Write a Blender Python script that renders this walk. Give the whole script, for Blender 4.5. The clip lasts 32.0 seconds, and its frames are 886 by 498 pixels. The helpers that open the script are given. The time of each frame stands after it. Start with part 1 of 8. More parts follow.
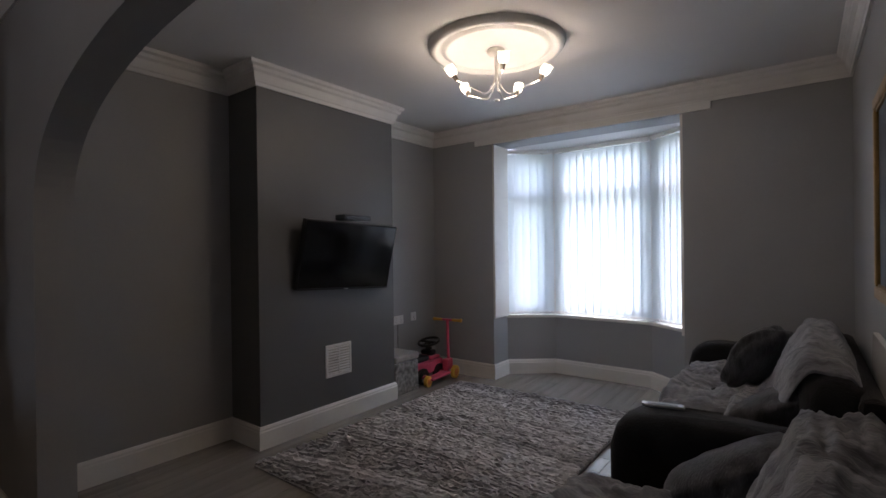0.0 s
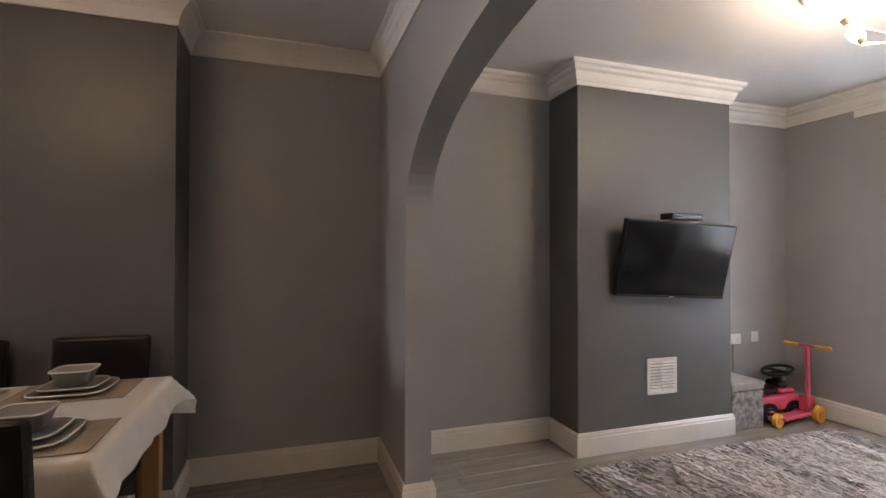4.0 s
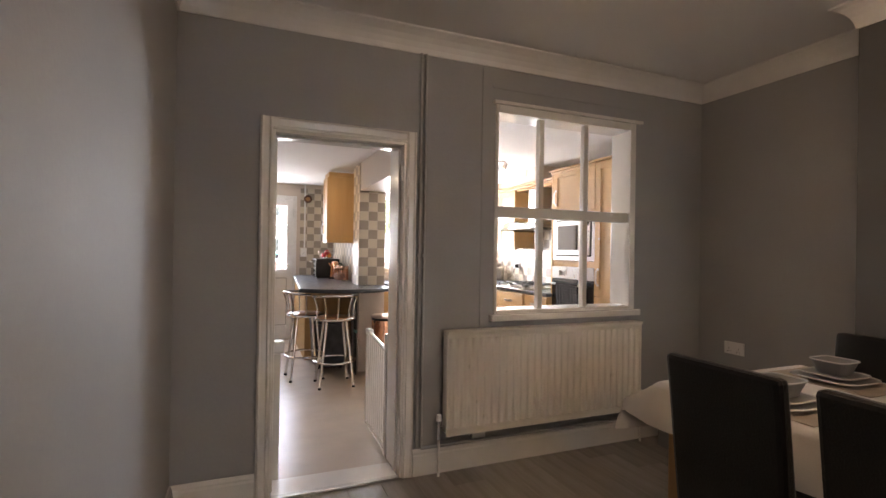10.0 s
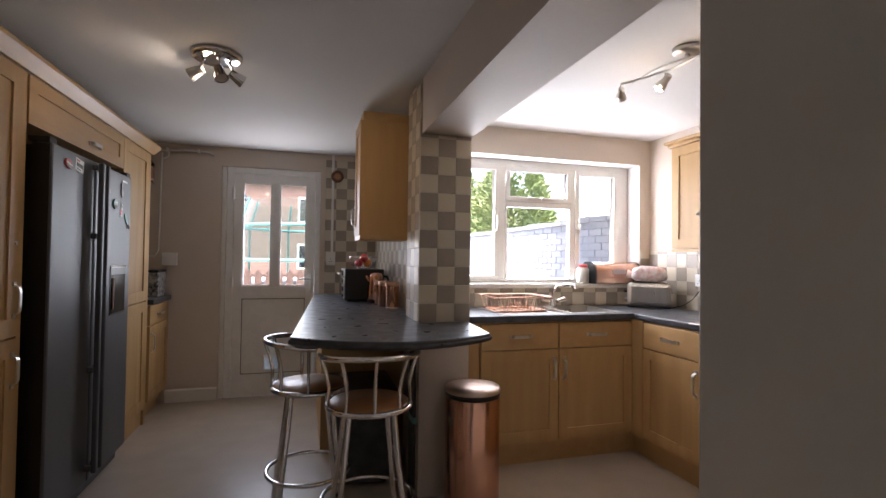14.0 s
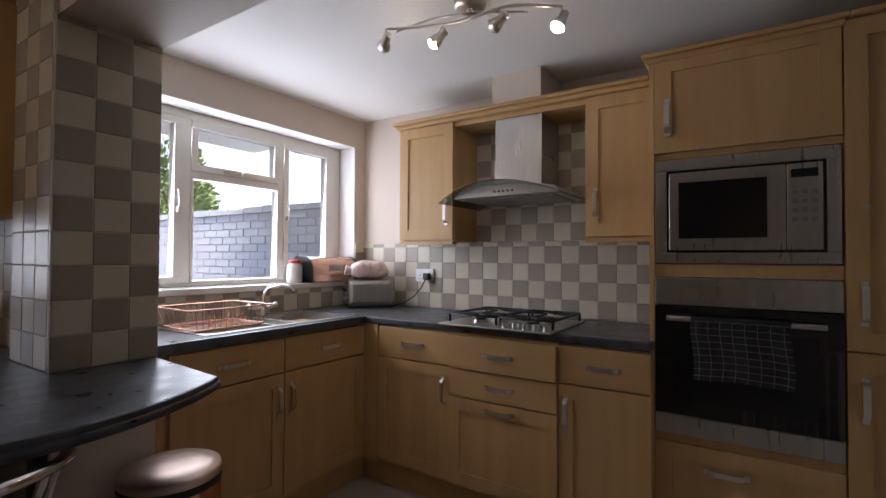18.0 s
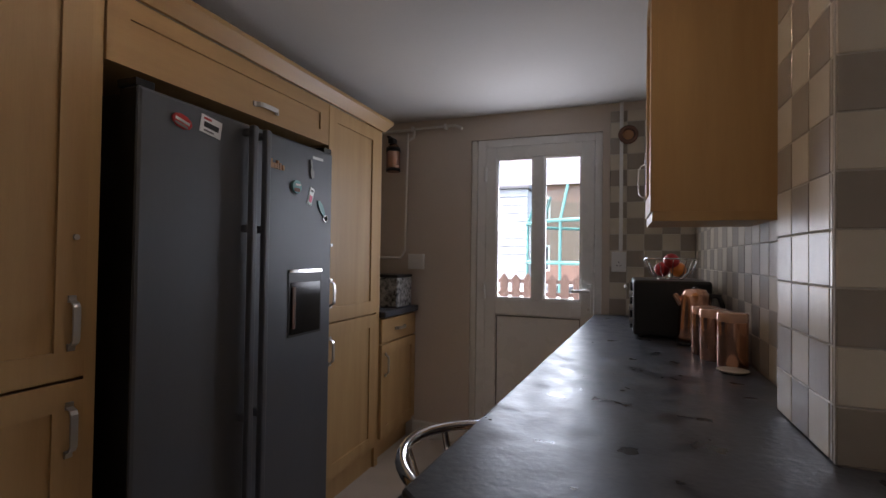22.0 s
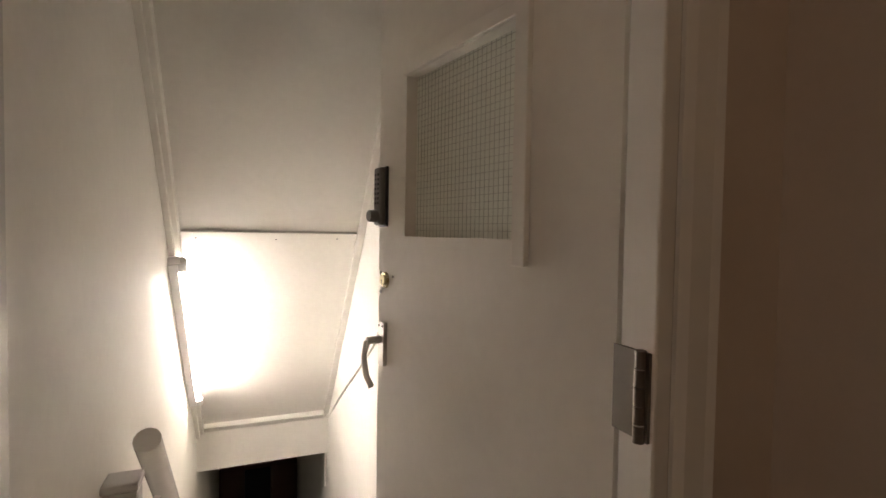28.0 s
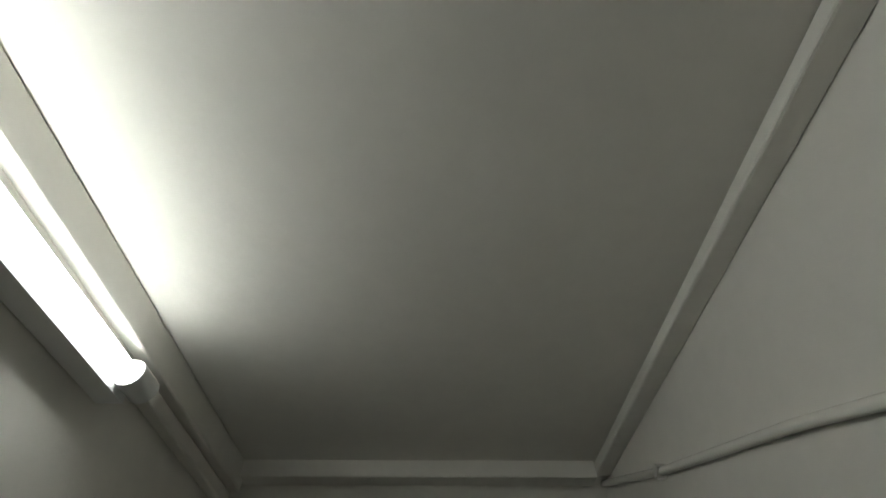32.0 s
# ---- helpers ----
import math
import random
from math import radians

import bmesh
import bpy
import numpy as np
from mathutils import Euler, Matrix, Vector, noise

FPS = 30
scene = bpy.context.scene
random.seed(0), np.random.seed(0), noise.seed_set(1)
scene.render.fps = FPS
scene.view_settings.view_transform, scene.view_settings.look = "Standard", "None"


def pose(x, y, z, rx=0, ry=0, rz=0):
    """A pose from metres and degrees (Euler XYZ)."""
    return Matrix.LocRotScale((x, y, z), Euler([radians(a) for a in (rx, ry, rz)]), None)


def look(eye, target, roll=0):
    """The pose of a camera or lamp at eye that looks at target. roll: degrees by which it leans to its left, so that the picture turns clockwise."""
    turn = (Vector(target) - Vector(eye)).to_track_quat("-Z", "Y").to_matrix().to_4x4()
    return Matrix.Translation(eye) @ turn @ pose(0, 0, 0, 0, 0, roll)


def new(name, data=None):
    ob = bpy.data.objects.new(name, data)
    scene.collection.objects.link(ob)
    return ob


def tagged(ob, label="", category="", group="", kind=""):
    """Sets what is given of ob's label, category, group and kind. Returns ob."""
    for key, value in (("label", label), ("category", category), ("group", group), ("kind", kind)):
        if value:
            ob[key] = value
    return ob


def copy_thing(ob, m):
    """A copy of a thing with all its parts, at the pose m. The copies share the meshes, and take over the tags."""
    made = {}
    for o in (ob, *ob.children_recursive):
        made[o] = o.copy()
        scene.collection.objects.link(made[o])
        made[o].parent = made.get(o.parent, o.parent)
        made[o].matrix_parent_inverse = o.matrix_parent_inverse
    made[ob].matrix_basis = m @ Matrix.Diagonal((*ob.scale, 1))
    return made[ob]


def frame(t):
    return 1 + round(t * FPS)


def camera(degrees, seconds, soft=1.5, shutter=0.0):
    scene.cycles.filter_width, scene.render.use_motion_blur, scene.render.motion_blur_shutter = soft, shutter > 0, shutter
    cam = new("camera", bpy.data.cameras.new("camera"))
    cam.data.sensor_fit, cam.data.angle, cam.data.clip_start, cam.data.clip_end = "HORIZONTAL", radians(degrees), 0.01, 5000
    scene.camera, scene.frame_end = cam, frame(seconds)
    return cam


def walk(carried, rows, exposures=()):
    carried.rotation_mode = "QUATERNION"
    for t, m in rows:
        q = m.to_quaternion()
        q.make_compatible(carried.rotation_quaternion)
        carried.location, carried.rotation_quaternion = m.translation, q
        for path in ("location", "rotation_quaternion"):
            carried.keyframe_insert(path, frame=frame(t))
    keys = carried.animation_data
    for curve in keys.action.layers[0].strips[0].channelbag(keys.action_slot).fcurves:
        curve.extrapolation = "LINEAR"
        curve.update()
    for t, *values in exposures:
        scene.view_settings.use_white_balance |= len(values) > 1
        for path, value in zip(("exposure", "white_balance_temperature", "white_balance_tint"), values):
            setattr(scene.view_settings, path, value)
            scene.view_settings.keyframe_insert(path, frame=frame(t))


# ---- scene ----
cam = camera(85.6, 32.0)
PATH = [
    (0, (2.427, 1.874, 1.345), (1.221, 3.469, 1.34), -0.7),
    (0.5, (2.385, 1.86, 1.343), (1.296, 3.537, 1.337), -0.5),
    (1, (2.35, 1.876, 1.338), (1.317, 3.589, 1.329), -0.4),
    (1.5, (2.329, 1.932, 1.33), (1.281, 3.635, 1.324), -0.3),
    (2, (2.305, 1.956, 1.322), (1.047, 3.51, 1.325), -0.3),
    (2.5, (2.264, 1.931, 1.308), (0.783, 3.276, 1.325), -0.2),
    (3, (2.24, 1.907, 1.311), (0.58, 3.023, 1.336), -0.1),
    (3.5, (2.223, 1.879, 1.31), (0.431, 2.767, 1.339), 0.1),
    (4, (2.208, 1.857, 1.321), (0.309, 2.486, 1.347), 0.1),
    (4.5, (2.18, 1.817, 1.319), (0.212, 2.171, 1.349), 0.2),
    (6.5, (2.37, 1.883, 1.253), (0.523, 1.12, 1.331), 0.9),
    (7, (2.395, 1.898, 1.299), (0.636, 0.949, 1.352), 1.1),
    (7.5, (2.406, 1.917, 1.325), (0.762, 0.778, 1.359), 1.2),
    (8, (2.412, 1.881, 1.321), (0.922, 0.547, 1.351), 1.2),
    (8.5, (2.436, 1.828, 1.323), (1.124, 0.319, 1.346), 1.1),
    (9, (2.412, 1.784, 1.312), (1.352, 0.088, 1.332), 1.0),
    (9.5, (2.394, 1.6, 1.307), (1.533, -0.205, 1.32), 1.0),
    (10, (2.349, 1.33, 1.319), (1.596, -0.523, 1.327), 0.9),
    (10.5, (2.284, 1.001, 1.31), (1.611, -0.882, 1.318), 0.7),
    (11, (2.187, 0.671, 1.325), (1.638, -1.253, 1.324), 0.7),
    (11.5, (2.101, 0.300, 1.350), (1.568, -1.628, 1.337), 0.4),
    (12, (2.022, -0.071, 1.339), (1.500, -2.002, 1.327), 0.1),
    (12.5, (1.978, -0.423, 1.318), (1.466, -2.357, 1.326), 0.7),
    (13, (1.968, -0.785, 1.291), (1.457, -2.719, 1.323), 0.9),
    (13.5, (1.925, -1.06, 1.274), (1.402, -2.990, 1.314), 0.9),
    (15.5, (1.609, -1.807, 1.311), (0.582, -3.523, 1.342), 0.2),
    (16, (1.616, -1.915, 1.309), (0.285, -3.407, 1.348), 0.1),
    (16.5, (1.653, -1.997, 1.304), (0.096, -3.251, 1.349), 0.0),
    (17, (1.69, -2.046, 1.281), (0.006, -3.124, 1.324), 0.1),
    (17.5, (1.721, -2.093, 1.257), (0.022, -3.148, 1.299), 0.2),
    (18, (1.765, -2.144, 1.263), (0.092, -3.24, 1.302), 0.3),
    (18.5, (1.801, -2.204, 1.274), (0.286, -3.509, 1.307), 0.4),
    (19, (1.787, -2.253, 1.272), (0.566, -3.836, 1.304), 0.5),
    (19.5, (1.741, -2.319, 1.275), (0.837, -4.103, 1.308), 0.5),
    (20, (1.721, -2.404, 1.276), (1.156, -4.322, 1.31), 0.6),
    (20.5, (1.728, -2.528, 1.278), (1.437, -4.506, 1.306), 0.6),
    (21, (1.709, -2.639, 1.281), (1.656, -4.638, 1.313), 0.7),
    (21.5, (1.64, -2.744, 1.284), (1.963, -4.717, 1.314), 0.7),
    (22, (1.588, -2.798, 1.279), (2.285, -4.672, 1.313), 0.8),
    (22.5, (1.549, -2.784, 1.273), (2.491, -4.548, 1.319), 0.6),
    (23, (1.478, -2.732, 1.275), (2.646, -4.354, 1.323), 0.8),
    (23.5, (1.406, -2.729, 1.272), (2.776, -4.185, 1.323), 0.7),
    (24, (1.351, -2.76, 1.253), (2.945, -3.966, 1.31), 0.8),
    (24.5, (1.368, -2.761, 1.237), (3.128, -3.71, 1.303), 0.9),
    (25, (1.522, -2.763, 1.236), (3.395, -3.461, 1.283), 1.0),
    (25.5, (1.769, -2.77, 1.246), (3.725, -3.184, 1.286), 1.2),
    (27.5, (3.169, -2.714, 1.316), (4.318, -1.08, 1.228), 0.8),
    (28, (3.303, -2.43, 1.278), (4.049, -0.575, 1.212), 0.9),
    (28.4, (3.373, -2.179, 1.271), (3.856, -0.24, 1.201), 0.6),
    (29.3, (3.385, -1.51, 1.254), (3.462, 0.487, 1.184), 0.4),
    (29.9, (3.38, -1.155, 1.231), (3.46, 0.842, 1.154), 0.4),
    (30.5, (3.406, -0.94, 1.144), (3.497, 1.057, 1.071), 0.4),
    (31, (3.412, -0.76, 0.975), (3.478, 1.238, 0.916), 0.4),
    (31.5, (3.416, -0.588, 0.785), (3.465, 1.411, 0.747), 0.4),
    (32, (3.42, -0.415, 0.611), (3.437, 1.585, 0.583), 0.4),
]
walk(cam, [(t, look(eye, target, roll)) for t, eye, target, roll in PATH],
     [(0, 2.8, 6050, 18), (2, 2.65, 6050, 18), (3, 3.0, 6200, 18), (4, 4.65, 6600, 18), (7, 5, 7000, 18), (9, 4.85, 7000, 18), (11, 4.4, 6900, 18), (13, 3.65, 6700, 18), (15, 2.55, 6600, 18), (16, 2.2, 6500, 18), (17, 2.2, 6400, 18), (19, 2.2, 6300, 18), (20, 2.1, 6300, 18), (21, 2.05, 6200, 18), (22, 2.65, 6500, 18), (23, 2.8, 6500, 18), (24, 3.2, 7000, 16), (25, 4.1, 7800, 14), (27.5, 2.55, 7100, 18), (28, 2.2, 7100, 20), (29, 0.7, 7000, 20), (30, -0.33, 6600, 22), (31, -0.6, 5700, 15), (32, -0.83, 6150, 3)])

# ---- world, sun and large lights ----
world = bpy.data.worlds.new("world")
scene.world = world
world.use_nodes = True
wn = world.node_tree
sky = wn.nodes.new("ShaderNodeTexSky")
sky.sky_type, sky.sun_disc = "NISHITA", False
sky.sun_elevation, sky.sun_rotation = radians(70), radians(30)
sky.air_density, sky.dust_density, sky.ozone_density = 1.2, 4.0, 1.0
back = wn.nodes["Background"]
back.inputs[1].default_value = 0.15
wn.links.new(sky.outputs[0], back.inputs[0])


def lamp(name, kind, at, energy, color=(1, 1, 1), size=0.1, target=None, size_y=None, cone=100):
    data = bpy.data.lights.new(name, kind)
    data.energy, data.color = energy, color
    if kind == "SUN":
        data.angle = size
    elif kind == "AREA":
        data.shape, data.size, data.size_y = "RECTANGLE", size, size_y or size
    elif kind == "SPOT":
        data.spot_size, data.spot_blend, data.shadow_soft_size = radians(cone), 0.9, size
    else:
        data.shadow_soft_size = size
    ob = new(name, data)
    ob.matrix_world = look(at, target) if target else pose(*at)
    return ob


WARM, TUNGSTEN, DAY = (1.0, 0.80, 0.58), (1.0, 0.70, 0.43), (0.86, 0.93, 1.0)
lamp("sun", "SUN", (0, 0, 20), 1.5, (1.0, 0.97, 0.93), radians(30), (-3, -5, 0))
# daylight that enters by the bay, the kitchen window and the back door
lamp("bay_daylight", "AREA", (0.80, 7.25, 1.55), 11.5, DAY, 2.6, (0.80, 0, 1.45), 2.1)
lamp("kitchen_window_daylight", "AREA", (0.05, -4.74, 1.55), 6.2, DAY, 1.4, (0.05, 0, 1.2), 0.85)
lamp("back_door_daylight", "AREA", (2.10, -6.0, 1.48), 1.6, DAY, 0.55, (2.1, 0, 1.2), 0.9)
# the place's own lamps
for n in range(5):
    a = radians(20 + 72 * n)
    lamp("front_bulb", "POINT", (0.90 + 0.25 * math.cos(a), 4.47 + 0.25 * math.sin(a), 2.33), 0.34, WARM, 0.035)
for n in range(5):
    a = radians(50 + 72 * n)
    lamp("dining_bulb", "POINT", (0.98 + 0.25 * math.cos(a), 0.69 + 0.25 * math.sin(a), 2.33), 0.118, TUNGSTEN, 0.035)
lamp("disc_spot_lit", "POINT", (2.33, -3.84, 2.12), 0.075, WARM, 0.03)
# westward beam added from an unlit head to brighten the wall cabinet
lamp("disc_spot_beam", "SPOT", (2.20, -3.80, 2.09), 1.1, WARM, 0.03, (1.3, -4.2, 1.5))
lamp("disc_spot_beam", "SPOT", (2.30, -3.74, 2.08), 2.7, TUNGSTEN, 0.03, (3.9, -1.75, 1.0), cone=54)
lamp("bar_spot_lit", "POINT", (0.235, -3.215, 2.07), 0.095, WARM, 0.03)
lamp("bar_spot_lit", "POINT", (0.095, -2.77, 2.07), 0.095, WARM, 0.03)

# ---- materials ----
def mat(name, col, rough=0.5, metal=0.0, col2=None, scale=6.0, var=0.08, bump=0.05, bscale=90.0, stretch=(1, 1, 1), spec=0.5, rvar=0.08,
        rnd=0.0, emit=0.0, coat=0.0, trans=0.0, sheen=0.0, alpha=1.0, coords="Object"):
    """A procedural surface: a base colour that drifts at a large and a fine scale, uneven gloss and fine relief."""
    m = bpy.data.materials.new(name)
    m.use_nodes = True
    t = m.node_tree
    N, L = t.nodes.new, t.links.new
    p = t.nodes["Principled BSDF"]
    tc = N("ShaderNodeTexCoord")
    mp = N("ShaderNodeMapping")
    mp.inputs["Scale"].default_value = stretch
    L(tc.outputs[coords], mp.inputs[0])
    big, fine = N("ShaderNodeTexNoise"), N("ShaderNodeTexNoise")
    big.inputs["Scale"].default_value, big.inputs["Detail"].default_value = scale, 5
    fine.inputs["Scale"].default_value, fine.inputs["Detail"].default_value = bscale, 4
    L(mp.outputs[0], big.inputs[0]), L(mp.outputs[0], fine.inputs[0])
    c2 = col2 or tuple(c * (1 - 2.2 * var) for c in col)
    mix = N("ShaderNodeMix")
    mix.data_type = "RGBA"
    mix.inputs[6].default_value, mix.inputs[7].default_value = (*col, 1), (*c2, 1)
    ramp = N("ShaderNodeMapRange")
    ramp.inputs[1].default_value, ramp.inputs[2].default_value = 0.32, 0.68
    L(big.outputs[0], ramp.inputs[0]), L(ramp.outputs[0], mix.inputs[0])
    hsv = N("ShaderNodeHueSaturation")
    L(mix.outputs[2], hsv.inputs["Color"])
    val = N("ShaderNodeMapRange")
    val.inputs[3].default_value, val.inputs[4].default_value = 1 - var, 1 + var
    L(fine.outputs[0], val.inputs[0])
    if rnd:
        info = N("ShaderNodeObjectInfo")
        add = N("ShaderNodeMath")
        add.operation = "MULTIPLY_ADD"
        add.inputs[1].default_value = 2 * rnd
        L(info.outputs["Random"], add.inputs[0]), L(val.outputs[0], add.inputs[2])
        sub = N("ShaderNodeMath")
        sub.operation = "SUBTRACT"
        sub.inputs[1].default_value = rnd
        L(add.outputs[0], sub.inputs[0]), L(sub.outputs[0], hsv.inputs["Value"])
    else:
        L(val.outputs[0], hsv.inputs["Value"])
    L(hsv.outputs[0], p.inputs["Base Color"])
    rr = N("ShaderNodeMapRange")
    rr.inputs[3].default_value, rr.inputs[4].default_value = max(0.02, rough - rvar), min(1, rough + rvar)
    L(big.outputs[0], rr.inputs[0]), L(rr.outputs[0], p.inputs["Roughness"])
    p.inputs["Metallic"].default_value, p.inputs["Specular IOR Level"].default_value = metal, spec
    p.inputs["Coat Weight"].default_value, p.inputs["Transmission Weight"].default_value = coat, trans
    p.inputs["Sheen Weight"].default_value, p.inputs["Alpha"].default_value = sheen, alpha
    if emit:
        p.inputs["Emission Color"].default_value, p.inputs["Emission Strength"].default_value = (*col, 1), emit
    if bump:
        b = N("ShaderNodeBump")
        b.inputs["Strength"].default_value, b.inputs["Distance"].default_value = min(1, bump * 4), 0.004
        L(fine.outputs[0], b.inputs["Height"]), L(b.outputs[0], p.inputs["Normal"])
    return m


GREY = mat("pale_grey_paint", (0.35, 0.352, 0.357), 0.6, var=0.03, scale=1.3, bump=0.035, bscale=55, spec=0.3)
DARK = mat("slate_grey_paint", (0.125, 0.127, 0.13), 0.45, var=0.03, scale=1.5, bump=0.03, bscale=70, spec=0.4)
CREAM = mat("warm_cream_paint", (0.62, 0.54, 0.47), 0.6, var=0.03, scale=1.2, bump=0.04, bscale=60, spec=0.3)
CONC = mat("pale_concrete", (0.55, 0.54, 0.52), 0.85, var=0.1, scale=4, bump=0.15)
SHEDP = mat("pale_grey_shed_paint", (0.42, 0.45, 0.47), 0.6, var=0.08, scale=5, bump=0.08)
PATCH = mat("fresh_cream_paint", (0.68, 0.60, 0.52), 0.55, var=0.02, scale=2, bump=0.03, bscale=60, spec=0.3)
CELLAR = mat("off_white_paint", (0.80, 0.775, 0.72), 0.6, var=0.04, scale=1.6, bump=0.06, bscale=40, spec=0.3)
CEIL = mat("white_ceiling_paint", (0.74, 0.73, 0.72), 0.75, var=0.02, scale=1.0, bump=0.02, bscale=60, spec=0.2)
GLOSS = mat("white_gloss_paint", (0.78, 0.76, 0.72), 0.2, var=0.03, scale=3, bump=0.04, bscale=25, coat=0.3)
PLAST = mat("white_plastic", (0.78, 0.78, 0.77), 0.3, var=0.02, bump=0.0)
PLASTERM = mat("white_plaster_moulding", (0.76, 0.75, 0.73), 0.55, var=0.03, bump=0.02)
PLANK = mat("grey_oak_laminate", (0.34, 0.315, 0.295), 0.24, col2=(0.25, 0.23, 0.21), scale=2.2, var=0.1, bump=0.05, bscale=36, stretch=(9, 0.7, 1), rnd=0.12, spec=0.5)
VINYL = mat("beige_sheet_vinyl", (0.44, 0.37, 0.30), 0.33, var=0.05, scale=5, bump=0.03, bscale=120, rvar=0.1)
MAPLE = mat("maple_veneer", (0.52, 0.33, 0.145), 0.5, col2=(0.45, 0.275, 0.115), scale=1.6, var=0.05, bump=0.02, bscale=18, stretch=(9, 9, 0.8), rnd=0.03)
MAPLEH = mat("maple_veneer_level", (0.50, 0.315, 0.14), 0.4, col2=(0.44, 0.27, 0.115), scale=1.6, var=0.05, bump=0.02, bscale=18, stretch=(9, 0.8, 9))
SLATE = mat("black_slate_worktop", (0.030, 0.033, 0.041), 0.36, col2=(0.075, 0.080, 0.092), scale=13, var=0.3, bump=0.05, bscale=60, rvar=0.26)
TILEC = mat("cream_glazed_tile", (0.60, 0.54, 0.44), 0.3, var=0.04, scale=9, bump=0.02, bscale=40, rnd=0.05)
TILET = mat("taupe_glazed_tile", (0.33, 0.285, 0.235), 0.3, var=0.05, scale=9, bump=0.02, bscale=40, rnd=0.06)
GROUT = mat("pale_grout", (0.56, 0.52, 0.46), 0.85, var=0.08, bump=0.08)
STEEL = mat("brushed_steel", (0.52, 0.51, 0.49), 0.3, 1.0, var=0.05, scale=5, bscale=60, stretch=(1, 8, 1), bump=0.015)
CHROME = mat("chrome", (0.72, 0.72, 0.73), 0.1, 1.0, var=0.02, bump=0.0, rvar=0.04)
NICKEL = mat("satin_nickel", (0.68, 0.66, 0.63), 0.34, 1.0, var=0.04, bump=0.0)
COPPER = mat("copper", (0.72, 0.40, 0.28), 0.2, 1.0, var=0.05, bump=0.01)
COPPERP = mat("rose_copper_enamel", (0.66, 0.40, 0.30), 0.25, 0.7, var=0.04, bump=0.0)
FRIDGE = mat("graphite_fridge_steel", (0.105, 0.110, 0.122), 0.46, 0.3, var=0.04, scale=3, bscale=60, stretch=(1, 1, 0.2), bump=0.01)
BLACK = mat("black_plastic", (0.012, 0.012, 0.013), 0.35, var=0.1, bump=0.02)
BGLASS = mat("black_glass", (0.006, 0.006, 0.008), 0.06, var=0.05, bump=0.0, rvar=0.02, coat=0.5)
SCREEN = mat("dark_screen", (0.008, 0.009, 0.011), 0.12, var=0.05, bump=0.0)
LEATHER = mat("black_brown_leather", (0.013, 0.010, 0.009), 0.34, var=0.12, scale=5, bump=0.1, bscale=170, rvar=0.1, spec=0.3)
OAK = mat("golden_oak", (0.42, 0.23, 0.09), 0.4, col2=(0.34, 0.18, 0.07), scale=2, var=0.08, bump=0.03, bscale=25, stretch=(8, 8, 0.8))
CLOTH = mat("white_cotton_cloth", (0.60, 0.56, 0.51), 0.85, var=0.04, scale=3, bump=0.06, bscale=260, sheen=0.2, spec=0.2)
SOFA = mat("black_chenille", (0.012, 0.012, 0.0135), 0.85, var=0.25, scale=9, bump=0.2, bscale=140, sheen=0.15, spec=0.2)
THROW = mat("grey_faux_fur", (0.40, 0.415, 0.455), 0.95, col2=(0.13, 0.133, 0.15), scale=5, var=0.4, bump=0.25, bscale=38, stretch=(1.2, 4.5, 1.2), sheen=0.4, spec=0.1)
FURD = mat("charcoal_faux_fur", (0.10, 0.10, 0.106), 0.95, col2=(0.035, 0.035, 0.038), scale=9, var=0.4, bump=0.35, bscale=60, stretch=(3, 1, 1), sheen=0.3, spec=0.1)
RUGL = mat("pale_grey_pile", (0.70, 0.69, 0.71), 0.95, col2=(0.50, 0.495, 0.515), scale=38, var=0.35, bump=0.25, bscale=90, sheen=0.4, spec=0.1)
RUGD = mat("charcoal_pile", (0.50, 0.492, 0.515), 0.95, col2=(0.31, 0.305, 0.325), scale=38, var=0.35, bump=0.25, bscale=90, sheen=0.4, spec=0.1)
BLIND = mat("white_blind_fabric", (0.80, 0.83, 0.85), 0.85, var=0.02, scale=5, bump=0.04, bscale=220, spec=0.1)
UPVC = mat("white_upvc", (0.80, 0.80, 0.79), 0.28, var=0.02, bump=0.0)
RADW = mat("white_radiator_enamel", (0.80, 0.76, 0.68), 0.3, var=0.02, bump=0.01)
GILT = mat("gilt_frame", (0.42, 0.25, 0.08), 0.35, 0.6, var=0.12, bump=0.08)
PINK = mat("pink_plastic", (0.72, 0.09, 0.17), 0.3, var=0.03, bump=0.0)
YELLOW = mat("yellow_plastic", (0.75, 0.42, 0.05), 0.35, var=0.03, bump=0.0)
ORANGE = mat("orange_plastic", (0.70, 0.22, 0.04), 0.35, var=0.03, bump=0.0)
COAT = mat("black_coat_fabric", (0.008, 0.008, 0.009), 0.8, var=0.2, scale=8, bump=0.15, bscale=120, spec=0.2)
COATG = mat("charcoal_coat_fabric", (0.012, 0.0115, 0.0105), 0.8, var=0.2, scale=8, bump=0.15, bscale=120)
WARMGREY = mat("grey_stoneware", (0.22, 0.215, 0.21), 0.3, var=0.05, bump=0.02)
RIM = mat("pale_glazed_rim", (0.62, 0.60, 0.57), 0.25, var=0.03, bump=0.0)
BULB = mat("lit_bulb", (1.0, 0.86, 0.66), 0.4, emit=5.5, bump=0)
SPOTLIT = mat("lit_reflector_lamp", (1.0, 0.88, 0.70), 0.4, emit=9, bump=0)
BULBOFF = mat("lamp_lens", (0.55, 0.52, 0.48), 0.2, bump=0)
TUBEM = mat("lit_tube", (1.0, 0.98, 0.93), 0.4, emit=26, bump=0)
BRICKP = mat("slate_painted_brick", (0.46, 0.475, 0.50), 0.8, col2=(0.42, 0.435, 0.455), scale=3, var=0.08, bump=0.2, bscale=45, rnd=0.04)
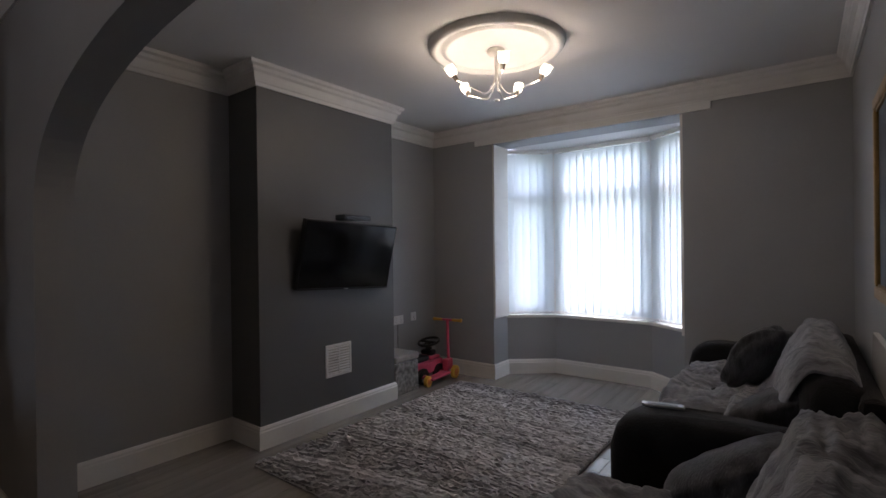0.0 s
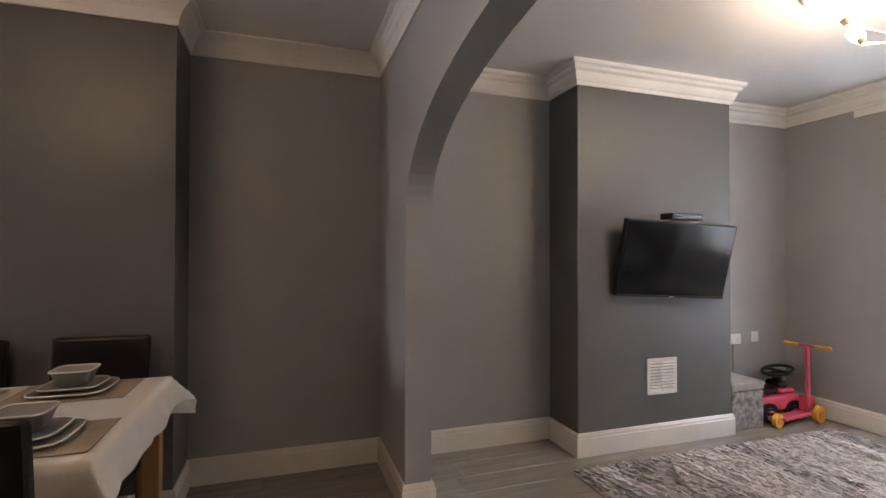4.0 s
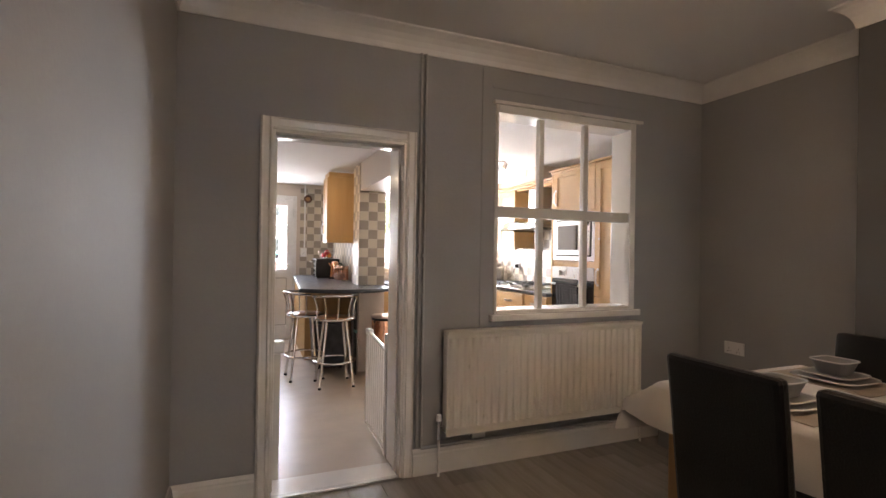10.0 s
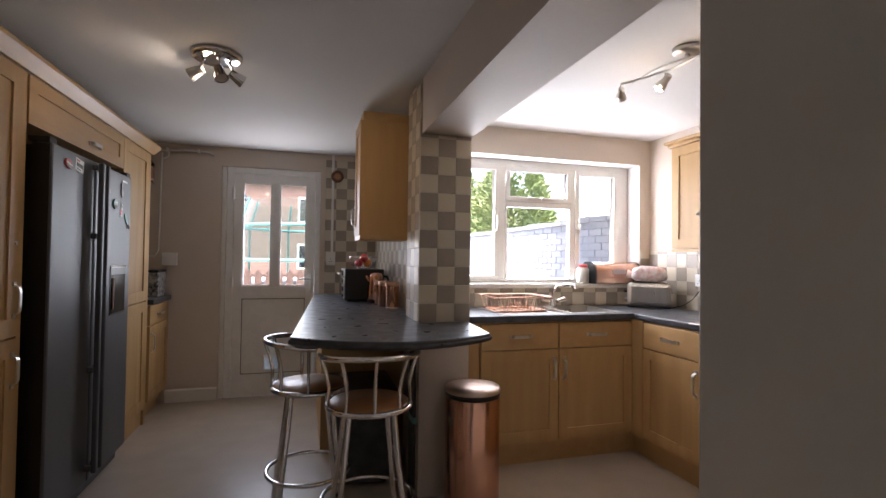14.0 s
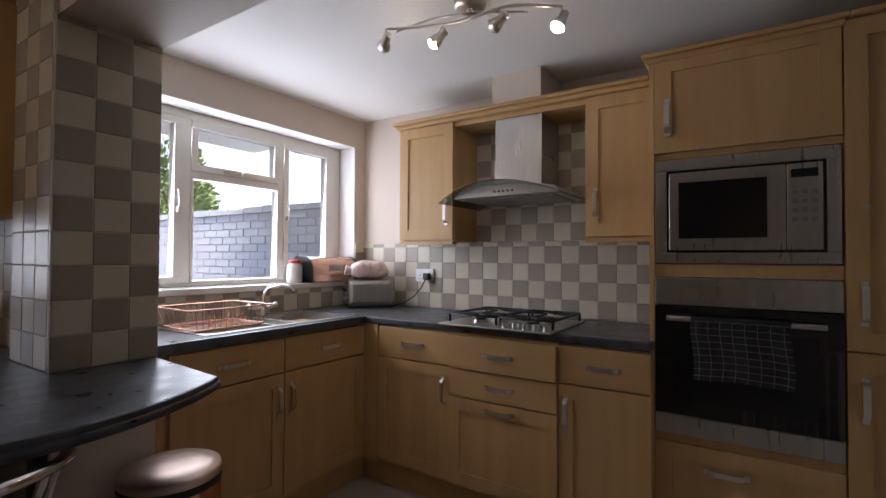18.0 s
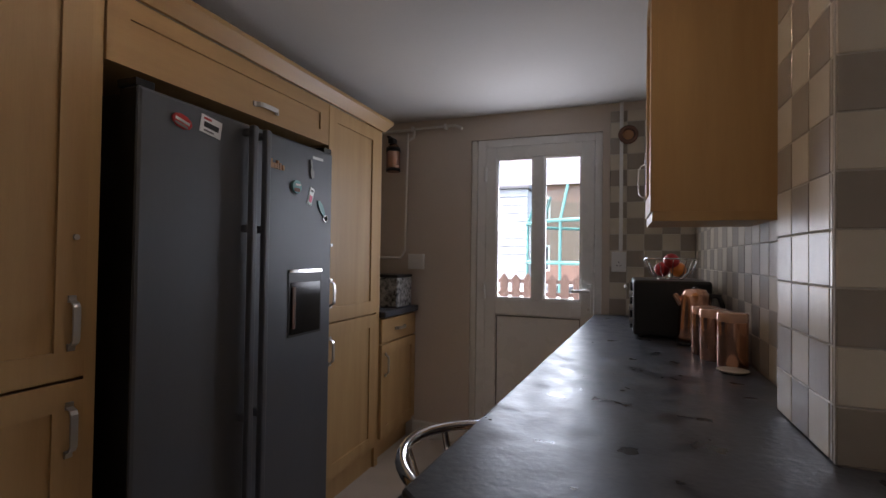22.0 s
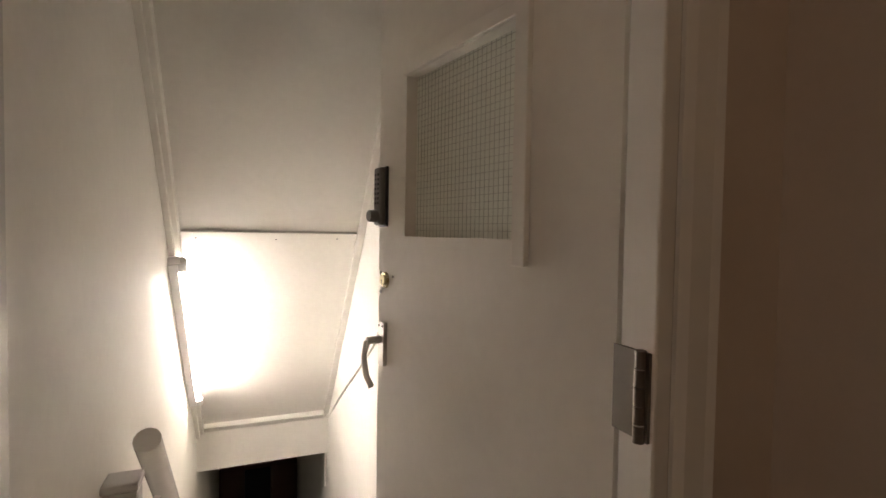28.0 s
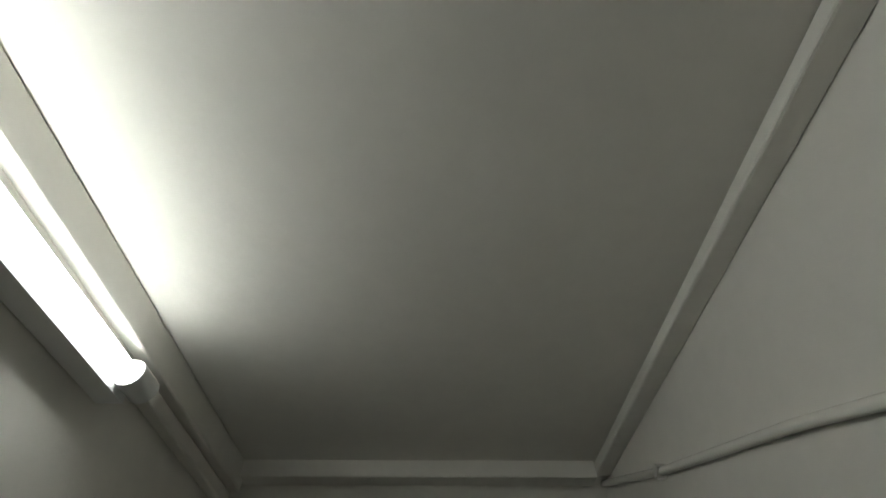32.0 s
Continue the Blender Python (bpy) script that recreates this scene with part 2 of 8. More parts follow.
MORTAR = mat("painted_mortar", (0.45, 0.465, 0.49), 0.9, var=0.1, bump=0.2)
LEAF = mat("conifer_green", (0.15, 0.20, 0.075), 0.7, col2=(0.22, 0.26, 0.11), scale=2, var=0.3, bump=0.1, bscale=30, rnd=0.2)
BARK = mat("bark", (0.10, 0.075, 0.055), 0.9, var=0.2, bump=0.3, bscale=25)
PAVE = mat("concrete_patio", (0.30, 0.29, 0.28), 0.8, var=0.1, scale=3, bump=0.12, bscale=50)
GRASSM = mat("rough_grass", (0.07, 0.11, 0.035), 0.9, var=0.2, scale=4, bump=0.2, bscale=60)
TEAL = mat("teal_painted_metal", (0.10, 0.28, 0.26), 0.4, var=0.06, bump=0.02)
FENCE = mat("red_brown_fence", (0.12, 0.075, 0.058), 0.8, var=0.15, scale=5, bump=0.15, bscale=30, stretch=(6, 6, 1))
SLATER = mat("grey_roof_slate", (0.13, 0.13, 0.14), 0.6, var=0.1, bump=0.1, rnd=0.15)
REDBRICK = mat("red_brick", (0.25, 0.15, 0.12), 0.85, var=0.12, scale=5, bump=0.2)
MOSAIC = mat("dark_mosaic_tin", (0.03, 0.03, 0.035), 0.3, col2=(0.5, 0.5, 0.5), scale=38, var=0.1, bump=0.02)
VELVET = mat("crushed_grey_velvet", (0.36, 0.345, 0.33), 0.6, col2=(0.07, 0.065, 0.065), scale=26, var=0.5, bump=0.2, bscale=30, sheen=0.5)
VELVETL = mat("pale_worn_velvet", (0.34, 0.325, 0.31), 0.7, col2=(0.24, 0.23, 0.22), scale=20, var=0.25, bump=0.15, bscale=40, sheen=0.5)
CHECK = mat("black_check_towel", (0.02, 0.02, 0.022), 0.9, var=0.2, bump=0.15, bscale=300)
SEATO = mat("tan_seat_ply", (0.42, 0.20, 0.08), 0.35, var=0.08, scale=4, bump=0.02)
DOORB = mat("brown_cellar_door", (0.16, 0.075, 0.05), 0.6, var=0.1, bump=0.05)
RED = mat("red_print", (0.55, 0.03, 0.03), 0.4, bump=0.0)
PAPER = mat("printed_paper", (0.76, 0.74, 0.73), 0.6, col2=(0.62, 0.36, 0.34), scale=45, var=0.1, bump=0.0)
CANVAS = mat("dark_canvas", (0.075, 0.08, 0.085), 0.5, col2=(0.035, 0.035, 0.04), scale=3, var=0.15, bump=0.08)


def glass(name, tint=(1, 1, 1), rough=0.0):
    """Thin clear sheet: lets light straight through, with more gloss at a flat angle."""
    m = bpy.data.materials.new(name)
    m.use_nodes = True
    t = m.node_tree
    t.nodes.remove(t.nodes["Principled BSDF"])
    a, b, mix, f, pw, ad = (t.nodes.new(k) for k in ("ShaderNodeBsdfTransparent", "ShaderNodeBsdfGlossy", "ShaderNodeMixShader", "ShaderNodeLayerWeight", "ShaderNodeMath", "ShaderNodeMath"))
    a.inputs[0].default_value = (*tint, 1)
    b.inputs["Roughness"].default_value = rough
    pw.operation, ad.operation = "POWER", "MULTIPLY_ADD"
    pw.inputs[1].default_value, ad.inputs[1].default_value, ad.inputs[2].default_value = 4.0, 0.5, 0.025
    t.links.new(f.outputs["Facing"], pw.inputs[0]), t.links.new(pw.outputs[0], ad.inputs[0])
    t.links.new(ad.outputs[0], mix.inputs[0]), t.links.new(a.outputs[0], mix.inputs[1]), t.links.new(b.outputs[0], mix.inputs[2])
    t.links.new(mix.outputs[0], t.nodes["Material Output"].inputs[0])
    return m


GLASS = glass("window_glass")
HOODGLASS = glass("smoked_glass", (0.55, 0.58, 0.57))


def cloth_light(name, col, share=0.5):
    """Thin fabric that passes part of the light from behind."""
    m = bpy.data.materials.new(name)
    m.use_nodes = True
    t = m.node_tree
    p = t.nodes["Principled BSDF"]
    tr, mix, no, val = (t.nodes.new(k) for k in ("ShaderNodeBsdfTranslucent", "ShaderNodeMixShader", "ShaderNodeTexNoise", "ShaderNodeMapRange"))
    no.inputs["Scale"].default_value = 30
    val.inputs[3].default_value, val.inputs[4].default_value = share - 0.06, share + 0.06
    p.inputs["Base Color"].default_value, p.inputs["Roughness"].default_value = (*col, 1), 0.85
    tr.inputs[0].default_value = (*col, 1)
    t.links.new(no.outputs[0], val.inputs[0]), t.links.new(val.outputs[0], mix.inputs[0])
    t.links.new(p.outputs[0], mix.inputs[1]), t.links.new(tr.outputs[0], mix.inputs[2])
    t.links.new(mix.outputs[0], t.nodes["Material Output"].inputs[0])
    return m


SLATM = cloth_light("translucent_blind_fabric", (0.74, 0.80, 0.83), 0.34)
SHADEM = cloth_light("frosted_glass_shade", (0.9, 0.86, 0.78), 0.5)
# pane's pale diffuse colour stands in for cellar light reflected off the glass
WIRED = cloth_light("pale_wired_glass", (0.84, 0.87, 0.80), 0.18)
WIREM = mat("pale_steel_wire", (0.50, 0.51, 0.46), 0.4, 0.3, bump=0.0)
DARKMETAL = mat("dark_steel", (0.20, 0.175, 0.15), 0.4, 0.8, bump=0.0)


# ---- mesh helpers ----
class Build:
    """Collects vertices and faces of one mesh."""

    def __init__(self):
        self.v, self.f, self.s = [], [], []

    def add(self, verts, faces, smooth=False):
        n = len(self.v)
        self.v += [tuple(p) for p in verts]
        self.f += [tuple(i + n for i in face) for face in faces]
        self.s += [smooth] * len(faces)
        return self

    def box(self, x0, x1, y0, y1, z0, z1, m=None):
        p = [Vector((x, y, z)) for z in (z0, z1) for y in (y0, y1) for x in (x0, x1)]
        if m:
            p = [m @ q for q in p]
        return self.add(p, [(0, 2, 3, 1), (4, 5, 7, 6), (0, 1, 5, 4), (2, 6, 7, 3), (0, 4, 6, 2), (1, 3, 7, 5)])

    def prism(self, poly, z0, z1, m=None):
        """A polygon in x, y (anticlockwise), from z0 to z1."""
        k = len(poly)
        p = [Vector((x, y, z)) for z in (z0, z1) for x, y in poly]
        if m:
            p = [m @ q for q in p]
        return self.add(p, [tuple(range(k))[::-1], tuple(range(k, 2 * k))] + [(i, (i + 1) % k, k + (i + 1) % k, k + i) for i in range(k)])

    def rod(self, a, b, r, r2=None, n=12, caps=True):
        a, b = Vector(a), Vector(b)
        d = (b - a).normalized()
        u = d.orthogonal().normalized()
        w = d.cross(u)
        r2 = r if r2 is None else r2
        p = [c + q * (u * math.cos(6.28319 * i / n) + w * math.sin(6.28319 * i / n)) for c, q in ((a, r), (b, r2)) for i in range(n)]
        self.add(p, [(i, (i + 1) % n, n + (i + 1) % n, n + i) for i in range(n)], True)
        if caps:
            self.add(p, [tuple(range(n))[::-1], tuple(range(n, 2 * n))])
        return self

    def tube(self, pts, r, n=8, closed=False):
        """A bent round bar through the points."""
        pts = [Vector(p) for p in pts]
        k = len(pts)
        rings, u = [], None
        for i, p in enumerate(pts):
            a = pts[(i - 1) % k] if closed or i else p
            b = pts[(i + 1) % k] if closed or i < k - 1 else p
            d = (b - a).normalized()
            u = (u - d * u.dot(d)).normalized() if u is not None else d.orthogonal().normalized()
            w = d.cross(u)
            rings += [p + r * (u * math.cos(6.28319 * j / n) + w * math.sin(6.28319 * j / n)) for j in range(n)]
        m = k if closed else k - 1
        self.add(rings, [(i * n + j, i * n + (j + 1) % n, ((i + 1) % k) * n + (j + 1) % n, ((i + 1) % k) * n + j) for i in range(m) for j in range(n)], True)
        if not closed:
            self.add(rings, [tuple(range(n))[::-1], tuple(range((k - 1) * n, k * n))])
        return self

    def lathe(self, prof, at=(0, 0, 0), n=24, m=None):
        """A profile of (radius, height) turned round the upright axis."""
        at = Vector(at)
        p = [at + Vector((r * math.cos(6.28319 * j / n), r * math.sin(6.28319 * j / n), z)) for r, z in prof for j in range(n)]
        if m:
            p = [m @ q for q in p]
        k = len(prof)
        f = [(i * n + j, i * n + (j + 1) % n, (i + 1) * n + (j + 1) % n, (i + 1) * n + j) for i in range(k - 1) for j in range(n)]
        self.add(p, f, True)
        return self

    def ball(self, at, r, n=14, m=None):
        r = r if isinstance(r, tuple) else (r, r, r)
        at = Vector(at)
        k = n // 2
        p = [Vector((r[0] * math.sin(math.pi * i / k) * math.cos(6.28319 * j / n), r[1] * math.sin(math.pi * i / k) * math.sin(6.28319 * j / n), -r[2] * math.cos(math.pi * i / k))) for i in range(k + 1) for j in range(n)]
        p = [at + (m @ q if m else q) for q in p]
        return self.add(p, [(i * n + j, i * n + (j + 1) % n, (i + 1) * n + (j + 1) % n, (i + 1) * n + j) for i in range(k) for j in range(n)], True)

    def strip(self, prof, path, closed=False):
        """Sweeps a profile of (out, up) along a level path of (x, y, z); out lies to the right of the way, mitred at the corners."""
        pts = [Vector(p) for p in path]
        k, q = len(pts), len(prof)
        rings = []
        for i, p in enumerate(pts):
            a = (p - pts[i - 1]).normalized() if (closed or i) else None
            b = (pts[(i + 1) % k] - p).normalized() if (closed or i < k - 1) else None
            a, b = a or b, b or a
            na, nb = Vector((a.y, -a.x, 0)), Vector((b.y, -b.x, 0))
            w = (na + nb).normalized()
            w = w / max(0.2, w.dot(na))
            rings += [p + w * o + Vector((0, 0, h)) for o, h in prof]
        m = k if closed else k - 1
        self.add(rings, [(i * q + j, i * q + (j + 1) % q, ((i + 1) % k) * q + (j + 1) % q, ((i + 1) % k) * q + j) for i in range(m) for j in range(q)])
        if not closed:
            self.add(rings, [tuple(range(q))[::-1], tuple(range((k - 1) * q, k * q))])
        return self

    def sheet(self, fn, nu, nv, thick=0.0, smooth=True):
        """A grid surface fn(u, v), u and v from 0 to 1; with a thickness downwards along z when given."""
        p = [Vector(fn(i / nu, j / nv)) for i in range(nu + 1) for j in range(nv + 1)]
        w = nv + 1
        f = [(i * w + j, (i + 1) * w + j, (i + 1) * w + j + 1, i * w + j + 1) for i in range(nu) for j in range(nv)]
        self.add(p, f, smooth)
        if thick:
            q = [a - Vector((0, 0, thick)) for a in p]
            self.add(q, [g[::-1] for g in f], smooth)
            n = len(p)
            edge = [i * w for i in range(nu + 1)] + [nu * w + j for j in range(1, w)] + [i * w + nv for i in range(nu - 1, -1, -1)] + [j for j in range(nv - 1, 0, -1)]
            self.add(p + q, [(edge[i], n + edge[i], n + edge[(i + 1) % len(edge)], edge[(i + 1) % len(edge)]) for i in range(len(edge))], smooth)
        return self

    def mesh(self, name, material):
        me = bpy.data.meshes.new(name)
        me.from_pydata(self.v, [], self.f)
        me.polygons.foreach_set("use_smooth", self.s)
        me.materials.append(material)
        b = bmesh.new()
        b.from_mesh(me)
        bmesh.ops.recalc_face_normals(b, faces=b.faces)
        b.to_mesh(me)
        b.free()
        return me


def B():
    return Build()


def bevel(ob, width, seg=2):
    mod = ob.modifiers.new("bevel", "BEVEL")
    mod.width, mod.segments, mod.limit_method, mod.angle_limit = width, seg, "ANGLE", radians(40)
    return ob


def part(name, bm, material, parent, label="", edge=0.0):
    """One mesh object under a thing or a part."""
    ob = new(name, bm.mesh(name, material) if isinstance(bm, Build) else bm)
    ob.parent = parent
    if label:
        ob["label"] = label
    if edge:
        bevel(ob, edge)
    return ob


def thing(name, label, category, at=(0, 0, 0), group="", kind=""):
    ob = new(name)
    ob.empty_display_size = 0.1
    ob.location = at
    return tagged(ob, label, category, group, kind)


def solo(name, bm, material, label, category, group="", kind="", edge=0.0):
    ob = new(name, bm.mesh(name, material))
    if edge:
        bevel(ob, edge)
    return tagged(ob, label, category, group, kind)


def structure(name, bm, material, label, category="", edge=0.0):
    return solo(name, bm, material, label, category or name.split("_")[0], kind="structure", edge=edge)


# ---- the large structure ----
XL, XR, YF = -0.86, 2.69, 6.06      # party wall, hall wall and front wall
YA0, YA1 = 2.446, 2.586             # arch wall
YB0, YB1 = -1.51, -1.33             # wall between dining room and kitchen
XE, YW, YBACK = 3.92, -4.56, -5.97  # kitchen: east wall, window wall, back wall
PX0, PX1, PY = 0.955, 1.235, -3.805  # tiled pier
ZC, ZK = 2.60, 2.26                 # ceilings
BX0, BX1, BZ0, BZ1 = -0.10, 1.66, 0.62, 2.385  # bay opening

structure("floor", B().box(XL - 0.3, XR + 0.3, YB0, 7.2, -0.2, -0.012), MORTAR, "subfloor under the grey laminate boards", "floor")
kf = B().box(XL, 2.8, YBACK, YB0 - 0.001, -0.2, 0.0).box(2.8, XE, YBACK, -1.95, -0.2, 0.0)
structure("floor_kitchen", kf, VINYL, "beige sheet vinyl kitchen floor with a soft sheen", "floor")

# front room and dining room walls
structure("wall_west", B().box(XL - 0.25, XL, YB0, YF + 0.3, -0.2, 2.9), GREY, "pale grey painted party wall", "wall")
structure("wall_east", B().box(XR, XR + 0.11, YB1, YF + 0.3, -0.2, 2.9), GREY, "pale grey painted wall beside the hall", "wall")
w = B().box(XL, BX0, YF, YF + 0.28, -0.2, 2.9).box(BX1, XR, YF, YF + 0.28, -0.2, 2.9).box(BX0, BX1, YF, YF + 0.28, BZ1, 2.9)
structure("wall_front", w, GREY, "pale grey painted front wall with a bay window opening", "wall")
# bay below the sill and its ceiling
BAY = [(BX0, YF + 0.281), (0.30, 6.66), (1.27, 6.66), (BX1, YF + 0.281)]
OUT = [(BX0 - 0.12, YF + 0.281), (0.22, 6.86), (1.35, 6.86), (BX1 + 0.12, YF + 0.281)]
w = B()
for i in range(3):
    w.prism([BAY[i], BAY[i + 1], OUT[i + 1], OUT[i]], -0.2, BZ0 - 0.03)
structure("wall_bay", w, GREY, "pale grey painted low wall under the bay window", "wall")
structure("ceiling_bay", B().prism([BAY[0], BAY[3], OUT[2], OUT[1]], BZ1, 2.6), CEIL, "white ceiling of the bay", "ceiling")
# arch wall: an elliptical arch on two piers
AX, AR, AZ, AH = 1.17, 1.35, 1.50, 0.61
prof = [(XL, -0.2), (AX - AR, -0.2)] + [(AX - AR * math.cos(math.pi * i / 40), AZ + AH * max(0.0, math.sin(math.pi * i / 40)) ** 0.85) for i in range(41)] + [(AX + AR, -0.2), (XR, -0.2), (XR, 2.9), (XL, 2.9)]
w, k = B(), len(prof)
w.v = [(x, y, z) for y in (YA0, YA1) for x, z in prof]
w.f = [(i, (i + 1) % k, k + (i + 1) % k, k + i) for i in range(k)]
cap = [(0, 1, 2, k - 1)] + [(i, i + 1, k - 1) for i in range(2, 22)] + [(22, k - 2, k - 1)] + [(i, i + 1, k - 2) for i in range(22, 42)] + [(42, 43, 44, k - 2)]
w.f += cap + [tuple(a + k for a in c)[::-1] for c in cap]
w.s = [False] * len(w.f)
structure("wall_arch", w, GREY, "pale grey painted wall with a wide rounded arch", "wall")

# wall to the kitchen, with a doorway and a window opening
DX0, DX1, DZ = 1.508, 2.24, 1.945
IX0, IX1, IZ0, IZ1 = -0.205, 0.925, 0.915, 2.245
w = B().box(XL, IX0, YB0, YB1, -0.2, 2.9).box(IX0, IX1, YB0, YB1, -0.2, IZ0).box(IX0, IX1, YB0, YB1, IZ1, 2.9)
w.box(IX1, DX0, YB0, YB1, -0.2, 2.9).box(DX0, DX1, YB0, YB1, DZ, 2.9).box(DX1, 2.80, YB0, YB1, -0.2, 2.9)
structure("wall_middle", w, GREY, "pale grey painted wall with a doorway and an inner window", "wall")
structure("wall_middle_lining", B().box(XL, IX0, YB0 - 0.012, YB0, 0, ZK).box(IX1, DX0, YB0 - 0.012, YB0, 0, ZK).box(DX1, 2.80, YB0 - 0.012, YB0, 0, ZK).box(IX0, IX1, YB0 - 0.012, YB0, 0, IZ0).box(DX0, DX1, YB0 - 0.012, YB0, DZ, ZK), CREAM, "warm cream kitchen side of the middle wall", "wall")
structure("wall_chase", B().box(1.02, DX0, YB0 - 0.10, YB0 - 0.013, 0, ZK), CREAM, "warm cream boxed-in chase beside the doorway", "wall")
structure("ceiling", B().box(XL - 0.2, XR + 0.1, YB1, YA0, ZC, 2.8).box(XL - 0.2, XR + 0.1, YA1, YF, ZC, 2.8), CEIL, "white painted plaster ceiling", "ceiling")

# chimney breasts
structure("chimney_breast_front", B().box(XL, -0.505, 3.692, 5.01, 0, ZC), DARK, "slate grey painted chimney breast", "chimney breast")
structure("chimney_breast_dining", B().box(XL, -0.492, -0.122, 1.334, 0, ZC), DARK, "slate grey painted chimney breast", "chimney breast")

# kitchen walls
structure("wall_kitchen_west", B().box(XL - 0.25, XL, YW - 0.3, YB0, -0.2, 2.6), CREAM, "warm cream painted wall behind the hob", "wall")
structure("wall_kitchen_east", B().box(XE, XE + 0.12, YBACK - 0.28, 1.8, -2.9, 2.6), CREAM, "warm cream painted wall with a radiator", "wall")
KX0, KX1, KZ0, KZ1 = -0.76, 0.84, 1.09, 2.06
w = B().box(XL, KX0, YW - 0.3, YW, -0.2, 2.6).box(KX1, PX0, YW - 0.3, YW, -0.2, 2.6).box(KX0, KX1, YW - 0.3, YW, -0.2, KZ0).box(KX0, KX1, YW - 0.3, YW, KZ1, 2.6)
structure("wall_kitchen_window", w, CREAM, "warm cream painted wall round the kitchen window", "wall")
structure("wall_pier", B().box(PX0, PX1, -4.12, PY, -0.2, ZK).box(PX0, 1.165, YBACK - 0.28, -4.12, -0.2, ZK), CREAM, "pier and return wall beside the peninsula", "wall")
structure("beam", B().box(PX0, PX1, PY, YB0 - 0.012, 1.958, ZK), CREAM, "cream plastered beam across the kitchen ceiling", "beam")
EX0, EX1, EZ = 1.70, 2.565, 2.09
w = B().box(1.165, EX0, YBACK - 0.28, YBACK, -0.2, 2.6).box(EX1, XE, YBACK - 0.28, YBACK, -0.2, 2.6).box(EX0, EX1, YBACK - 0.28, YBACK, EZ, 2.6)
structure("wall_kitchen_back", w, CREAM, "warm cream painted back wall with the back door", "wall")
structure("ceiling_kitchen", B().box(XL - 0.2, XE + 0.1, YBACK - 0.2, YB0, ZK, 2.5), CEIL, "white painted kitchen ceiling", "ceiling")
# cellar lobby
CX0, CX1, CZ = 3.09, 3.735, 1.91
w = B().box(2.80, CX0, -2.03, -1.93, 0, ZK).box(CX1, XE, -2.03, -1.93, 0, ZK).box(CX0, CX1, -2.03, -1.93, CZ, ZK)
structure("wall_cellar_door", w, CREAM, "warm cream wall with the cellar doorway", "wall")
structure("wall_cellar_return", B().box(2.80, 2.90, -1.93, YB0, 0, ZK), CREAM, "short cream return wall", "wall")

# ---- mouldings, frames and windows ----
loop = [(DX0 - 0.064, YB1), (XL, YB1), (XL, -0.122), (-0.492, -0.122), (-0.492, 1.334), (XL, 1.334), (XL, YA0), (AX - AR, YA0), (AX - AR, YA1), (XL, YA1),
        (XL, 3.692), (-0.505, 3.692), (-0.505, 5.01), (XL, 5.01), (XL, YF), (BX0, YF), BAY[0], BAY[1], BAY[2], BAY[3], (BX1, YF), (XR, YF), (XR, YA1),
        (AX + AR, YA1), (AX + AR, YA0), (XR, YA0), (XR, YB1), (DX1 + 0.064, YB1)]
SK = [(0, 0), (0.02, 0), (0.02, 0.115), (0.016, 0.125), (0.016, 0.135), (0.008, 0.152), (0, 0.152)]
structure("baseboard", B().strip(SK, [(x, y, 0.0) for x, y in loop]), GLOSS, "white gloss moulded skirting board", "baseboard")
CF = [(0, 0), (0.014, 0), (0.017, 0.022), (0.024, 0.030), (0.034, 0.056), (0.040, 0.082), (0.060, 0.095), (0.062, 0.114), (0.082, 0.126), (0.084, 0.149), (0, 0.149)]
pf = [(XL, YA1), (XL, 3.692), (-0.505, 3.692), (-0.505, 5.01), (XL, 5.01), (XL, YF), (XR, YF), (XR, YA1)]
structure("trim_cornice_front", B().strip(CF, [(x, y, 2.45) for x, y in pf], True), PLASTERM, "white moulded plaster cornice of the front room", "cornice")
CD = [(0, 0), (0.010, 0), (0.015, 0.03), (0.027, 0.06), (0.046, 0.086), (0.068, 0.104), (0.090, 0.113), (0.090, 0.124), (0, 0.124)]
pd = [(XL, YB1), (XL, -0.122), (-0.492, -0.122), (-0.492, 1.334), (XL, 1.334), (XL, YA0), (XR, YA0), (XR, YB1)]
structure("trim_coving_dining", B().strip(CD, [(x, y, 2.474) for x, y in pd], True), PLASTERM, "white concave coving of the dining room", "coving")
structure("trim_bay_lintel", B().box(-0.30, 1.86, YF - 0.02, YF - 0.001, 2.388, 2.448), PLASTERM, "white painted lintel board over the bay", "trim", 0.004)
# ceiling rose of the front room
rose = B().lathe([(0.0, 2.575), (0.29, 2.575), (0.30, 2.566), (0.325, 2.566), (0.335, 2.58), (0.36, 2.582), (0.375, 2.562), (0.405, 2.562), (0.42, 2.585), (0.425, 2.6)], (0.90, 4.47, 0), 64)
structure("ceiling_rose", rose, PLASTERM, "round white plaster ceiling rose", "ceiling rose")
rose = B().lathe([(0.0, 2.585), (0.20, 2.585), (0.21, 2.575), (0.24, 2.575), (0.25, 2.6)], (0.98, 0.69, 0), 48)
structure("ceiling_rose_dining", rose, PLASTERM, "small white plaster ceiling rose", "ceiling rose")

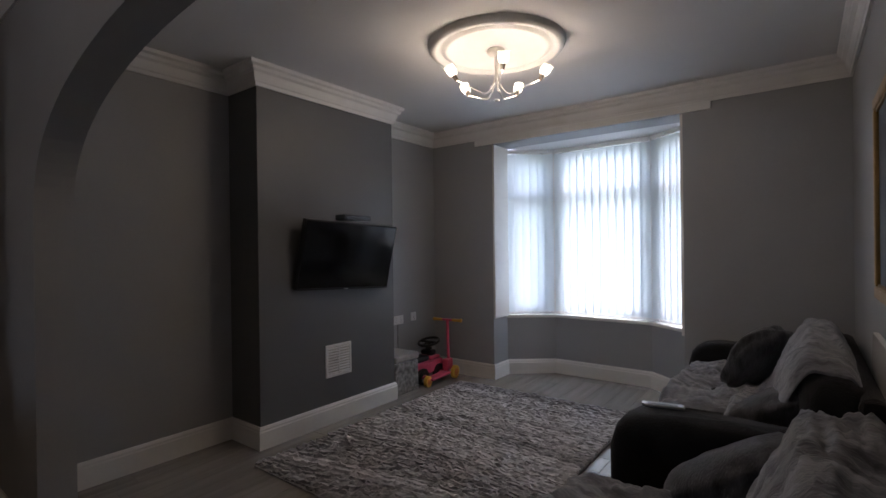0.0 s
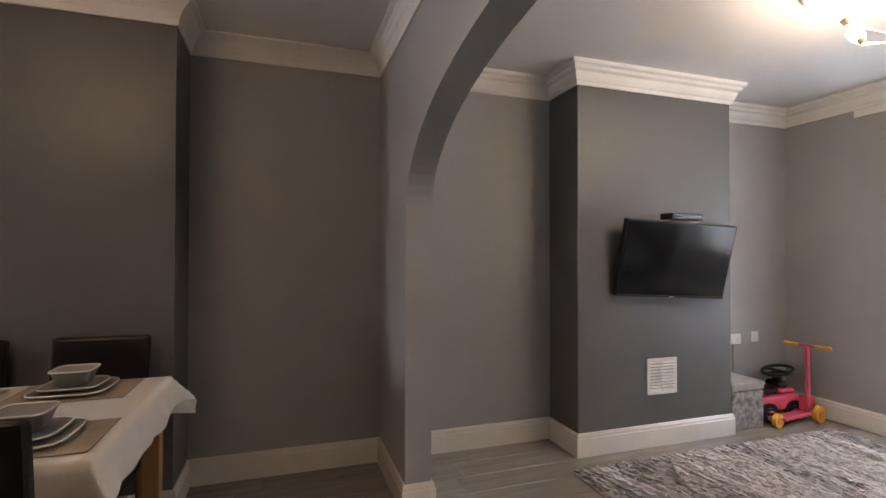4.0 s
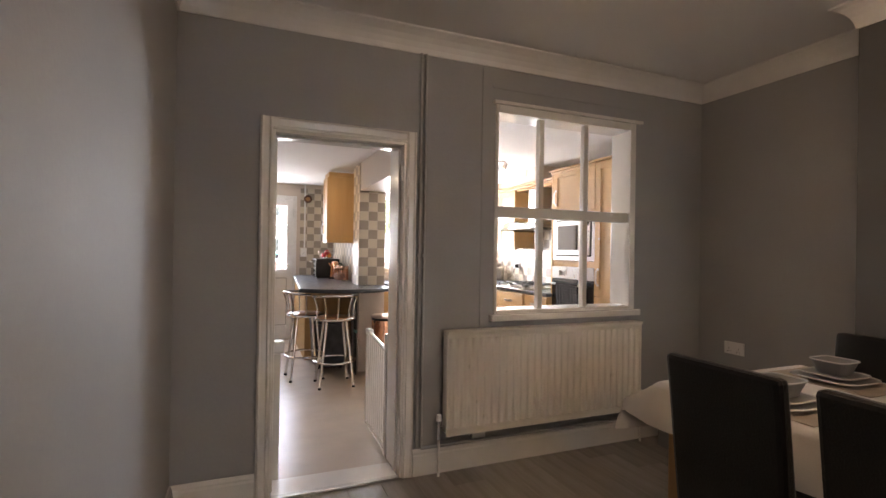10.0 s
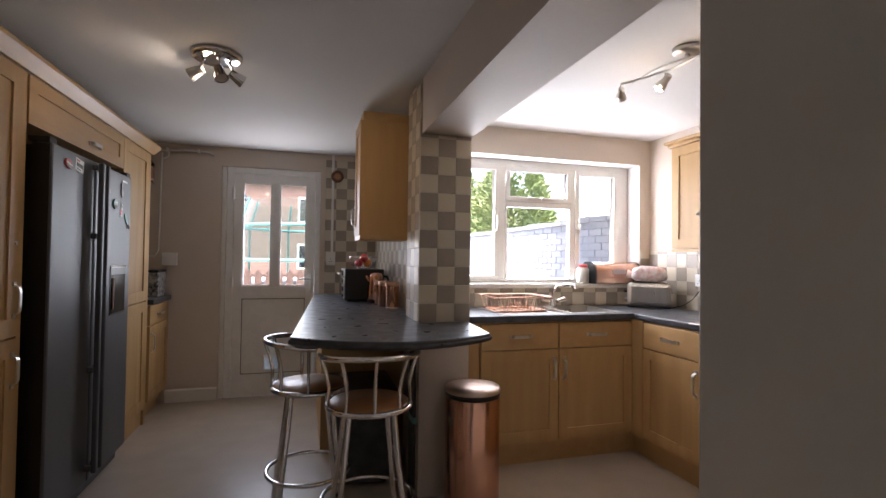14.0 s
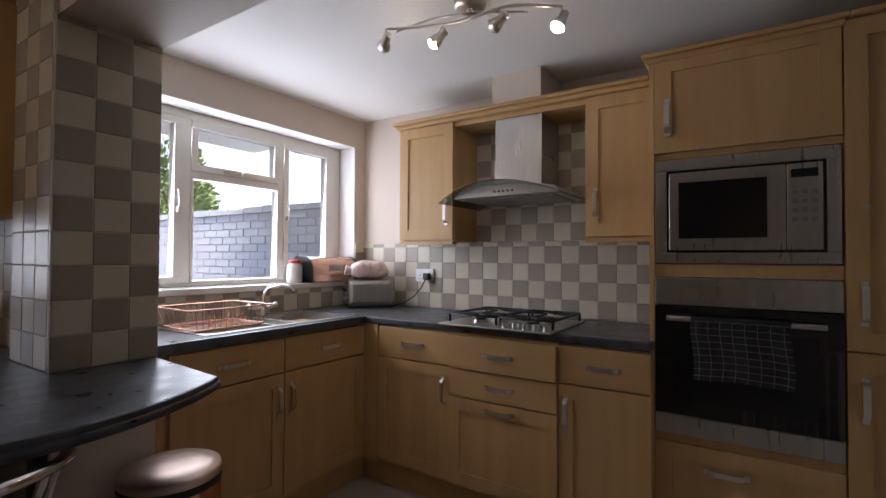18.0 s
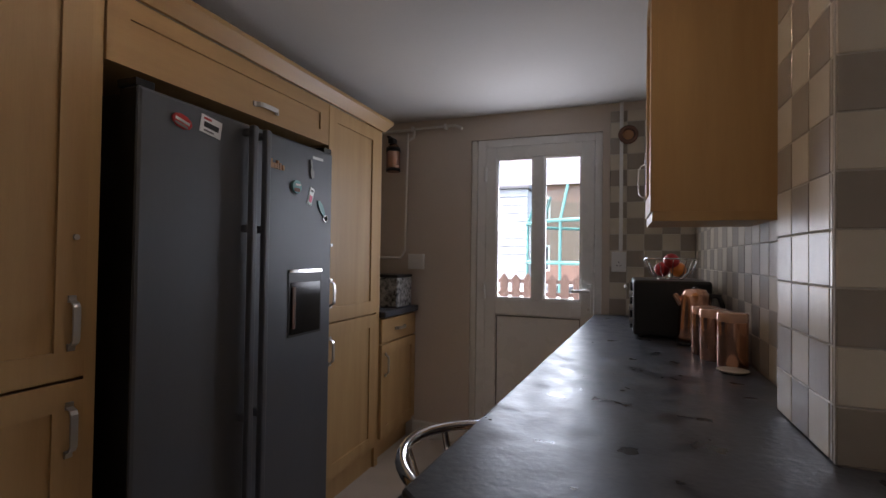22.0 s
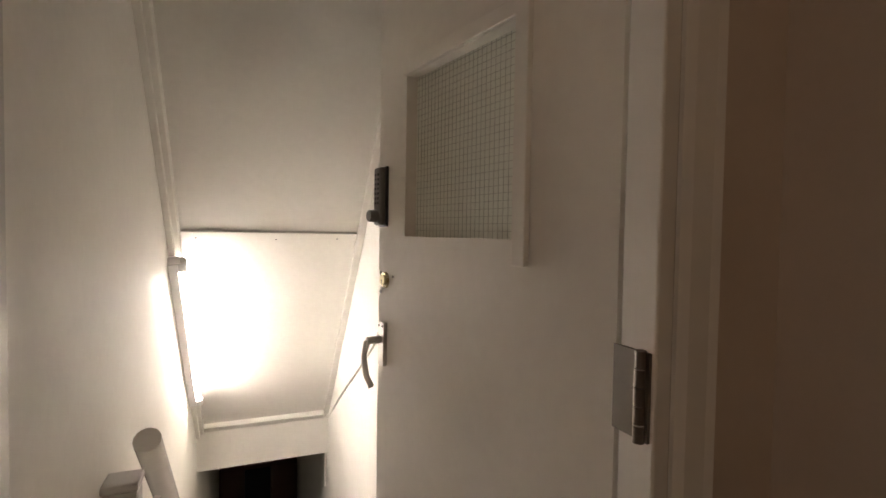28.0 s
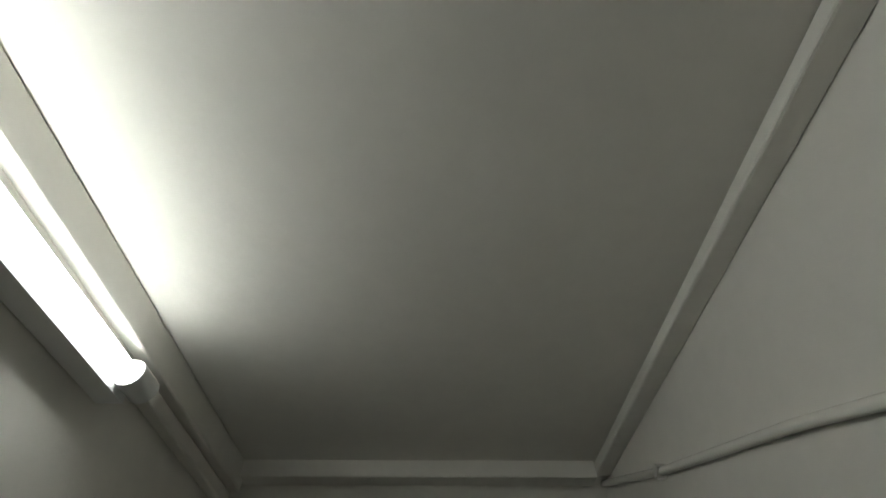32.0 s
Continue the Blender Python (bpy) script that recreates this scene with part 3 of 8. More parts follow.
# dining doorway: lining and architrave
door = thing("door_frame", "white gloss doorway lining with moulded architraves", "door frame", kind="structure")
part("lining", B().box(DX0 - 0.002, DX0 + 0.014, YB0 - 0.105, YB1 + 0.006, 0, DZ), GLOSS, door, edge=0.003)
part("lining", B().box(DX1 - 0.014, DX1 + 0.002, YB0 - 0.02, YB1 + 0.006, 0, DZ), GLOSS, door, edge=0.003)
part("head_lining", B().box(DX0 + 0.014, DX1 - 0.014, YB0 - 0.02, YB1 + 0.006, DZ - 0.016, DZ + 0.002), GLOSS, door, edge=0.003)
for a, b in ((DX0 + 0.0142, DX0 + 0.027), (DX1 - 0.027, DX1 - 0.0142)):
    part("door_stop", B().box(a, b, YB1 - 0.115, YB1 - 0.055, 0.01, DZ - 0.03), GLOSS, door, edge=0.004)
part("door_stop", B().box(DX0 + 0.0142, DX1 - 0.0142, YB1 - 0.115, YB1 - 0.055, DZ - 0.03, DZ - 0.0165), GLOSS, door, edge=0.004)
for z in (0.25, 1.72):
    part("old_hinge", B().box(DX0 + 0.0142, DX0 + 0.017, YB1 - 0.045, YB1 - 0.012, z, z + 0.09).rod((DX0 + 0.019, YB1 - 0.008, z), (DX0 + 0.019, YB1 - 0.008, z + 0.09), 0.006), GLOSS, door, "painted-over hinge leaf")
part("strike_plate", B().box(DX0 + 0.0142, DX0 + 0.0165, YB1 - 0.05, YB1 - 0.02, 0.84, 1.0), GLOSS, door, "painted-over latch plate")
ARC = [(0, 0), (0.062, 0), (0.062, 0.014), (0.052, 0.023), (0.043, 0.018), (0.018, 0.014), (0.011, 0.02), (0, 0.014)]


def architrave(x, side, y, out, z1):
    """An upright moulding: profile across x away from the opening, standing out along y."""
    return B().prism([(x + side * a, y + out * b) for a, b in ARC][::(1 if side * out > 0 else -1)], 0, z1)


for out, y in ((1, YB1), (-1, YB0 - 0.012)):
    part("architrave", architrave(DX0, -1, y - (0.088 if out < 0 else 0), out, DZ + 0.062), GLOSS, door)
    part("architrave", architrave(DX1, 1, y, out, DZ + 0.062), GLOSS, door)
    head = B()
    head.v = [(x, y + out * b, DZ + a) for x in (DX0, DX1) for a, b in ARC]
    q = len(ARC)
    head.f = [(j, (j + 1) % q, q + (j + 1) % q, q + j) for j in range(q)] + [tuple(range(q)), tuple(range(q, 2 * q))[::-1]]
    head.s = [False] * len(head.f)
    part("architrave_head", head, GLOSS, door)
part("threshold_strip", B().box(DX0 + 0.022, DX1 - 0.022, YB0 - 0.02, -1.346, 0.0005, 0.009), GLOSS, door, "white painted threshold board")
part("metal_bar", B().box(DX0 + 0.022, DX1 - 0.022, -1.345, -1.31, 0.002, 0.014), STEEL, door, "bright metal floor bar", 0.002)

# inner window to the kitchen
win = thing("window_1", "white gloss six-pane inner window to the kitchen", "window", kind="structure")
part("window_frame", B().box(IX0, IX0 + 0.05, YB0, YB1 + 0.012, IZ0, IZ1).box(IX1 - 0.02, IX1, YB0, YB1 + 0.012, IZ0, IZ1).box(IX0 + 0.05, IX1 - 0.02, YB0, YB1 + 0.012, IZ1 - 0.05, IZ1).box(IX0 + 0.05, IX1 - 0.02, YB0, YB1 + 0.012, IZ0, IZ0 + 0.035), GLOSS, win, edge=0.004)
part("transom", B().box(IX0 + 0.05, IX1 - 0.02, YB1 - 0.06, YB1 - 0.005, 1.54, 1.608), GLOSS, win, edge=0.004)
gx = [IX0 + 0.05, 0.213, 0.572, IX1 - 0.02]
for k in (1, 2):
    part("glazing_bar", B().box(gx[k] - 0.018, gx[k] + 0.018, YB1 - 0.055, YB1 - 0.01, IZ0 + 0.035, 1.54), GLOSS, win, edge=0.004)
    part("glazing_bar", B().box(gx[k] - 0.018, gx[k] + 0.018, YB1 - 0.055, YB1 - 0.01, 1.608, IZ1 - 0.05), GLOSS, win, edge=0.004)
for k in range(3):
    for z0, z1 in ((IZ0 + 0.035, 1.54), (1.608, IZ1 - 0.05)):
        g = part("pane", B().box(gx[k] + 0.01, gx[k + 1] - 0.01, YB1 - 0.036, YB1 - 0.032, z0, z1), GLASS, win)
        g.visible_shadow = False
part("window_sill", B().box(IX0 - 0.03, IX1 + 0.03, YB1, YB1 + 0.045, IZ0 - 0.03, IZ0 + 0.012), GLOSS, win, edge=0.006)
part("picture_rail", B().box(IX0 - 0.05, IX1 + 0.02, YB1, YB1 + 0.03, IZ1, IZ1 + 0.022), GLOSS, win, edge=0.004)
part("old_frame_mark", B().box(IX0 - 0.08, IX1 + 0.02, YB1, YB1 + 0.006, IZ1 + 0.10, IZ1 + 0.112).box(IX1 + 0.085, IX1 + 0.094, YB1, YB1 + 0.006, 0.80, 2.46), GREY, win, "painted-over edge of an old frame")

# bay window: three lights with transoms
bayw = thing("window_2", "white bay window of three lights with transoms", "window", kind="structure")
for i in range(3):
    a0, b0 = Vector((*BAY[i], 0)), Vector((*BAY[i + 1], 0))
    d = (b0 - a0).normalized()
    n = Vector((-d.y, d.x, 0))
    length = (b0 - a0).length
    m = Matrix.Translation(a0 + n * 0.10) @ Matrix(((d.x, n.x, 0), (d.y, n.y, 0), (0, 0, 1))).to_4x4()
    z0, z1, zt = BZ0 + 0.005, BZ1, 1.86
    part("window_frame", B().box(0, length, -0.03, 0.04, z0, z0 + 0.07, m).box(0, length, -0.03, 0.04, z1 - 0.09, z1, m).box(0, 0.07, -0.03, 0.04, z0 + 0.07, z1 - 0.09, m).box(length - 0.07, length, -0.03, 0.04, z0 + 0.07, z1 - 0.09, m), UPVC, bayw)
    part("transom", B().box(0.07, length - 0.07, -0.03, 0.04, zt - 0.035, zt + 0.035, m), UPVC, bayw)
    for p0, p1 in ((z0 + 0.07, zt - 0.035), (zt + 0.035, z1 - 0.09)):
        sash = part("sash", B().box(0.07, length - 0.07, -0.02, 0.03, p0, p0 + 0.035, m).box(0.07, length - 0.07, -0.02, 0.03, p1 - 0.035, p1, m).box(0.07, 0.105, -0.02, 0.03, p0 + 0.035, p1 - 0.035, m).box(length - 0.105, length - 0.07, -0.02, 0.03, p0 + 0.035, p1 - 0.035, m), UPVC, bayw)
        g = part("pane", B().box(0.105, length - 0.105, 0.002, 0.006, p0 + 0.035, p1 - 0.035, m), GLASS, sash)
        g.visible_shadow = False
    hx = length - 0.09
    part("handle", B().box(hx - 0.012, hx + 0.012, -0.055, -0.03, 1.30, 1.42, m), NICKEL, bayw, "grey window handle", 0.004)
for x in (BX0, BX1):
    s = 1 if x == BX0 else -1
    part("reveal_board", B().box(min(x, x + s * 0.02), max(x, x + s * 0.02), YF + 0.002, YF + 0.28, BZ0, BZ1), GLOSS, bayw, "white painted reveal")
sill = B().prism([(BX0, YF + 0.262), (BAY[1][0] + 0.015, BAY[1][1] - 0.03), (BAY[2][0] - 0.015, BAY[2][1] - 0.03), (BX1, YF + 0.262), (OUT[3][0], OUT[3][1] + 0.05), OUT[2], OUT[1], (OUT[0][0], OUT[0][1] + 0.05)], BZ0 - 0.028, BZ0 + 0.004)
part("window_sill", sill, GLOSS, bayw, "white gloss sill board", 0.006)
for x, y in (BAY[1], BAY[2]):
    s = 1 if x < 0.8 else -1
    part("corner_post", B().prism([(x - s * 0.055, y + 0.02), (x + s * 0.075, y + 0.055), (x + s * 0.075, y + 0.17), (x - s * 0.10, y + 0.10)][::s], BZ0 + 0.004, BZ1), UPVC, bayw, "white corner post", 0.004)
# vertical blinds, one for each light
for i in range(3):
    a0, b0 = Vector((*BAY[i], 0)), Vector((*BAY[i + 1], 0))
    d = (b0 - a0).normalized()
    n = Vector((-d.y, d.x, 0))
    length = (b0 - a0).length
    blind = thing("vertical_blind", "pale translucent vertical blind drawn across a bay light", "blind", group="blinds of the bay")
    m = Matrix.Translation(a0 + n * 0.015) @ Matrix(((d.x, n.x, 0), (d.y, n.y, 0), (0, 0, 1))).to_4x4()
    part("headrail", B().box(0.01, length - 0.01, -0.02, 0.02, BZ1 - 0.05, BZ1 - 0.012, m), UPVC, blind, edge=0.003)
    count = max(3, round((length - 0.02) / 0.080))
    step = (length - 0.02) / count
    for k in range(count):
        x = 0.01 + step * (k + 0.5)
        yaw = radians(7 + 3 * math.sin(2.1 * k + i))
        mm = m @ Matrix.Translation((x, 0, 0)) @ Matrix.Rotation(yaw, 4, "Z")
        sl = B().sheet(lambda u, v: mm @ Vector(((u - 0.5) * 0.096, 0.004 * math.cos(3.14 * (u - 0.5)) + 0.002 * math.sin(5 * v + k), BZ0 + 0.035 + v * (BZ1 - BZ0 - 0.09))), 4, 6)
        part("slat", sl, SLATM, blind)
    part("bottom_chain", B().tube([m @ Vector((0.05 + (length - 0.1) * k / 24, -0.01, BZ0 + 0.045 - 0.006 * (k % 2))) for k in range(25)], 0.0015, 5), PLAST, blind)

# ---- front room ----
def chandelier(at, turn, lit=True):
    """A semi-flush fitting: ceiling cup, stem, five curled arms with frosted cup shades."""
    t = thing("chandelier", "satin nickel five-arm ceiling light with frosted shades, lit", "ceiling light", at, group="chandeliers")
    t.scale = (1, 1, 0.91)
    part("ceiling_cup", B().lathe([(0, 0), (0.055, 0), (0.06, -0.012), (0.05, -0.03), (0.022, -0.036), (0.012, -0.04)], n=24), NICKEL, t)
    part("stem", B().rod((0, 0, -0.03), (0, 0, -0.12), 0.013).rod((0, 0, -0.12), (0, 0, -0.13), 0.009), NICKEL, t)
    part("finial", B().ball((0, 0, -0.345), (0.016, 0.016, 0.01)), NICKEL, t)
    for k in range(5):
        a = turn + 6.28319 * k / 5
        c, s = math.cos(a), math.sin(a)
        path = []
        for i in range(15):
            u = i / 14
            r = 0.006 + 0.26 * u**2.2
            z = -0.12 - 0.215 * math.sin(math.pi * min(1, u * 1.25) / 2) + (0.10 * max(0, u - 0.55) / 0.45)
            path.append((r * c, r * s, z))
        arm = part("arm", B().tube(path, 0.0045, 7), NICKEL, t)
        e = Vector(path[-1])
        out = Vector((c * 0.5, s * 0.5, 0.85)).normalized()
        part("lamp_holder", B().rod(e - out * 0.005, e + out * 0.035, 0.011, 0.017), DARKMETAL, arm, "dark metal lamp holder")
        m = Matrix.Translation(e + out * 0.03) @ out.to_track_quat("Z", "Y").to_matrix().to_4x4()
        part("shade", B().lathe([(0.012, 0), (0.026, 0.012), (0.032, 0.035), (0.03, 0.06), (0.036, 0.072)], n=14, m=m), SHADEM, arm, "frosted glass cup shade")
        part("bulb", B().ball((0, 0, 0), (0.017, 0.017, 0.024), 10, None), BULB, arm, "lit bulb").matrix_local = m @ Matrix.Translation((0, 0, 0.035))
    return t


chandelier((0.90, 4.47, 2.575), radians(20))
chandelier((0.98, 0.69, 2.585), radians(50))

# television on its bracket
tv = thing("television", "black flat television tilted on a wall bracket", "television", (-0.40, 4.405, 1.29))
m = pose(0, 0, 0, 0, 0, 0) @ Matrix.Rotation(radians(-3), 4, "Z") @ Matrix.Rotation(radians(-2.5), 4, "X") @ Matrix.Rotation(radians(12), 4, "Y")
part("casing", B().box(-0.03, 0.014, -0.445, 0.445, -0.262, 0.262, m), BLACK, tv, edge=0.008)
part("screen", B().box(0.0141, 0.0165, -0.432, 0.432, -0.246, 0.250, m), SCREEN, tv, "dark glossy screen")
part("bottom_trim", B().box(0.014, 0.019, -0.435, 0.435, -0.260, -0.248, m), BLACK, tv)
part("wall_bracket", B().box(-0.10, -0.03, -0.14, 0.14, -0.13, 0.13).box(-0.105, -0.098, -0.2, 0.2, -0.18, 0.18), BLACK, tv)
part("badge", B().box(0.019, 0.0195, -0.02, 0.02, -0.259, -0.253, m), STEEL, tv)
box = thing("set_top_box", "small black set-top box lying on the television", "set-top box", (-0.365, 4.42, 1.575))
part("case", B().box(-0.05, 0.05, -0.15, 0.15, -0.012, 0.03, Matrix.Rotation(radians(6), 4, "Z")), BLACK, box, edge=0.006)
part("front_band", B().box(0.0501, 0.0512, -0.13, 0.13, 0.0, 0.012, Matrix.Rotation(radians(6), 4, "Z")), BGLASS, box)

# vent grille on the chimney breast
vent = thing("air_vent", "white plastic louvred vent on the chimney breast", "vent", (-0.505, 4.37, 0.48))
part("frame", B().box(0, 0.012, -0.127, 0.127, -0.125, -0.105).box(0, 0.012, -0.127, 0.127, 0.105, 0.125).box(0, 0.012, -0.127, -0.105, -0.105, 0.105).box(0, 0.012, 0.105, 0.127, -0.105, 0.105).box(0, 0.012, -0.006, 0.006, -0.105, 0.105), PLAST, vent, edge=0.002)
part("backing", B().box(0.0005, 0.002, -0.105, 0.105, -0.105, 0.105), BULBOFF, vent)
for s in (-1, 1):
    for k in range(10):
        z = -0.094 + 0.021 * k
        part("slat", B().box(-0.008, 0.008, -0.0495, 0.0495, -0.0022, 0.0022, pose(0.008, s * 0.0557, z, 0, 32, 0)), PLAST, vent)

# storage box, toy car, scooter and sockets in the alcove
sb = thing("storage_box", "grey crushed velvet storage box with a padded lid", "storage box", (-0.692, 5.215, 0))
part("body", B().box(-0.16, 0.16, -0.16, 0.16, 0, 0.29), VELVET, sb, edge=0.01)
part("lid", B().box(-0.168, 0.168, -0.168, 0.168, 0.291, 0.36), VELVETL, sb, "padded velvet lid", 0.022)
rc = thing("ride_on_car", "pink and black toy ride-on car", "toy car", (-0.705, 5.63, 0))
rc.scale = (1.1, 1.3, 1.15)
part("body", B().prism([(-0.10, -0.16), (0.10, -0.16), (0.112, 0.0), (0.10, 0.17), (-0.10, 0.17), (-0.112, 0.0)], 0.075, 0.175).prism([(-0.09, 0.02), (0.09, 0.02), (0.08, 0.16), (-0.08, 0.16)], 0.176, 0.205), PINK, rc, edge=0.025)
part("seat", B().box(-0.08, 0.08, -0.15, 0.02, 0.176, 0.225), BLACK, rc, edge=0.02)
part("backrest", B().box(-0.08, 0.08, -0.19, -0.15, 0.176, 0.29), BLACK, rc, edge=0.015)
part("dashboard", B().prism([(-0.07, 0.05), (0.07, 0.05), (0.06, 0.13), (-0.06, 0.13)], 0.206, 0.255), BLACK, rc, edge=0.02)
sw = part("steering_wheel", B().tube([(0.095 * math.cos(6.28319 * k / 24), 0.095 + 0.085 * math.sin(6.28319 * k / 24), 0.322 + 0.022 * math.sin(6.28319 * k / 24)) for k in range(24)], 0.012, 8, True), BLACK, rc)
part("column", B().rod((0, 0.09, 0.25), (0, 0.095, 0.318), 0.032, 0.022).rod((-0.09, 0.095, 0.32), (0.09, 0.095, 0.32), 0.011).rod((0, 0.095, 0.32), (0, 0.015, 0.302), 0.011), BLACK, sw)
for x in (-0.105, 0.105):
    for y in (-0.10, 0.105):
        part("wheel_arch", B().rod((x - 0.012, y, 0.068), (x + 0.012, y, 0.068), 0.068, n=22), BLACK, rc)
        wheel = part("wheel", B().rod((x - 0.022, y, 0.052), (x + 0.022, y, 0.052), 0.052, n=20), BLACK, rc)
        part("hub_cap", B().rod((x - 0.026, y, 0.052), (x + 0.026, y, 0.052), 0.036, 0.036, 16), CHROME, wheel, "bright chrome hub cap")
sc = thing("scooter", "pink child's scooter with yellow wheels and handlebar", "scooter", (-0.515, 5.70, 0))
q = Matrix.Rotation(radians(7), 4, "Z")
part("deck", B().box(-0.05, 0.05, -0.22, 0.13, 0.055, 0.08, q), PINK, sc, edge=0.01)
part("front_fork", B().rod(q @ Vector((0, 0.12, 0.07)), q @ Vector((0, 0.17, 0.17)), 0.03, 0.025), PINK, sc)
part("stem", B().rod(q @ Vector((0, 0.165, 0.15)), q @ Vector((0, 0.15, 0.60)), 0.016).box(-0.035, 0.035, 0.09, 0.2, 0.09, 0.2, q), PINK, sc, edge=0.012)
bar = part("handlebar", B().rod(q @ Vector((-0.13, 0.15, 0.60)), q @ Vector((0.13, 0.15, 0.60)), 0.011), PINK, sc)
for s in (-1, 1):
    part("grip", B().rod(q @ Vector((s * 0.06, 0.15, 0.60)), q @ Vector((s * 0.155, 0.15, 0.60)), 0.015).ball(q @ Vector((s * 0.155, 0.15, 0.60)), 0.02), YELLOW, bar)
for x, y in ((-0.07, 0.175), (0.07, 0.175), (0, -0.24)):
    rw = 0.066 if y > 0 else 0.054
    wheel = part("wheel", B().rod(q @ Vector((x - 0.016, y, rw)), q @ Vector((x + 0.016, y, rw)), rw, n=24), YELLOW, sc)
    part("hub", B().rod(q @ Vector((x - 0.019, y, rw)), q @ Vector((x + 0.019, y, rw)), rw * 0.55, n=16), ORANGE, wheel)


def socket(name, x, y, z, axis, w=0.146, h=0.086, label="white plastic double socket"):
    t = thing(name, label, "socket", (x, y, z), group="wall sockets")
    m = pose(0, 0, 0, 0, 0, {"+x": 0, "+y": 90, "-y": -90, "-x": 180}[axis])
    part("plate", B().box(0.0, 0.012, -w / 2, w / 2, -h / 2, h / 2, m), PLAST, t, edge=0.003)
    for s in ((-0.035, 0.035) if w > 0.1 else (0,)):
        part("rocker", B().box(0.012, 0.016, s - 0.008, s + 0.008, 0.012, 0.03, m), PLAST, t)
        part("pin_holes", B().box(0.012, 0.0124, s - 0.003, s + 0.003, -0.006, 0.002, m).box(0.012, 0.0124, s - 0.014, s - 0.006, -0.026, -0.021, m).box(0.012, 0.0124, s + 0.006, s + 0.014, -0.026, -0.021, m), BLACK, t)
    return t


socket("wall_socket", XL, 5.45, 0.62, "+x")
socket("wall_socket", XL, 5.68, 0.63, "+x", 0.086, label="white plastic single socket")
structure("trim_cable_trunking", B().box(XL, XL + 0.012, 5.012, 5.40, 0.525, 0.54).box(XL, XL + 0.012, 5.44, 5.452, 0.16, 0.575), GREY, "painted-over cable trunking", "trunking")

# rug with wavy carved stripes
rug = thing("rug", "grey and charcoal shaggy rug with carved wavy stripes", "rug", (0.53, 4.64, 0.0))
RX, RY = 0.83, 1.12


def rug_stripe(k):
    """Shaggy wavy band number k of the rug, cut to the rug's edges."""
    b = B()
    n, rows = 72, 4
    pitch = 0.042
    grid = {}
    for i in range(n + 1):
        u = -RX + 2 * RX * i / n
        for j in range(rows + 1):
            e = 0.04 + 0.92 * j / rows
            v = -RY - 0.2 + (k + e) * pitch + 0.10 * math.sin(1.1 * u + 0.045 * k) + 0.05 * math.sin(2.3 * u + 0.11 * k)
            v += 0.022 * noise.noise((u * 19, k * 2.7, j * 1.3)) + 0.02 * noise.noise((u * 3, k * 0.4, 7.0))
            h = 0.012 + (0.0 if j in (0, rows) else 0.016 + 0.018 * noise.noise((u * 37, k * 5.1 + j, 2.0)))
            grid[i, j] = (u + 0.008 * noise.noise((u * 40, j * 2.0, k * 1.9)), max(-RY, min(RY, v)), h)
    for i in range(n):
        for j in range(rows):
            q = [grid[i, j], grid[i + 1, j], grid[i + 1, j + 1], grid[i, j + 1]]
            if max(p[1] for p in q) - min(p[1] for p in q) > 0.004 and not (all(p[1] >= RY for p in q) or all(p[1] <= -RY for p in q)):
                b.add(q, [(0, 1, 2, 3)], False)
    return b


part("backing", B().box(-RX, RX, -RY, RY, 0.003, 0.009), RUGD, rug)
light, dark = B(), B()
for k in range(64):
    b = rug_stripe(k)
    if len(b.f) > 8:
        (dark if noise.noise((k * 0.41, 3.3, 0.5)) > 0.02 else light).add(b.v, b.f)
tagged(part("pale_pile", light, RUGL, rug), "pale grey tufted pile stripes", kind="stuff")
tagged(part("charcoal_pile", dark, RUGD, rug), "charcoal tufted pile stripes", kind="stuff")


def cushiony(cx, cy, cz, sx, sy, sz, p=2.6, n=18, wrinkle=0.012, seed=0.0, m=None):
    """A soft block: a superellipsoid with shallow folds."""
    b = B()
    k = n // 2 + 2
    pts = []
    for i in range(k + 1):
        th = math.pi * i / k - math.pi / 2
        for j in range(n * 2):
            ph = math.pi * j / n
            f = lambda c: math.copysign(abs(c) ** (2 / p), c)
            v = Vector((f(math.cos(th)) * f(math.cos(ph)), f(math.cos(th)) * f(math.sin(ph)), f(math.sin(th))))
            w = 1 + wrinkle * 6 * noise.noise(v * 2.3 + Vector((seed, seed * 2, 0)))
            q = Vector((v.x * sx * w, v.y * sy * w, v.z * sz * w))
            pts.append((m @ q if m else q) + Vector((cx, cy, cz)))
    w = n * 2
    return b.add(pts, [(i * w + j, i * w + (j + 1) % w, (i + 1) * w + (j + 1) % w, (i + 1) * w + j) for i in range(k) for j in range(w)], True)


def throw(fn, nu, nv, label, seed):
    """A thick furry throw lying on the surface fn(u, v): lumpy, thinning to nothing at its wavy edges."""
    def f(u, v):
        uu = u + 0.035 * noise.noise((v * 3, seed, 4.0)) * math.sin(math.pi * u)
        vv = v + 0.035 * noise.noise((u * 3, seed, 9.0)) * math.sin(math.pi * v)
        p = Vector(fn(uu, vv))
        e = min(1.0, 9 * min(u, 1 - u, v, 1 - v)) ** 0.5
        lump = 0.045 + 0.05 * noise.noise((u * 3.2 + seed, v * 3.2, seed)) + 0.028 * noise.noise((u * 8, v * 8 + seed, 1)) + 0.012 * noise.noise((u * 24, v * 24, seed)) + 0.016 * abs(noise.noise((u * 15, v * 6 + seed, 3.0))) + 0.007 * noise.noise((u * 60, v * 60, seed))
        return p + Vector((-0.25 * e * lump, 0, e * lump))
    return solo("throw", B().sheet(f, nu, nv, 0.012), THROW, label, "throw", "throws on the sofas")


def smooth(a, b, x):
    u = max(0.0, min(1.0, (x - a) / (b - a)))
    return u * u * (3 - 2 * u)


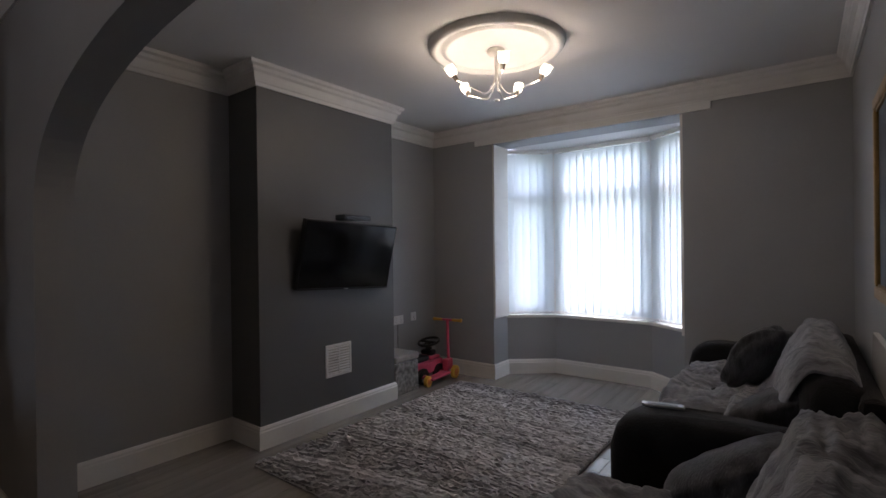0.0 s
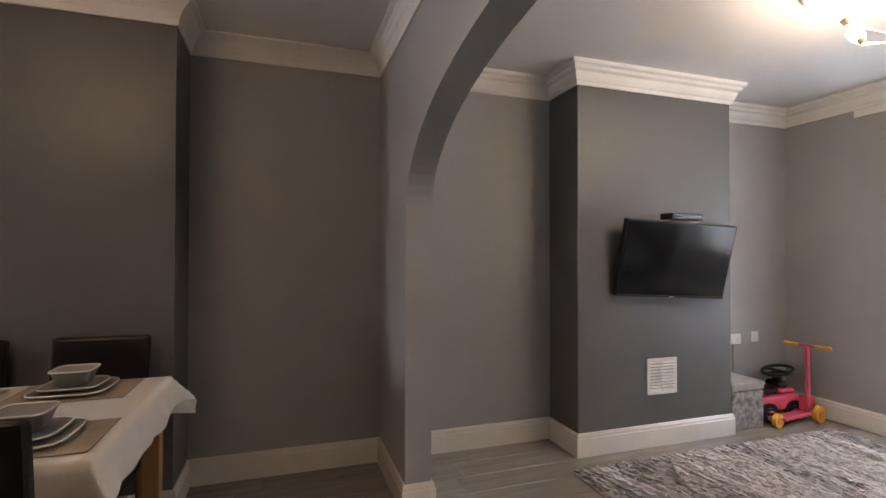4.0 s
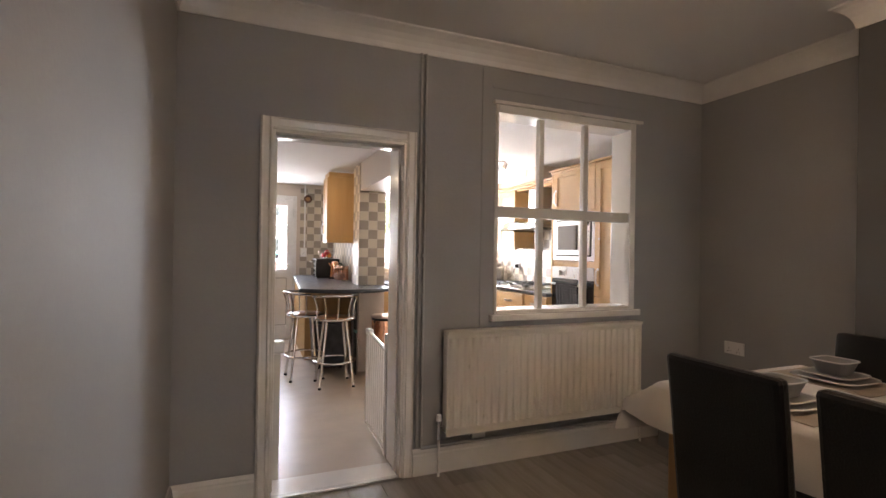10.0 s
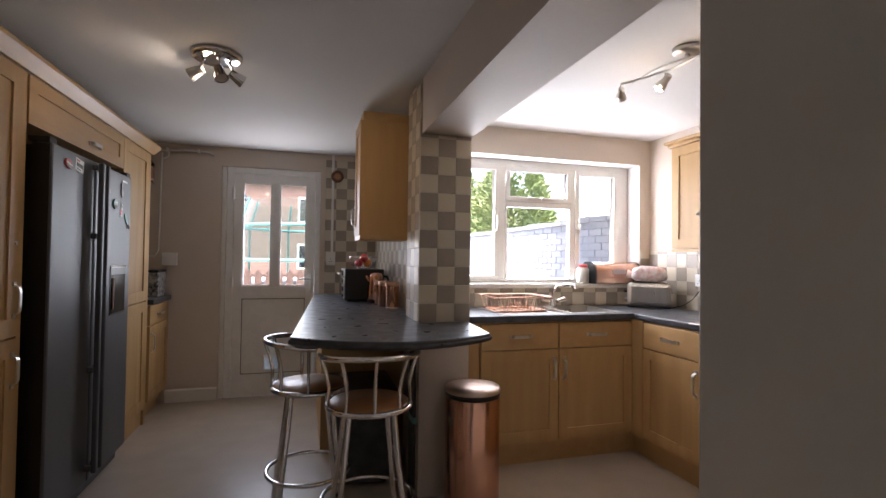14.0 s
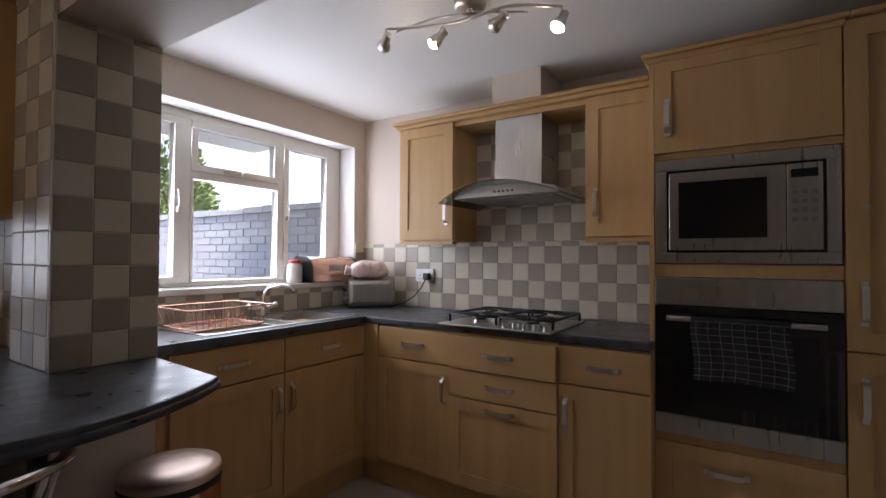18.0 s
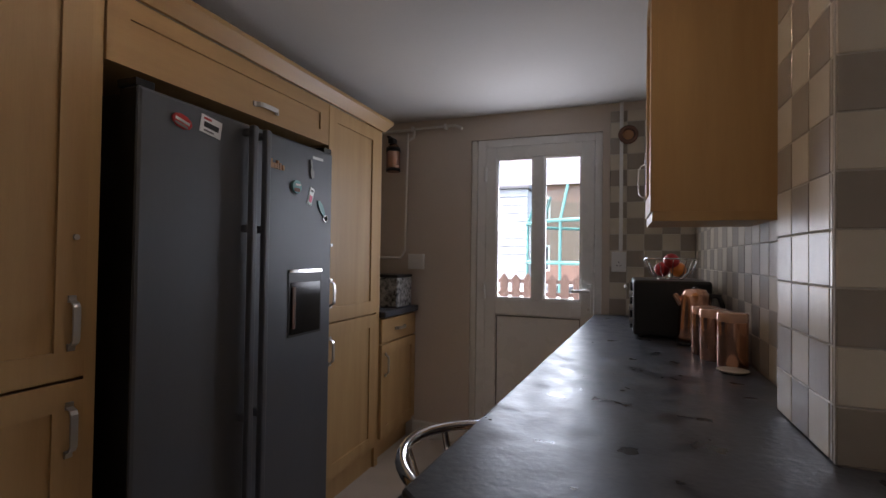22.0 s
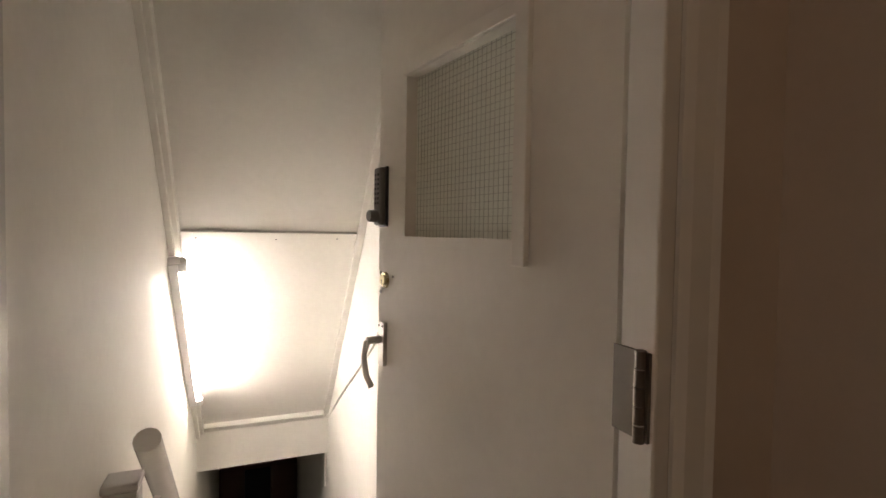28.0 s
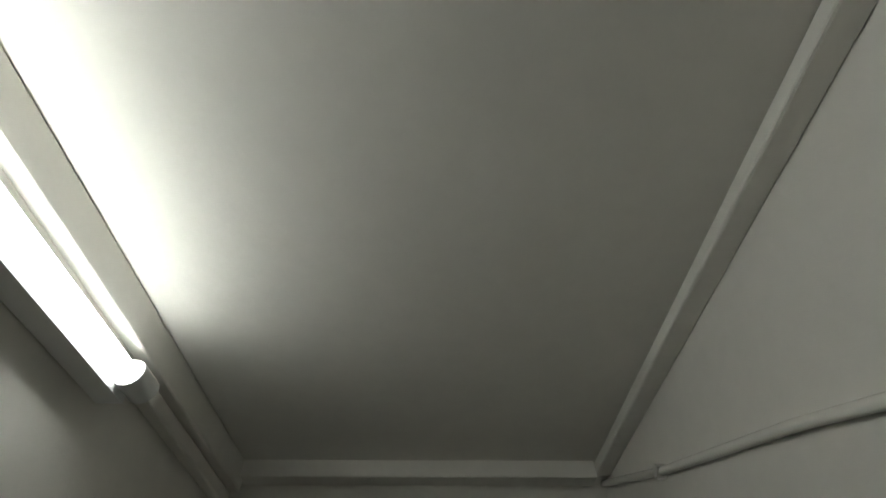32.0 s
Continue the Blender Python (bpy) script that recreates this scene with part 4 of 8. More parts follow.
def over_sofa(x, drop=0.0):
    """Height of a sofa's soft outline at x: front edge, seat, slope of the back."""
    return 0.30 + 0.17 * smooth(1.72, 1.80, x) + 0.40 * smooth(2.22, 2.46, x) - 0.12 * smooth(2.56, 2.66, x) - drop * smooth(1.80, 1.72, x)


def sofa(at, turn, label, width=1.75, arms=(-1, 1)):
    """A low sofa: local x across, y to the back."""
    t = thing("sofa", label, "sofa", at, group="sofas")
    t.rotation_euler = (0, 0, radians(turn))
    w = width / 2
    part("base", B().box(-w + 0.2, w - 0.2, -0.42, 0.38, 0.06, 0.30), SOFA, t, edge=0.03)
    for s in (-1, 1):
        if s in arms:
            part("arm", cushiony(s * (w - 0.12), -0.02, 0.33, 0.13, 0.47, 0.31, 5, wrinkle=0.004), SOFA, t, "rounded padded arm")
        part("seat_cushion", cushiony(s * (w - 0.24) / 2, -0.08, 0.37, (w - 0.22) / 2, 0.38, 0.10, 4, wrinkle=0.006, seed=s), SOFA, t)
        part("back_cushion", cushiony(s * (w - 0.24) / 2, 0.30, 0.585, (w - 0.22) / 2, 0.13, 0.25, 3.4, wrinkle=0.01, seed=s + 3), SOFA, t)
        for y in (-0.36, 0.36):
            part("foot", B().rod((s * (w - 0.12), y, 0), (s * (w - 0.12), y, 0.07), 0.022, 0.03), OAK, t)
    part("back_panel", B().box(-w + 0.2, w - 0.2, 0.36, 0.45, 0.08, 0.78), SOFA, t, edge=0.04)
    return t


sofa((2.22, 4.97, 0), -90, "black fabric sofa with grey throws under the window", 2.04)
sofa((2.20, 3.06, 0), -90, "black fabric sofa half hidden by grey fur throws", 1.22, (1,))
throw(lambda u, v: (1.71 + 0.60 * u, 4.72 + 1.05 * v, over_sofa(1.71 + 0.60 * u)), 60, 80, "crumpled grey fur throw spread on the sofa seat", 2.0)
throw(lambda u, v: (2.10 + 0.53 * u, 4.30 + 1.25 * v, over_sofa(2.10 + 0.53 * u) - 0.05 * u + 0.03 * math.sin(3.1 * v)), 60, 80, "grey fur throw slumped over the sofa back", 5.0)
throw(lambda u, v: (1.69 + 0.62 * u, 2.80 + 0.92 * v, over_sofa(1.69 + 0.62 * u) + 0.02 - 0.25 * smooth(0.8, 1.0, v)), 60, 80, "grey fur throw spread over the near sofa seat", 8.0)
throw(lambda u, v: (2.24 + 0.40 * u, 2.50 + 1.10 * v, over_sofa(2.24 + 0.40 * u) + 0.01 * u - 0.22 * smooth(0.8, 1.0, v)), 60, 80, "grey fur throw heaped over the near sofa back", 11.0)
for x, y, z, rz, rx, lab in ((2.20, 5.22, 0.68, 65, 32, "dark grey fur cushion leaning on the throw"), (2.33, 4.52, 0.60, 80, 60, "charcoal fur cushion lying on the sofa"), (2.24, 3.72, 0.58, 75, 58, "grey ribbed fur cushion against the sofa arm")):
    mm = pose(0, 0, 0, rx, 0, rz)
    solo("cushion", cushiony(x, y, z, 0.23, 0.085, 0.21, 2.7, 26, 0.02, x + y, mm.to_3x3().to_4x4()), FURD, lab, "cushion", "cushions on the sofas")
rem = thing("remote_control", "slim silver remote control on the sofa arm", "remote control", (1.93, 4.10, 0.642))
part("case", B().box(-0.085, 0.085, -0.022, 0.022, 0, 0.014, pose(0, 0, 0, 0, 0, 12)), STEEL, rem, edge=0.006)
part("button_pad", B().box(-0.06, 0.06, -0.014, 0.014, 0.014, 0.016, pose(0, 0, 0, 0, 0, 12)), WARMGREY, rem)
# white headboard-like panel leaning between sofa and wall
solo("leaning_panel", B().box(-0.012, 0.012, -0.70, 0.70, 0, 0.95, pose(2.65, 4.0, 0.0, 0, 1.5, 0)), GLOSS, "white panel standing between the sofa and the wall", "panel", edge=0.004)

# framed picture on the hall wall
pic = thing("picture", "large dark picture in a gilt frame on the wall", "picture", (XR, 4.0, 1.53))
PW, PH = 0.60, 0.42
part("frame", B().box(-0.03, -0.001, -PW, PW, PH - 0.05, PH).box(-0.03, -0.001, -PW, PW, -PH, -PH + 0.05).box(-0.03, -0.001, -PW, -PW + 0.05, -PH + 0.05, PH - 0.05).box(-0.03, -0.001, PW - 0.05, PW, -PH + 0.05, PH - 0.05), GILT, pic, "moulded gilt frame", 0.008)
part("inner_slip", B().box(-0.022, -0.004, -PW + 0.05, PW - 0.05, PH - 0.062, PH - 0.05), GILT, pic)
part("inner_slip", B().box(-0.022, -0.004, -PW + 0.05, PW - 0.05, -PH + 0.05, -PH + 0.062), GILT, pic)
part("canvas", B().box(-0.014, -0.006, -PW + 0.05, PW - 0.05, -PH + 0.062, PH - 0.062), CANVAS, pic, "dark glazed print")

# ---- dining room ----
def radiator(name, w, z0, z1, label, flutes=0.05):
    """A pressed steel panel radiator: local x along the wall, facing +y."""
    t = thing(name, label, "radiator", (0, 0, 0))
    n = max(4, round(w / flutes))
    b = B()
    prof = [(0, 0.0)]
    for k in range(n):
        a = w * k / n
        s = w / n
        prof += [(a + s * u, v) for u, v in ((0.08, 0.0), (0.20, 0.004), (0.30, 0.011), (0.42, 0.014), (0.58, 0.014), (0.70, 0.011), (0.80, 0.004), (0.92, 0.0))]
    prof += [(w, 0.0)]
    k = len(prof)
    top, bot = z1 - z0 - 0.045, 0.045
    b.v = [(x, yy, z) for z in (bot, top) for x, yy in prof]
    b.f = [(i, i + 1, k + i + 1, k + i) for i in range(k - 1)]
    b.s = [False] * len(b.f)
    body = part("panel", b, RADW, t)
    part("panel_edge", B().box(0, w, -0.008, 0.006, 0, bot).box(0, w, -0.008, 0.006, top, z1 - z0 - 0.006).box(0, 0.008, -0.05, 0.004, bot, top).box(w - 0.008, w, -0.05, 0.004, bot, top), RADW, t, edge=0.003)
    part("back_panel", B().box(0.01, w - 0.01, -0.058, -0.05, 0.02, z1 - z0 - 0.02), RADW, t)
    part("top_grille", B().box(-0.004, w + 0.004, -0.062, 0.018, z1 - z0 - 0.018, z1 - z0), RADW, t, edge=0.004)
    part("side_cap", B().box(-0.003, 0.0, -0.058, 0.006, 0.02, z1 - z0 - 0.019), RADW, t)
    part("side_cap", B().box(w, w + 0.003, -0.058, 0.006, 0.02, z1 - z0 - 0.019), RADW, t)
    for s, x in ((-1, -0.035), (1, w + 0.035)):
        v = part("valve", B().rod((x, -0.03, 0.05), (x - s * 0.04, -0.03, 0.05), 0.011).rod((x, -0.03, 0.09), (x, -0.03, -0.02), 0.012), CHROME, t)
        part("valve_cap", B().rod((x, -0.03, 0.09), (x, -0.03, 0.125), 0.017, 0.014), PLAST, v)
        part("tail_pipe", B().rod((x, -0.03, -0.02), (x, -0.03, -z0 + 0.0), 0.0075), GLOSS, v)
    for x in (0.15 * w, 0.85 * w):
        part("wall_bracket", B().box(x - 0.015, x + 0.015, -0.085, -0.058, 0.06, z1 - z0 - 0.08), RADW, t)
    return t


r = radiator("radiator", 1.46, 0.235, 0.85, "long white panel radiator under the inner window")
r.matrix_basis = Matrix.Translation((-0.195, YB1 + 0.088, 0.235))
for x in (1.395, 1.425):
    solo("heating_pipe", B().rod((x, YB1 + 0.012, 0.17), (x, YB1 + 0.012, 2.475), 0.0085).box(x - 0.013, x + 0.013, YB1, YB1 + 0.02, 1.28, 1.30), GREY, "painted copper heating pipe up the wall", "pipe", "heating pipes")
solo("skirting_pipe", B().rod((1.40, YB1 + 0.03, 0.165), (-0.80, YB1 + 0.03, 0.165), 0.0085), GREY, "painted pipe along the skirting", "pipe", "heating pipes")
jb = thing("junction_box", "small white cable box under the radiator", "junction box", (1.03, YB1 + 0.03, 0.21))
part("case", B().box(-0.045, 0.045, -0.028, 0.01, -0.028, 0.028), PLAST, jb, edge=0.003)
part("lid_seam", B().box(-0.03, 0.03, 0.01, 0.012, -0.018, 0.018), PLAST, jb)
socket("wall_socket", XL, -1.035, 0.66, "+x")

# table with cloth
TX0, TX1, TY0, TY1, TZ = -0.31, 0.66, -0.26, 1.355, 0.755
tab = thing("dining_table", "oak dining table under a white cloth", "dining table", ((TX0 + TX1) / 2, (TY0 + TY1) / 2, 0))
cx, cy = (TX0 + TX1) / 2, (TY0 + TY1) / 2
part("tabletop", B().box(TX0 - cx, TX1 - cx, TY0 - cy, TY1 - cy, TZ - 0.03, TZ), OAK, tab, edge=0.004)
part("apron", B().box(TX0 + 0.06 - cx, TX1 - 0.06 - cx, TY0 + 0.05 - cy, TY0 + 0.07 - cy, TZ - 0.12, TZ - 0.03).box(TX0 + 0.06 - cx, TX1 - 0.06 - cx, TY1 - 0.07 - cy, TY1 - 0.05 - cy, TZ - 0.12, TZ - 0.03), OAK, tab)
for x in (TX0 + 0.03, TX1 - 0.10):
    for y in (TY0 + 0.02, TY1 - 0.09):
        part("leg", B().box(x - cx, x + 0.07 - cx, y - cy, y + 0.07 - cy, 0, TZ - 0.03), OAK, tab, "square golden oak leg", 0.004)


def cloth(u, v):
    """The cloth lies flat on the top and hangs in folds past its edges."""
    ow, far, near = 0.20, 0.30, 0.13
    x = TX0 - ow + (TX1 - TX0 + 2 * ow) * u
    y = TY0 - far + (TY1 - TY0 + far + near) * v
    ox, oy = max(TX0 - x, 0, x - TX1), max(TY0 - y, 0, y - TY1)
    hang = max(ox, oy)
    both = min(ox, oy)
    sx, sy = (1 if x > TX1 else -1), (1 if y > TY1 else -1)
    z = TZ + 0.004 - hang * 0.96 - 0.12 * both
    nx = max(TX0 - 0.008, min(TX1 + 0.008, x)) + sx * (0.16 * ox + 0.42 * both)
    ny = max(TY0 - 0.008, min(TY1 + 0.008, y)) + sy * (0.22 * oy + 0.42 * both)
    if y < TY0:
        slope = min(oy, 0.15)
        ny = TY0 - 0.008 - 0.72 * slope - 0.06 * (oy - slope) - 0.10 * both
        nx -= sx * 0.20 * both
        z = TZ + 0.004 - 0.70 * slope - 0.98 * (oy - slope) - 0.96 * max(0, ox - oy)
    if hang > 0.0:
        w = 0.014 * min(1, hang / 0.1) * math.sin((x + 1.3 * y) * 9) + 0.005 * min(1, hang / 0.1) * math.sin((x - y) * 23)
        nx += sx * abs(w) * (ox > 0)
        ny += sy * abs(w) * (oy > 0)
        z += 0.006 * math.sin((x + y) * 11) * min(1, hang / 0.15)
    else:
        z += 0.0012 * noise.noise((x * 6, y * 6, 0))
    return (nx, ny, z)


solo("tablecloth", B().sheet(cloth, 56, 96), CLOTH, "creased white cotton cloth over the dining table", "tablecloth")
SETTINGS = ((0.45, 1.12), (-0.12, 1.05), (0.46, 0.68), (-0.10, 0.57), (0.48, 0.13), (-0.10, 0.0))
for x, y in SETTINGS:
    solo("placemat", B().box(x - 0.15, x + 0.15, y - 0.21, y + 0.21, TZ + 0.006, TZ + 0.009), mat("beige_woven_mat", (0.40, 0.33, 0.26), 0.9, var=0.1, bump=0.2, bscale=300), "beige woven placemat on the tablecloth", "placemat", "placemats")


def dish(name, w, h, z, at, label):
    """A square dish with rounded corners, flared sides and a pale rim."""
    t = thing(name, label, name, at, group=name + "s on the table")
    def ring(r, zz):
        pts = []
        for i in range(32):
            a = 6.28319 * i / 32
            c, s = math.cos(a), math.sin(a)
            k = r / (abs(c) ** 5 + abs(s) ** 5) ** 0.2
            pts.append((k * c, k * s, zz))
        return pts
    rings = [ring(w * 0.62, 0), ring(w * 0.7, 0.004), ring(w * 0.97, h), ring(w, h), ring(w * 0.95, h), ring(w * 0.66, 0.012), ring(w * 0.05, 0.01)]
    b = B()
    b.add([p for r_ in rings for p in r_], [(i * 32 + j, i * 32 + (j + 1) % 32, (i + 1) * 32 + (j + 1) % 32, (i + 1) * 32 + j) for i in range(6) for j in range(32)], True)
    part("body", b, WARMGREY, t)
    part("rim", B().tube([Vector(p) for p in ring(w * 0.985, h)], 0.0035, 6, True), RIM, t, "pale glazed rim")
    return t


plate = bowl = small = None
for x, y in SETTINGS:
    p0 = (x, y, TZ + 0.0095)
    if plate is None:
        plate = dish("plate", 0.135, 0.018, 0, p0, "square grey stoneware dinner plate with a pale rim")
        small = dish("side_plate", 0.105, 0.016, 0, (x, y, TZ + 0.0265), "square grey stoneware side plate on a dinner plate")
        bowl = dish("bowl", 0.075, 0.06, 0, (x, y, TZ + 0.0415), "square grey stoneware bowl on stacked plates")
    else:
        copy_thing(plate, pose(*p0))
        copy_thing(small, pose(x, y, TZ + 0.0265))
        copy_thing(bowl, pose(x, y, TZ + 0.0415))


def dining_chair(at, turn):
    """A high-backed leather chair, seat towards +y."""
    t = thing("dining_chair", "black-brown leather high-back dining chair with oak legs", "chair", at, group="chairs round the table")
    t.rotation_euler = (0, 0, radians(turn))
    w = 0.186
    part("seat", B().box(-w, w, -0.20, 0.22, 0.38, 0.49), LEATHER, t, edge=0.02)
    b = B()
    n = 10
    def back(u, s):
        z = 0.36 + 0.63 * u
        y = -0.20 - 0.02 * math.sin(3.1 * u) - 0.085 * u * u
        ww = w * (0.97 + 0.03 * u)
        th = 0.066 - 0.016 * u
        return [(-ww, y, z), (ww, y, z), (ww, y - th, z), (-ww, y - th, z)]
    pts = [p for i in range(n + 1) for p in back(i / n, 0)]
    b.add(pts, [(i * 4 + j, i * 4 + (j + 1) % 4, (i + 1) * 4 + (j + 1) % 4, (i + 1) * 4 + j) for i in range(n) for j in range(4)] + [(0, 1, 2, 3), tuple(4 * n + j for j in (3, 2, 1, 0))], False)
    part("backrest", b, LEATHER, t, "padded leather back", 0.016)
    part("seam", B().tube([(-w * 0.98, -0.222 - 0.08, 0.955), (0, -0.223 - 0.08, 0.957), (w * 0.98, -0.222 - 0.08, 0.955)], 0.003, 5), LEATHER, t)
    for x in (-w + 0.025, w - 0.025):
        part("leg", B().rod((x, 0.19, 0.385), (x, 0.19, 0), 0.024, 0.018, 4), OAK, t, "square tapered oak leg")
        part("leg", B().rod((x, -0.225, 0.385), (x, -0.26, 0), 0.024, 0.018, 4), OAK, t, "square tapered oak leg")
    return t


ch = dining_chair((0.72, 1.185, 0), 90)
for x, y, a in ((0.71, 0.768, 88), (0.71, 0.30, 91), (-0.15, 1.055, -90), (-0.16, 0.50, -89), (-0.15, 0.035, -91)):
    copy_thing(ch, pose(x, y, 0, 0, 0, a) @ Matrix.Diagonal((1.06, 0.85, 0.95, 1) if x < 0 else (1, 1, 1, 1)))
# bag of dark cloth stored in a box beyond the table
bx = thing("laundry_box", "pale open box of dark cloth in the corner", "box", (-0.50, -0.98, 0))
part("side", B().box(-0.20, 0.20, -0.20, -0.188, 0, 0.36).box(-0.20, 0.20, 0.188, 0.20, 0, 0.36).box(-0.20, -0.188, -0.188, 0.188, 0, 0.36).box(0.188, 0.20, -0.188, 0.188, 0, 0.36).box(-0.19, 0.19, -0.19, 0.19, 0, 0.01), WARMGREY, bx)
part("cloth_heap", cushiony(0, 0, 0.30, 0.185, 0.185, 0.13, 2.6, wrinkle=0.05, seed=4), COAT, bx, "crumpled dark cloth")
part("green_cloth", cushiony(0.09, 0.10, 0.40, 0.06, 0.05, 0.035, 2.4, wrinkle=0.04, seed=9), LEAF, bx, "dark green bunched cloth")

# ---- kitchen: cabinets and appliances ----
def west(x, y):
    """Local x runs towards -y, y out of the west wall, from a corner."""
    return Matrix(((0, 1, 0, x), (-1, 0, 0, y), (0, 0, 1, 0), (0, 0, 0, 1)))


def south(x, y):
    return Matrix.Translation((x, y, 0))


def east(x, y):
    """Local x runs towards +y, y towards -x."""
    return Matrix(((0, -1, 0, x), (1, 0, 0, y), (0, 0, 1, 0), (0, 0, 0, 1)))


def bow_handle(parent, m, x, z, upright=True, length=0.13):
    """A flat satin bow handle, a bent strip standing off its door."""
    h, w, th, n = length / 2, 0.0095, 0.005, 12
    rows = []
    for i in range(n + 1):
        u = -1 + 2 * i / n
        d = 0.021 + 0.026 * (1 - u**8)
        for s, t in ((-w, 0), (w, 0), (w, -th), (-w, -th)):
            rows.append(m @ Vector((x + s, d + t, z + u * h) if upright else (x + u * h, d + t, z + s)))
    b = B().add(rows, [(i * 4 + j, i * 4 + (j + 1) % 4, i * 4 + 4 + (j + 1) % 4, i * 4 + 4 + j) for i in range(n) for j in range(4)])
    for s in (-1, 1):
        p = Vector((x, 0.0205, z + s * h) if upright else (x + s * h, 0.0205, z))
        b.box(p.x - 0.0095, p.x + 0.0095, p.y, p.y + 0.006, p.z - 0.0095, p.z + 0.0095, m)
    return part("handle", b, NICKEL, parent, "satin nickel bow handle")


def shaker(parent, m, x0, x1, z0, z1, name="door", handle=None, rail=0.062, material=None):
    """A framed front: recessed panel between stiles and rails, 20 mm thick; handle: (x, z, upright)."""
    g = 0.002
    x0, x1, z0, z1 = x0 + g, x1 - g, z0 + g, z1 - g
    mm = material or MAPLE
    r = min(rail, (z1 - z0) * 0.3)
    d = part(name, B().box(x0 + rail - 0.004, x1 - rail + 0.004, 0.002, 0.012, z0 + r - 0.004, z1 - r + 0.004, m), mm, parent)
    part("stile", B().box(x0, x0 + rail, 0, 0.02, z0, z1, m), mm, d)
    part("stile", B().box(x1 - rail, x1, 0, 0.02, z0, z1, m), mm, d)
    part("rail", B().box(x0 + rail, x1 - rail, 0, 0.02, z0, z0 + r, m), mm, d)
    part("rail", B().box(x0 + rail, x1 - rail, 0, 0.02, z1 - r, z1, m), mm, d)
    if handle:
        bow_handle(d, m, *handle)
    return d


def slab(parent, m, x0, x1, z0, z1, handle=True):
    d = part("drawer_front", B().box(x0 + 0.002, x1 - 0.002, 0, 0.02, z0 + 0.002, z1 - 0.002, m), MAPLEH, parent, edge=0.003)
    if handle:
        bow_handle(d, m, (x0 + x1) / 2, (z0 + z1) / 2, False)
    return d


def base_unit(m, w, label, layout, depth=0.55):
    """A base cabinet with plinth; layout: 'drawer_door_l', 'drawer_door_r' or 'drawers'."""
    t = thing("base_cabinet", label, "cabinet", group="kitchen base cabinets")
    part("carcass", B().box(0.001, w - 0.001, -depth, -0.001, 0.14, 0.895, m), MAPLE, t)
    part("plinth", B().box(0.0, w, -0.06, -0.045, 0, 0.14, m), MAPLEH, t)
    if layout == "drawers":
        ajar = m @ pose(0, 0.016, 0)
        d = slab(t, ajar, 0, w, 0.725, 0.888)
        part("drawer_box", B().box(0.03, w - 0.03, -0.0155, -0.0005, 0.74, 0.87, ajar), MAPLEH, d)
        slab(t, m, 0, w, 0.585, 0.722)
        shaker(t, m, 0, w, 0.155, 0.582, "deep_drawer", (w / 2, 0.545, False))
    else:
        slab(t, m, 0, w, 0.725, 0.888)
        hx = w - 0.035 if layout.endswith("r") else 0.035
        shaker(t, m, 0, w, 0.155, 0.722, "door", (hx, 0.60, True))
    return t


XD = -0.285
base_unit(west(XD, -3.43), 0.47, "maple base cabinet with a drawer and a door in the corner", "drawer_door_l", 0.56)
base_unit(west(XD + 0.012, -2.87), 0.56, "maple drawer cabinet under the hob", "drawers", 0.57)
base_unit(west(XD, -2.492), 0.378, "maple base cabinet with a drawer and a door beside the oven", "drawer_door_r", 0.56)
base_unit(south(0.283, -4.02), 0.525, "maple base cabinet under the draining board", "drawer_door_l", 0.53)
base_unit(south(-0.262, -4.02), 0.543, "maple base cabinet under the sink", "drawer_door_r", 0.53)
solo("cabinet_filler", B().box(-0.285, -0.262, -4.02, -3.9, 0.14, 0.895), MAPLE, "maple filler strip in the cabinet corner", "filler")
solo("corner_plinth", B().box(-0.345, -0.263, -4.08, -4.065, 0, 0.139).box(-0.345, -0.33, -4.065, -3.901, 0, 0.139), MAPLEH, "maple plinth turning the cabinet corner", "plinth")
solo("cabinet_filler", B().box(0.81, PX0, -4.04, -4.02, 0.0, 0.895), MAPLE, "maple filler strip beside the tiled pier", "filler")

# worktops
wt = thing("worktop", "black slate-effect worktop round the corner with a sink and hob", "worktop")
part("west_run", B().prism([(XL + 0.012, -2.492), (XL + 0.012, YW + 0.012), (-0.262, YW + 0.012), (-0.262, -2.492)], 0.897, 0.935), SLATE, wt, edge=0.008)
sx0, sx1, sy0, sy1 = -0.225, 0.64, -4.49, -4.05
part("window_run", B().box(-0.2615, PX0 - 0.002, -3.985, sy1, 0.897, 0.935).box(-0.2615, PX0 - 0.002, YW + 0.012, sy0, 0.897, 0.935).box(-0.2615, sx0, sy0, sy1, 0.897, 0.935).box(sx1, PX0 - 0.002, sy0, sy1, 0.897, 0.935), SLATE, wt)
pen = thing("peninsula_worktop", "black slate-effect breakfast bar worktop with a curved end", "worktop")
front = [(1.892 - 0.90 * k / 18, -3.45 + 0.06 * k / 18 + 0.185 * math.sin(math.pi * k / 18) ** 0.85) for k in range(19)]
poly = [(1.177, -5.955), (1.74, -5.955)] + front + [(PX0 + 0.004, PY + 0.004), (PX1 + 0.003, PY + 0.004), (PX1 + 0.003, -4.122), (1.177, -4.122)]
part("slab", B().prism(poly, 0.897, 0.935), SLATE, pen, edge=0.007)
part("edge_band", B().tube([(x, y - 0.007, 0.912) for x, y in front], 0.0115, 8), SLATE, pen, "rounded front edge")
pc = thing("peninsula_cabinet", "maple cabinet carrying the breakfast bar", "cabinet")
part("end_panel", B().box(1.167, 1.70, -4.57, -4.55, 0, 0.896), MAPLE, pc)
part("back_panel", B().box(1.70, 1.718, -5.955, -4.55, 0.0, 0.896), MAPLE, pc)
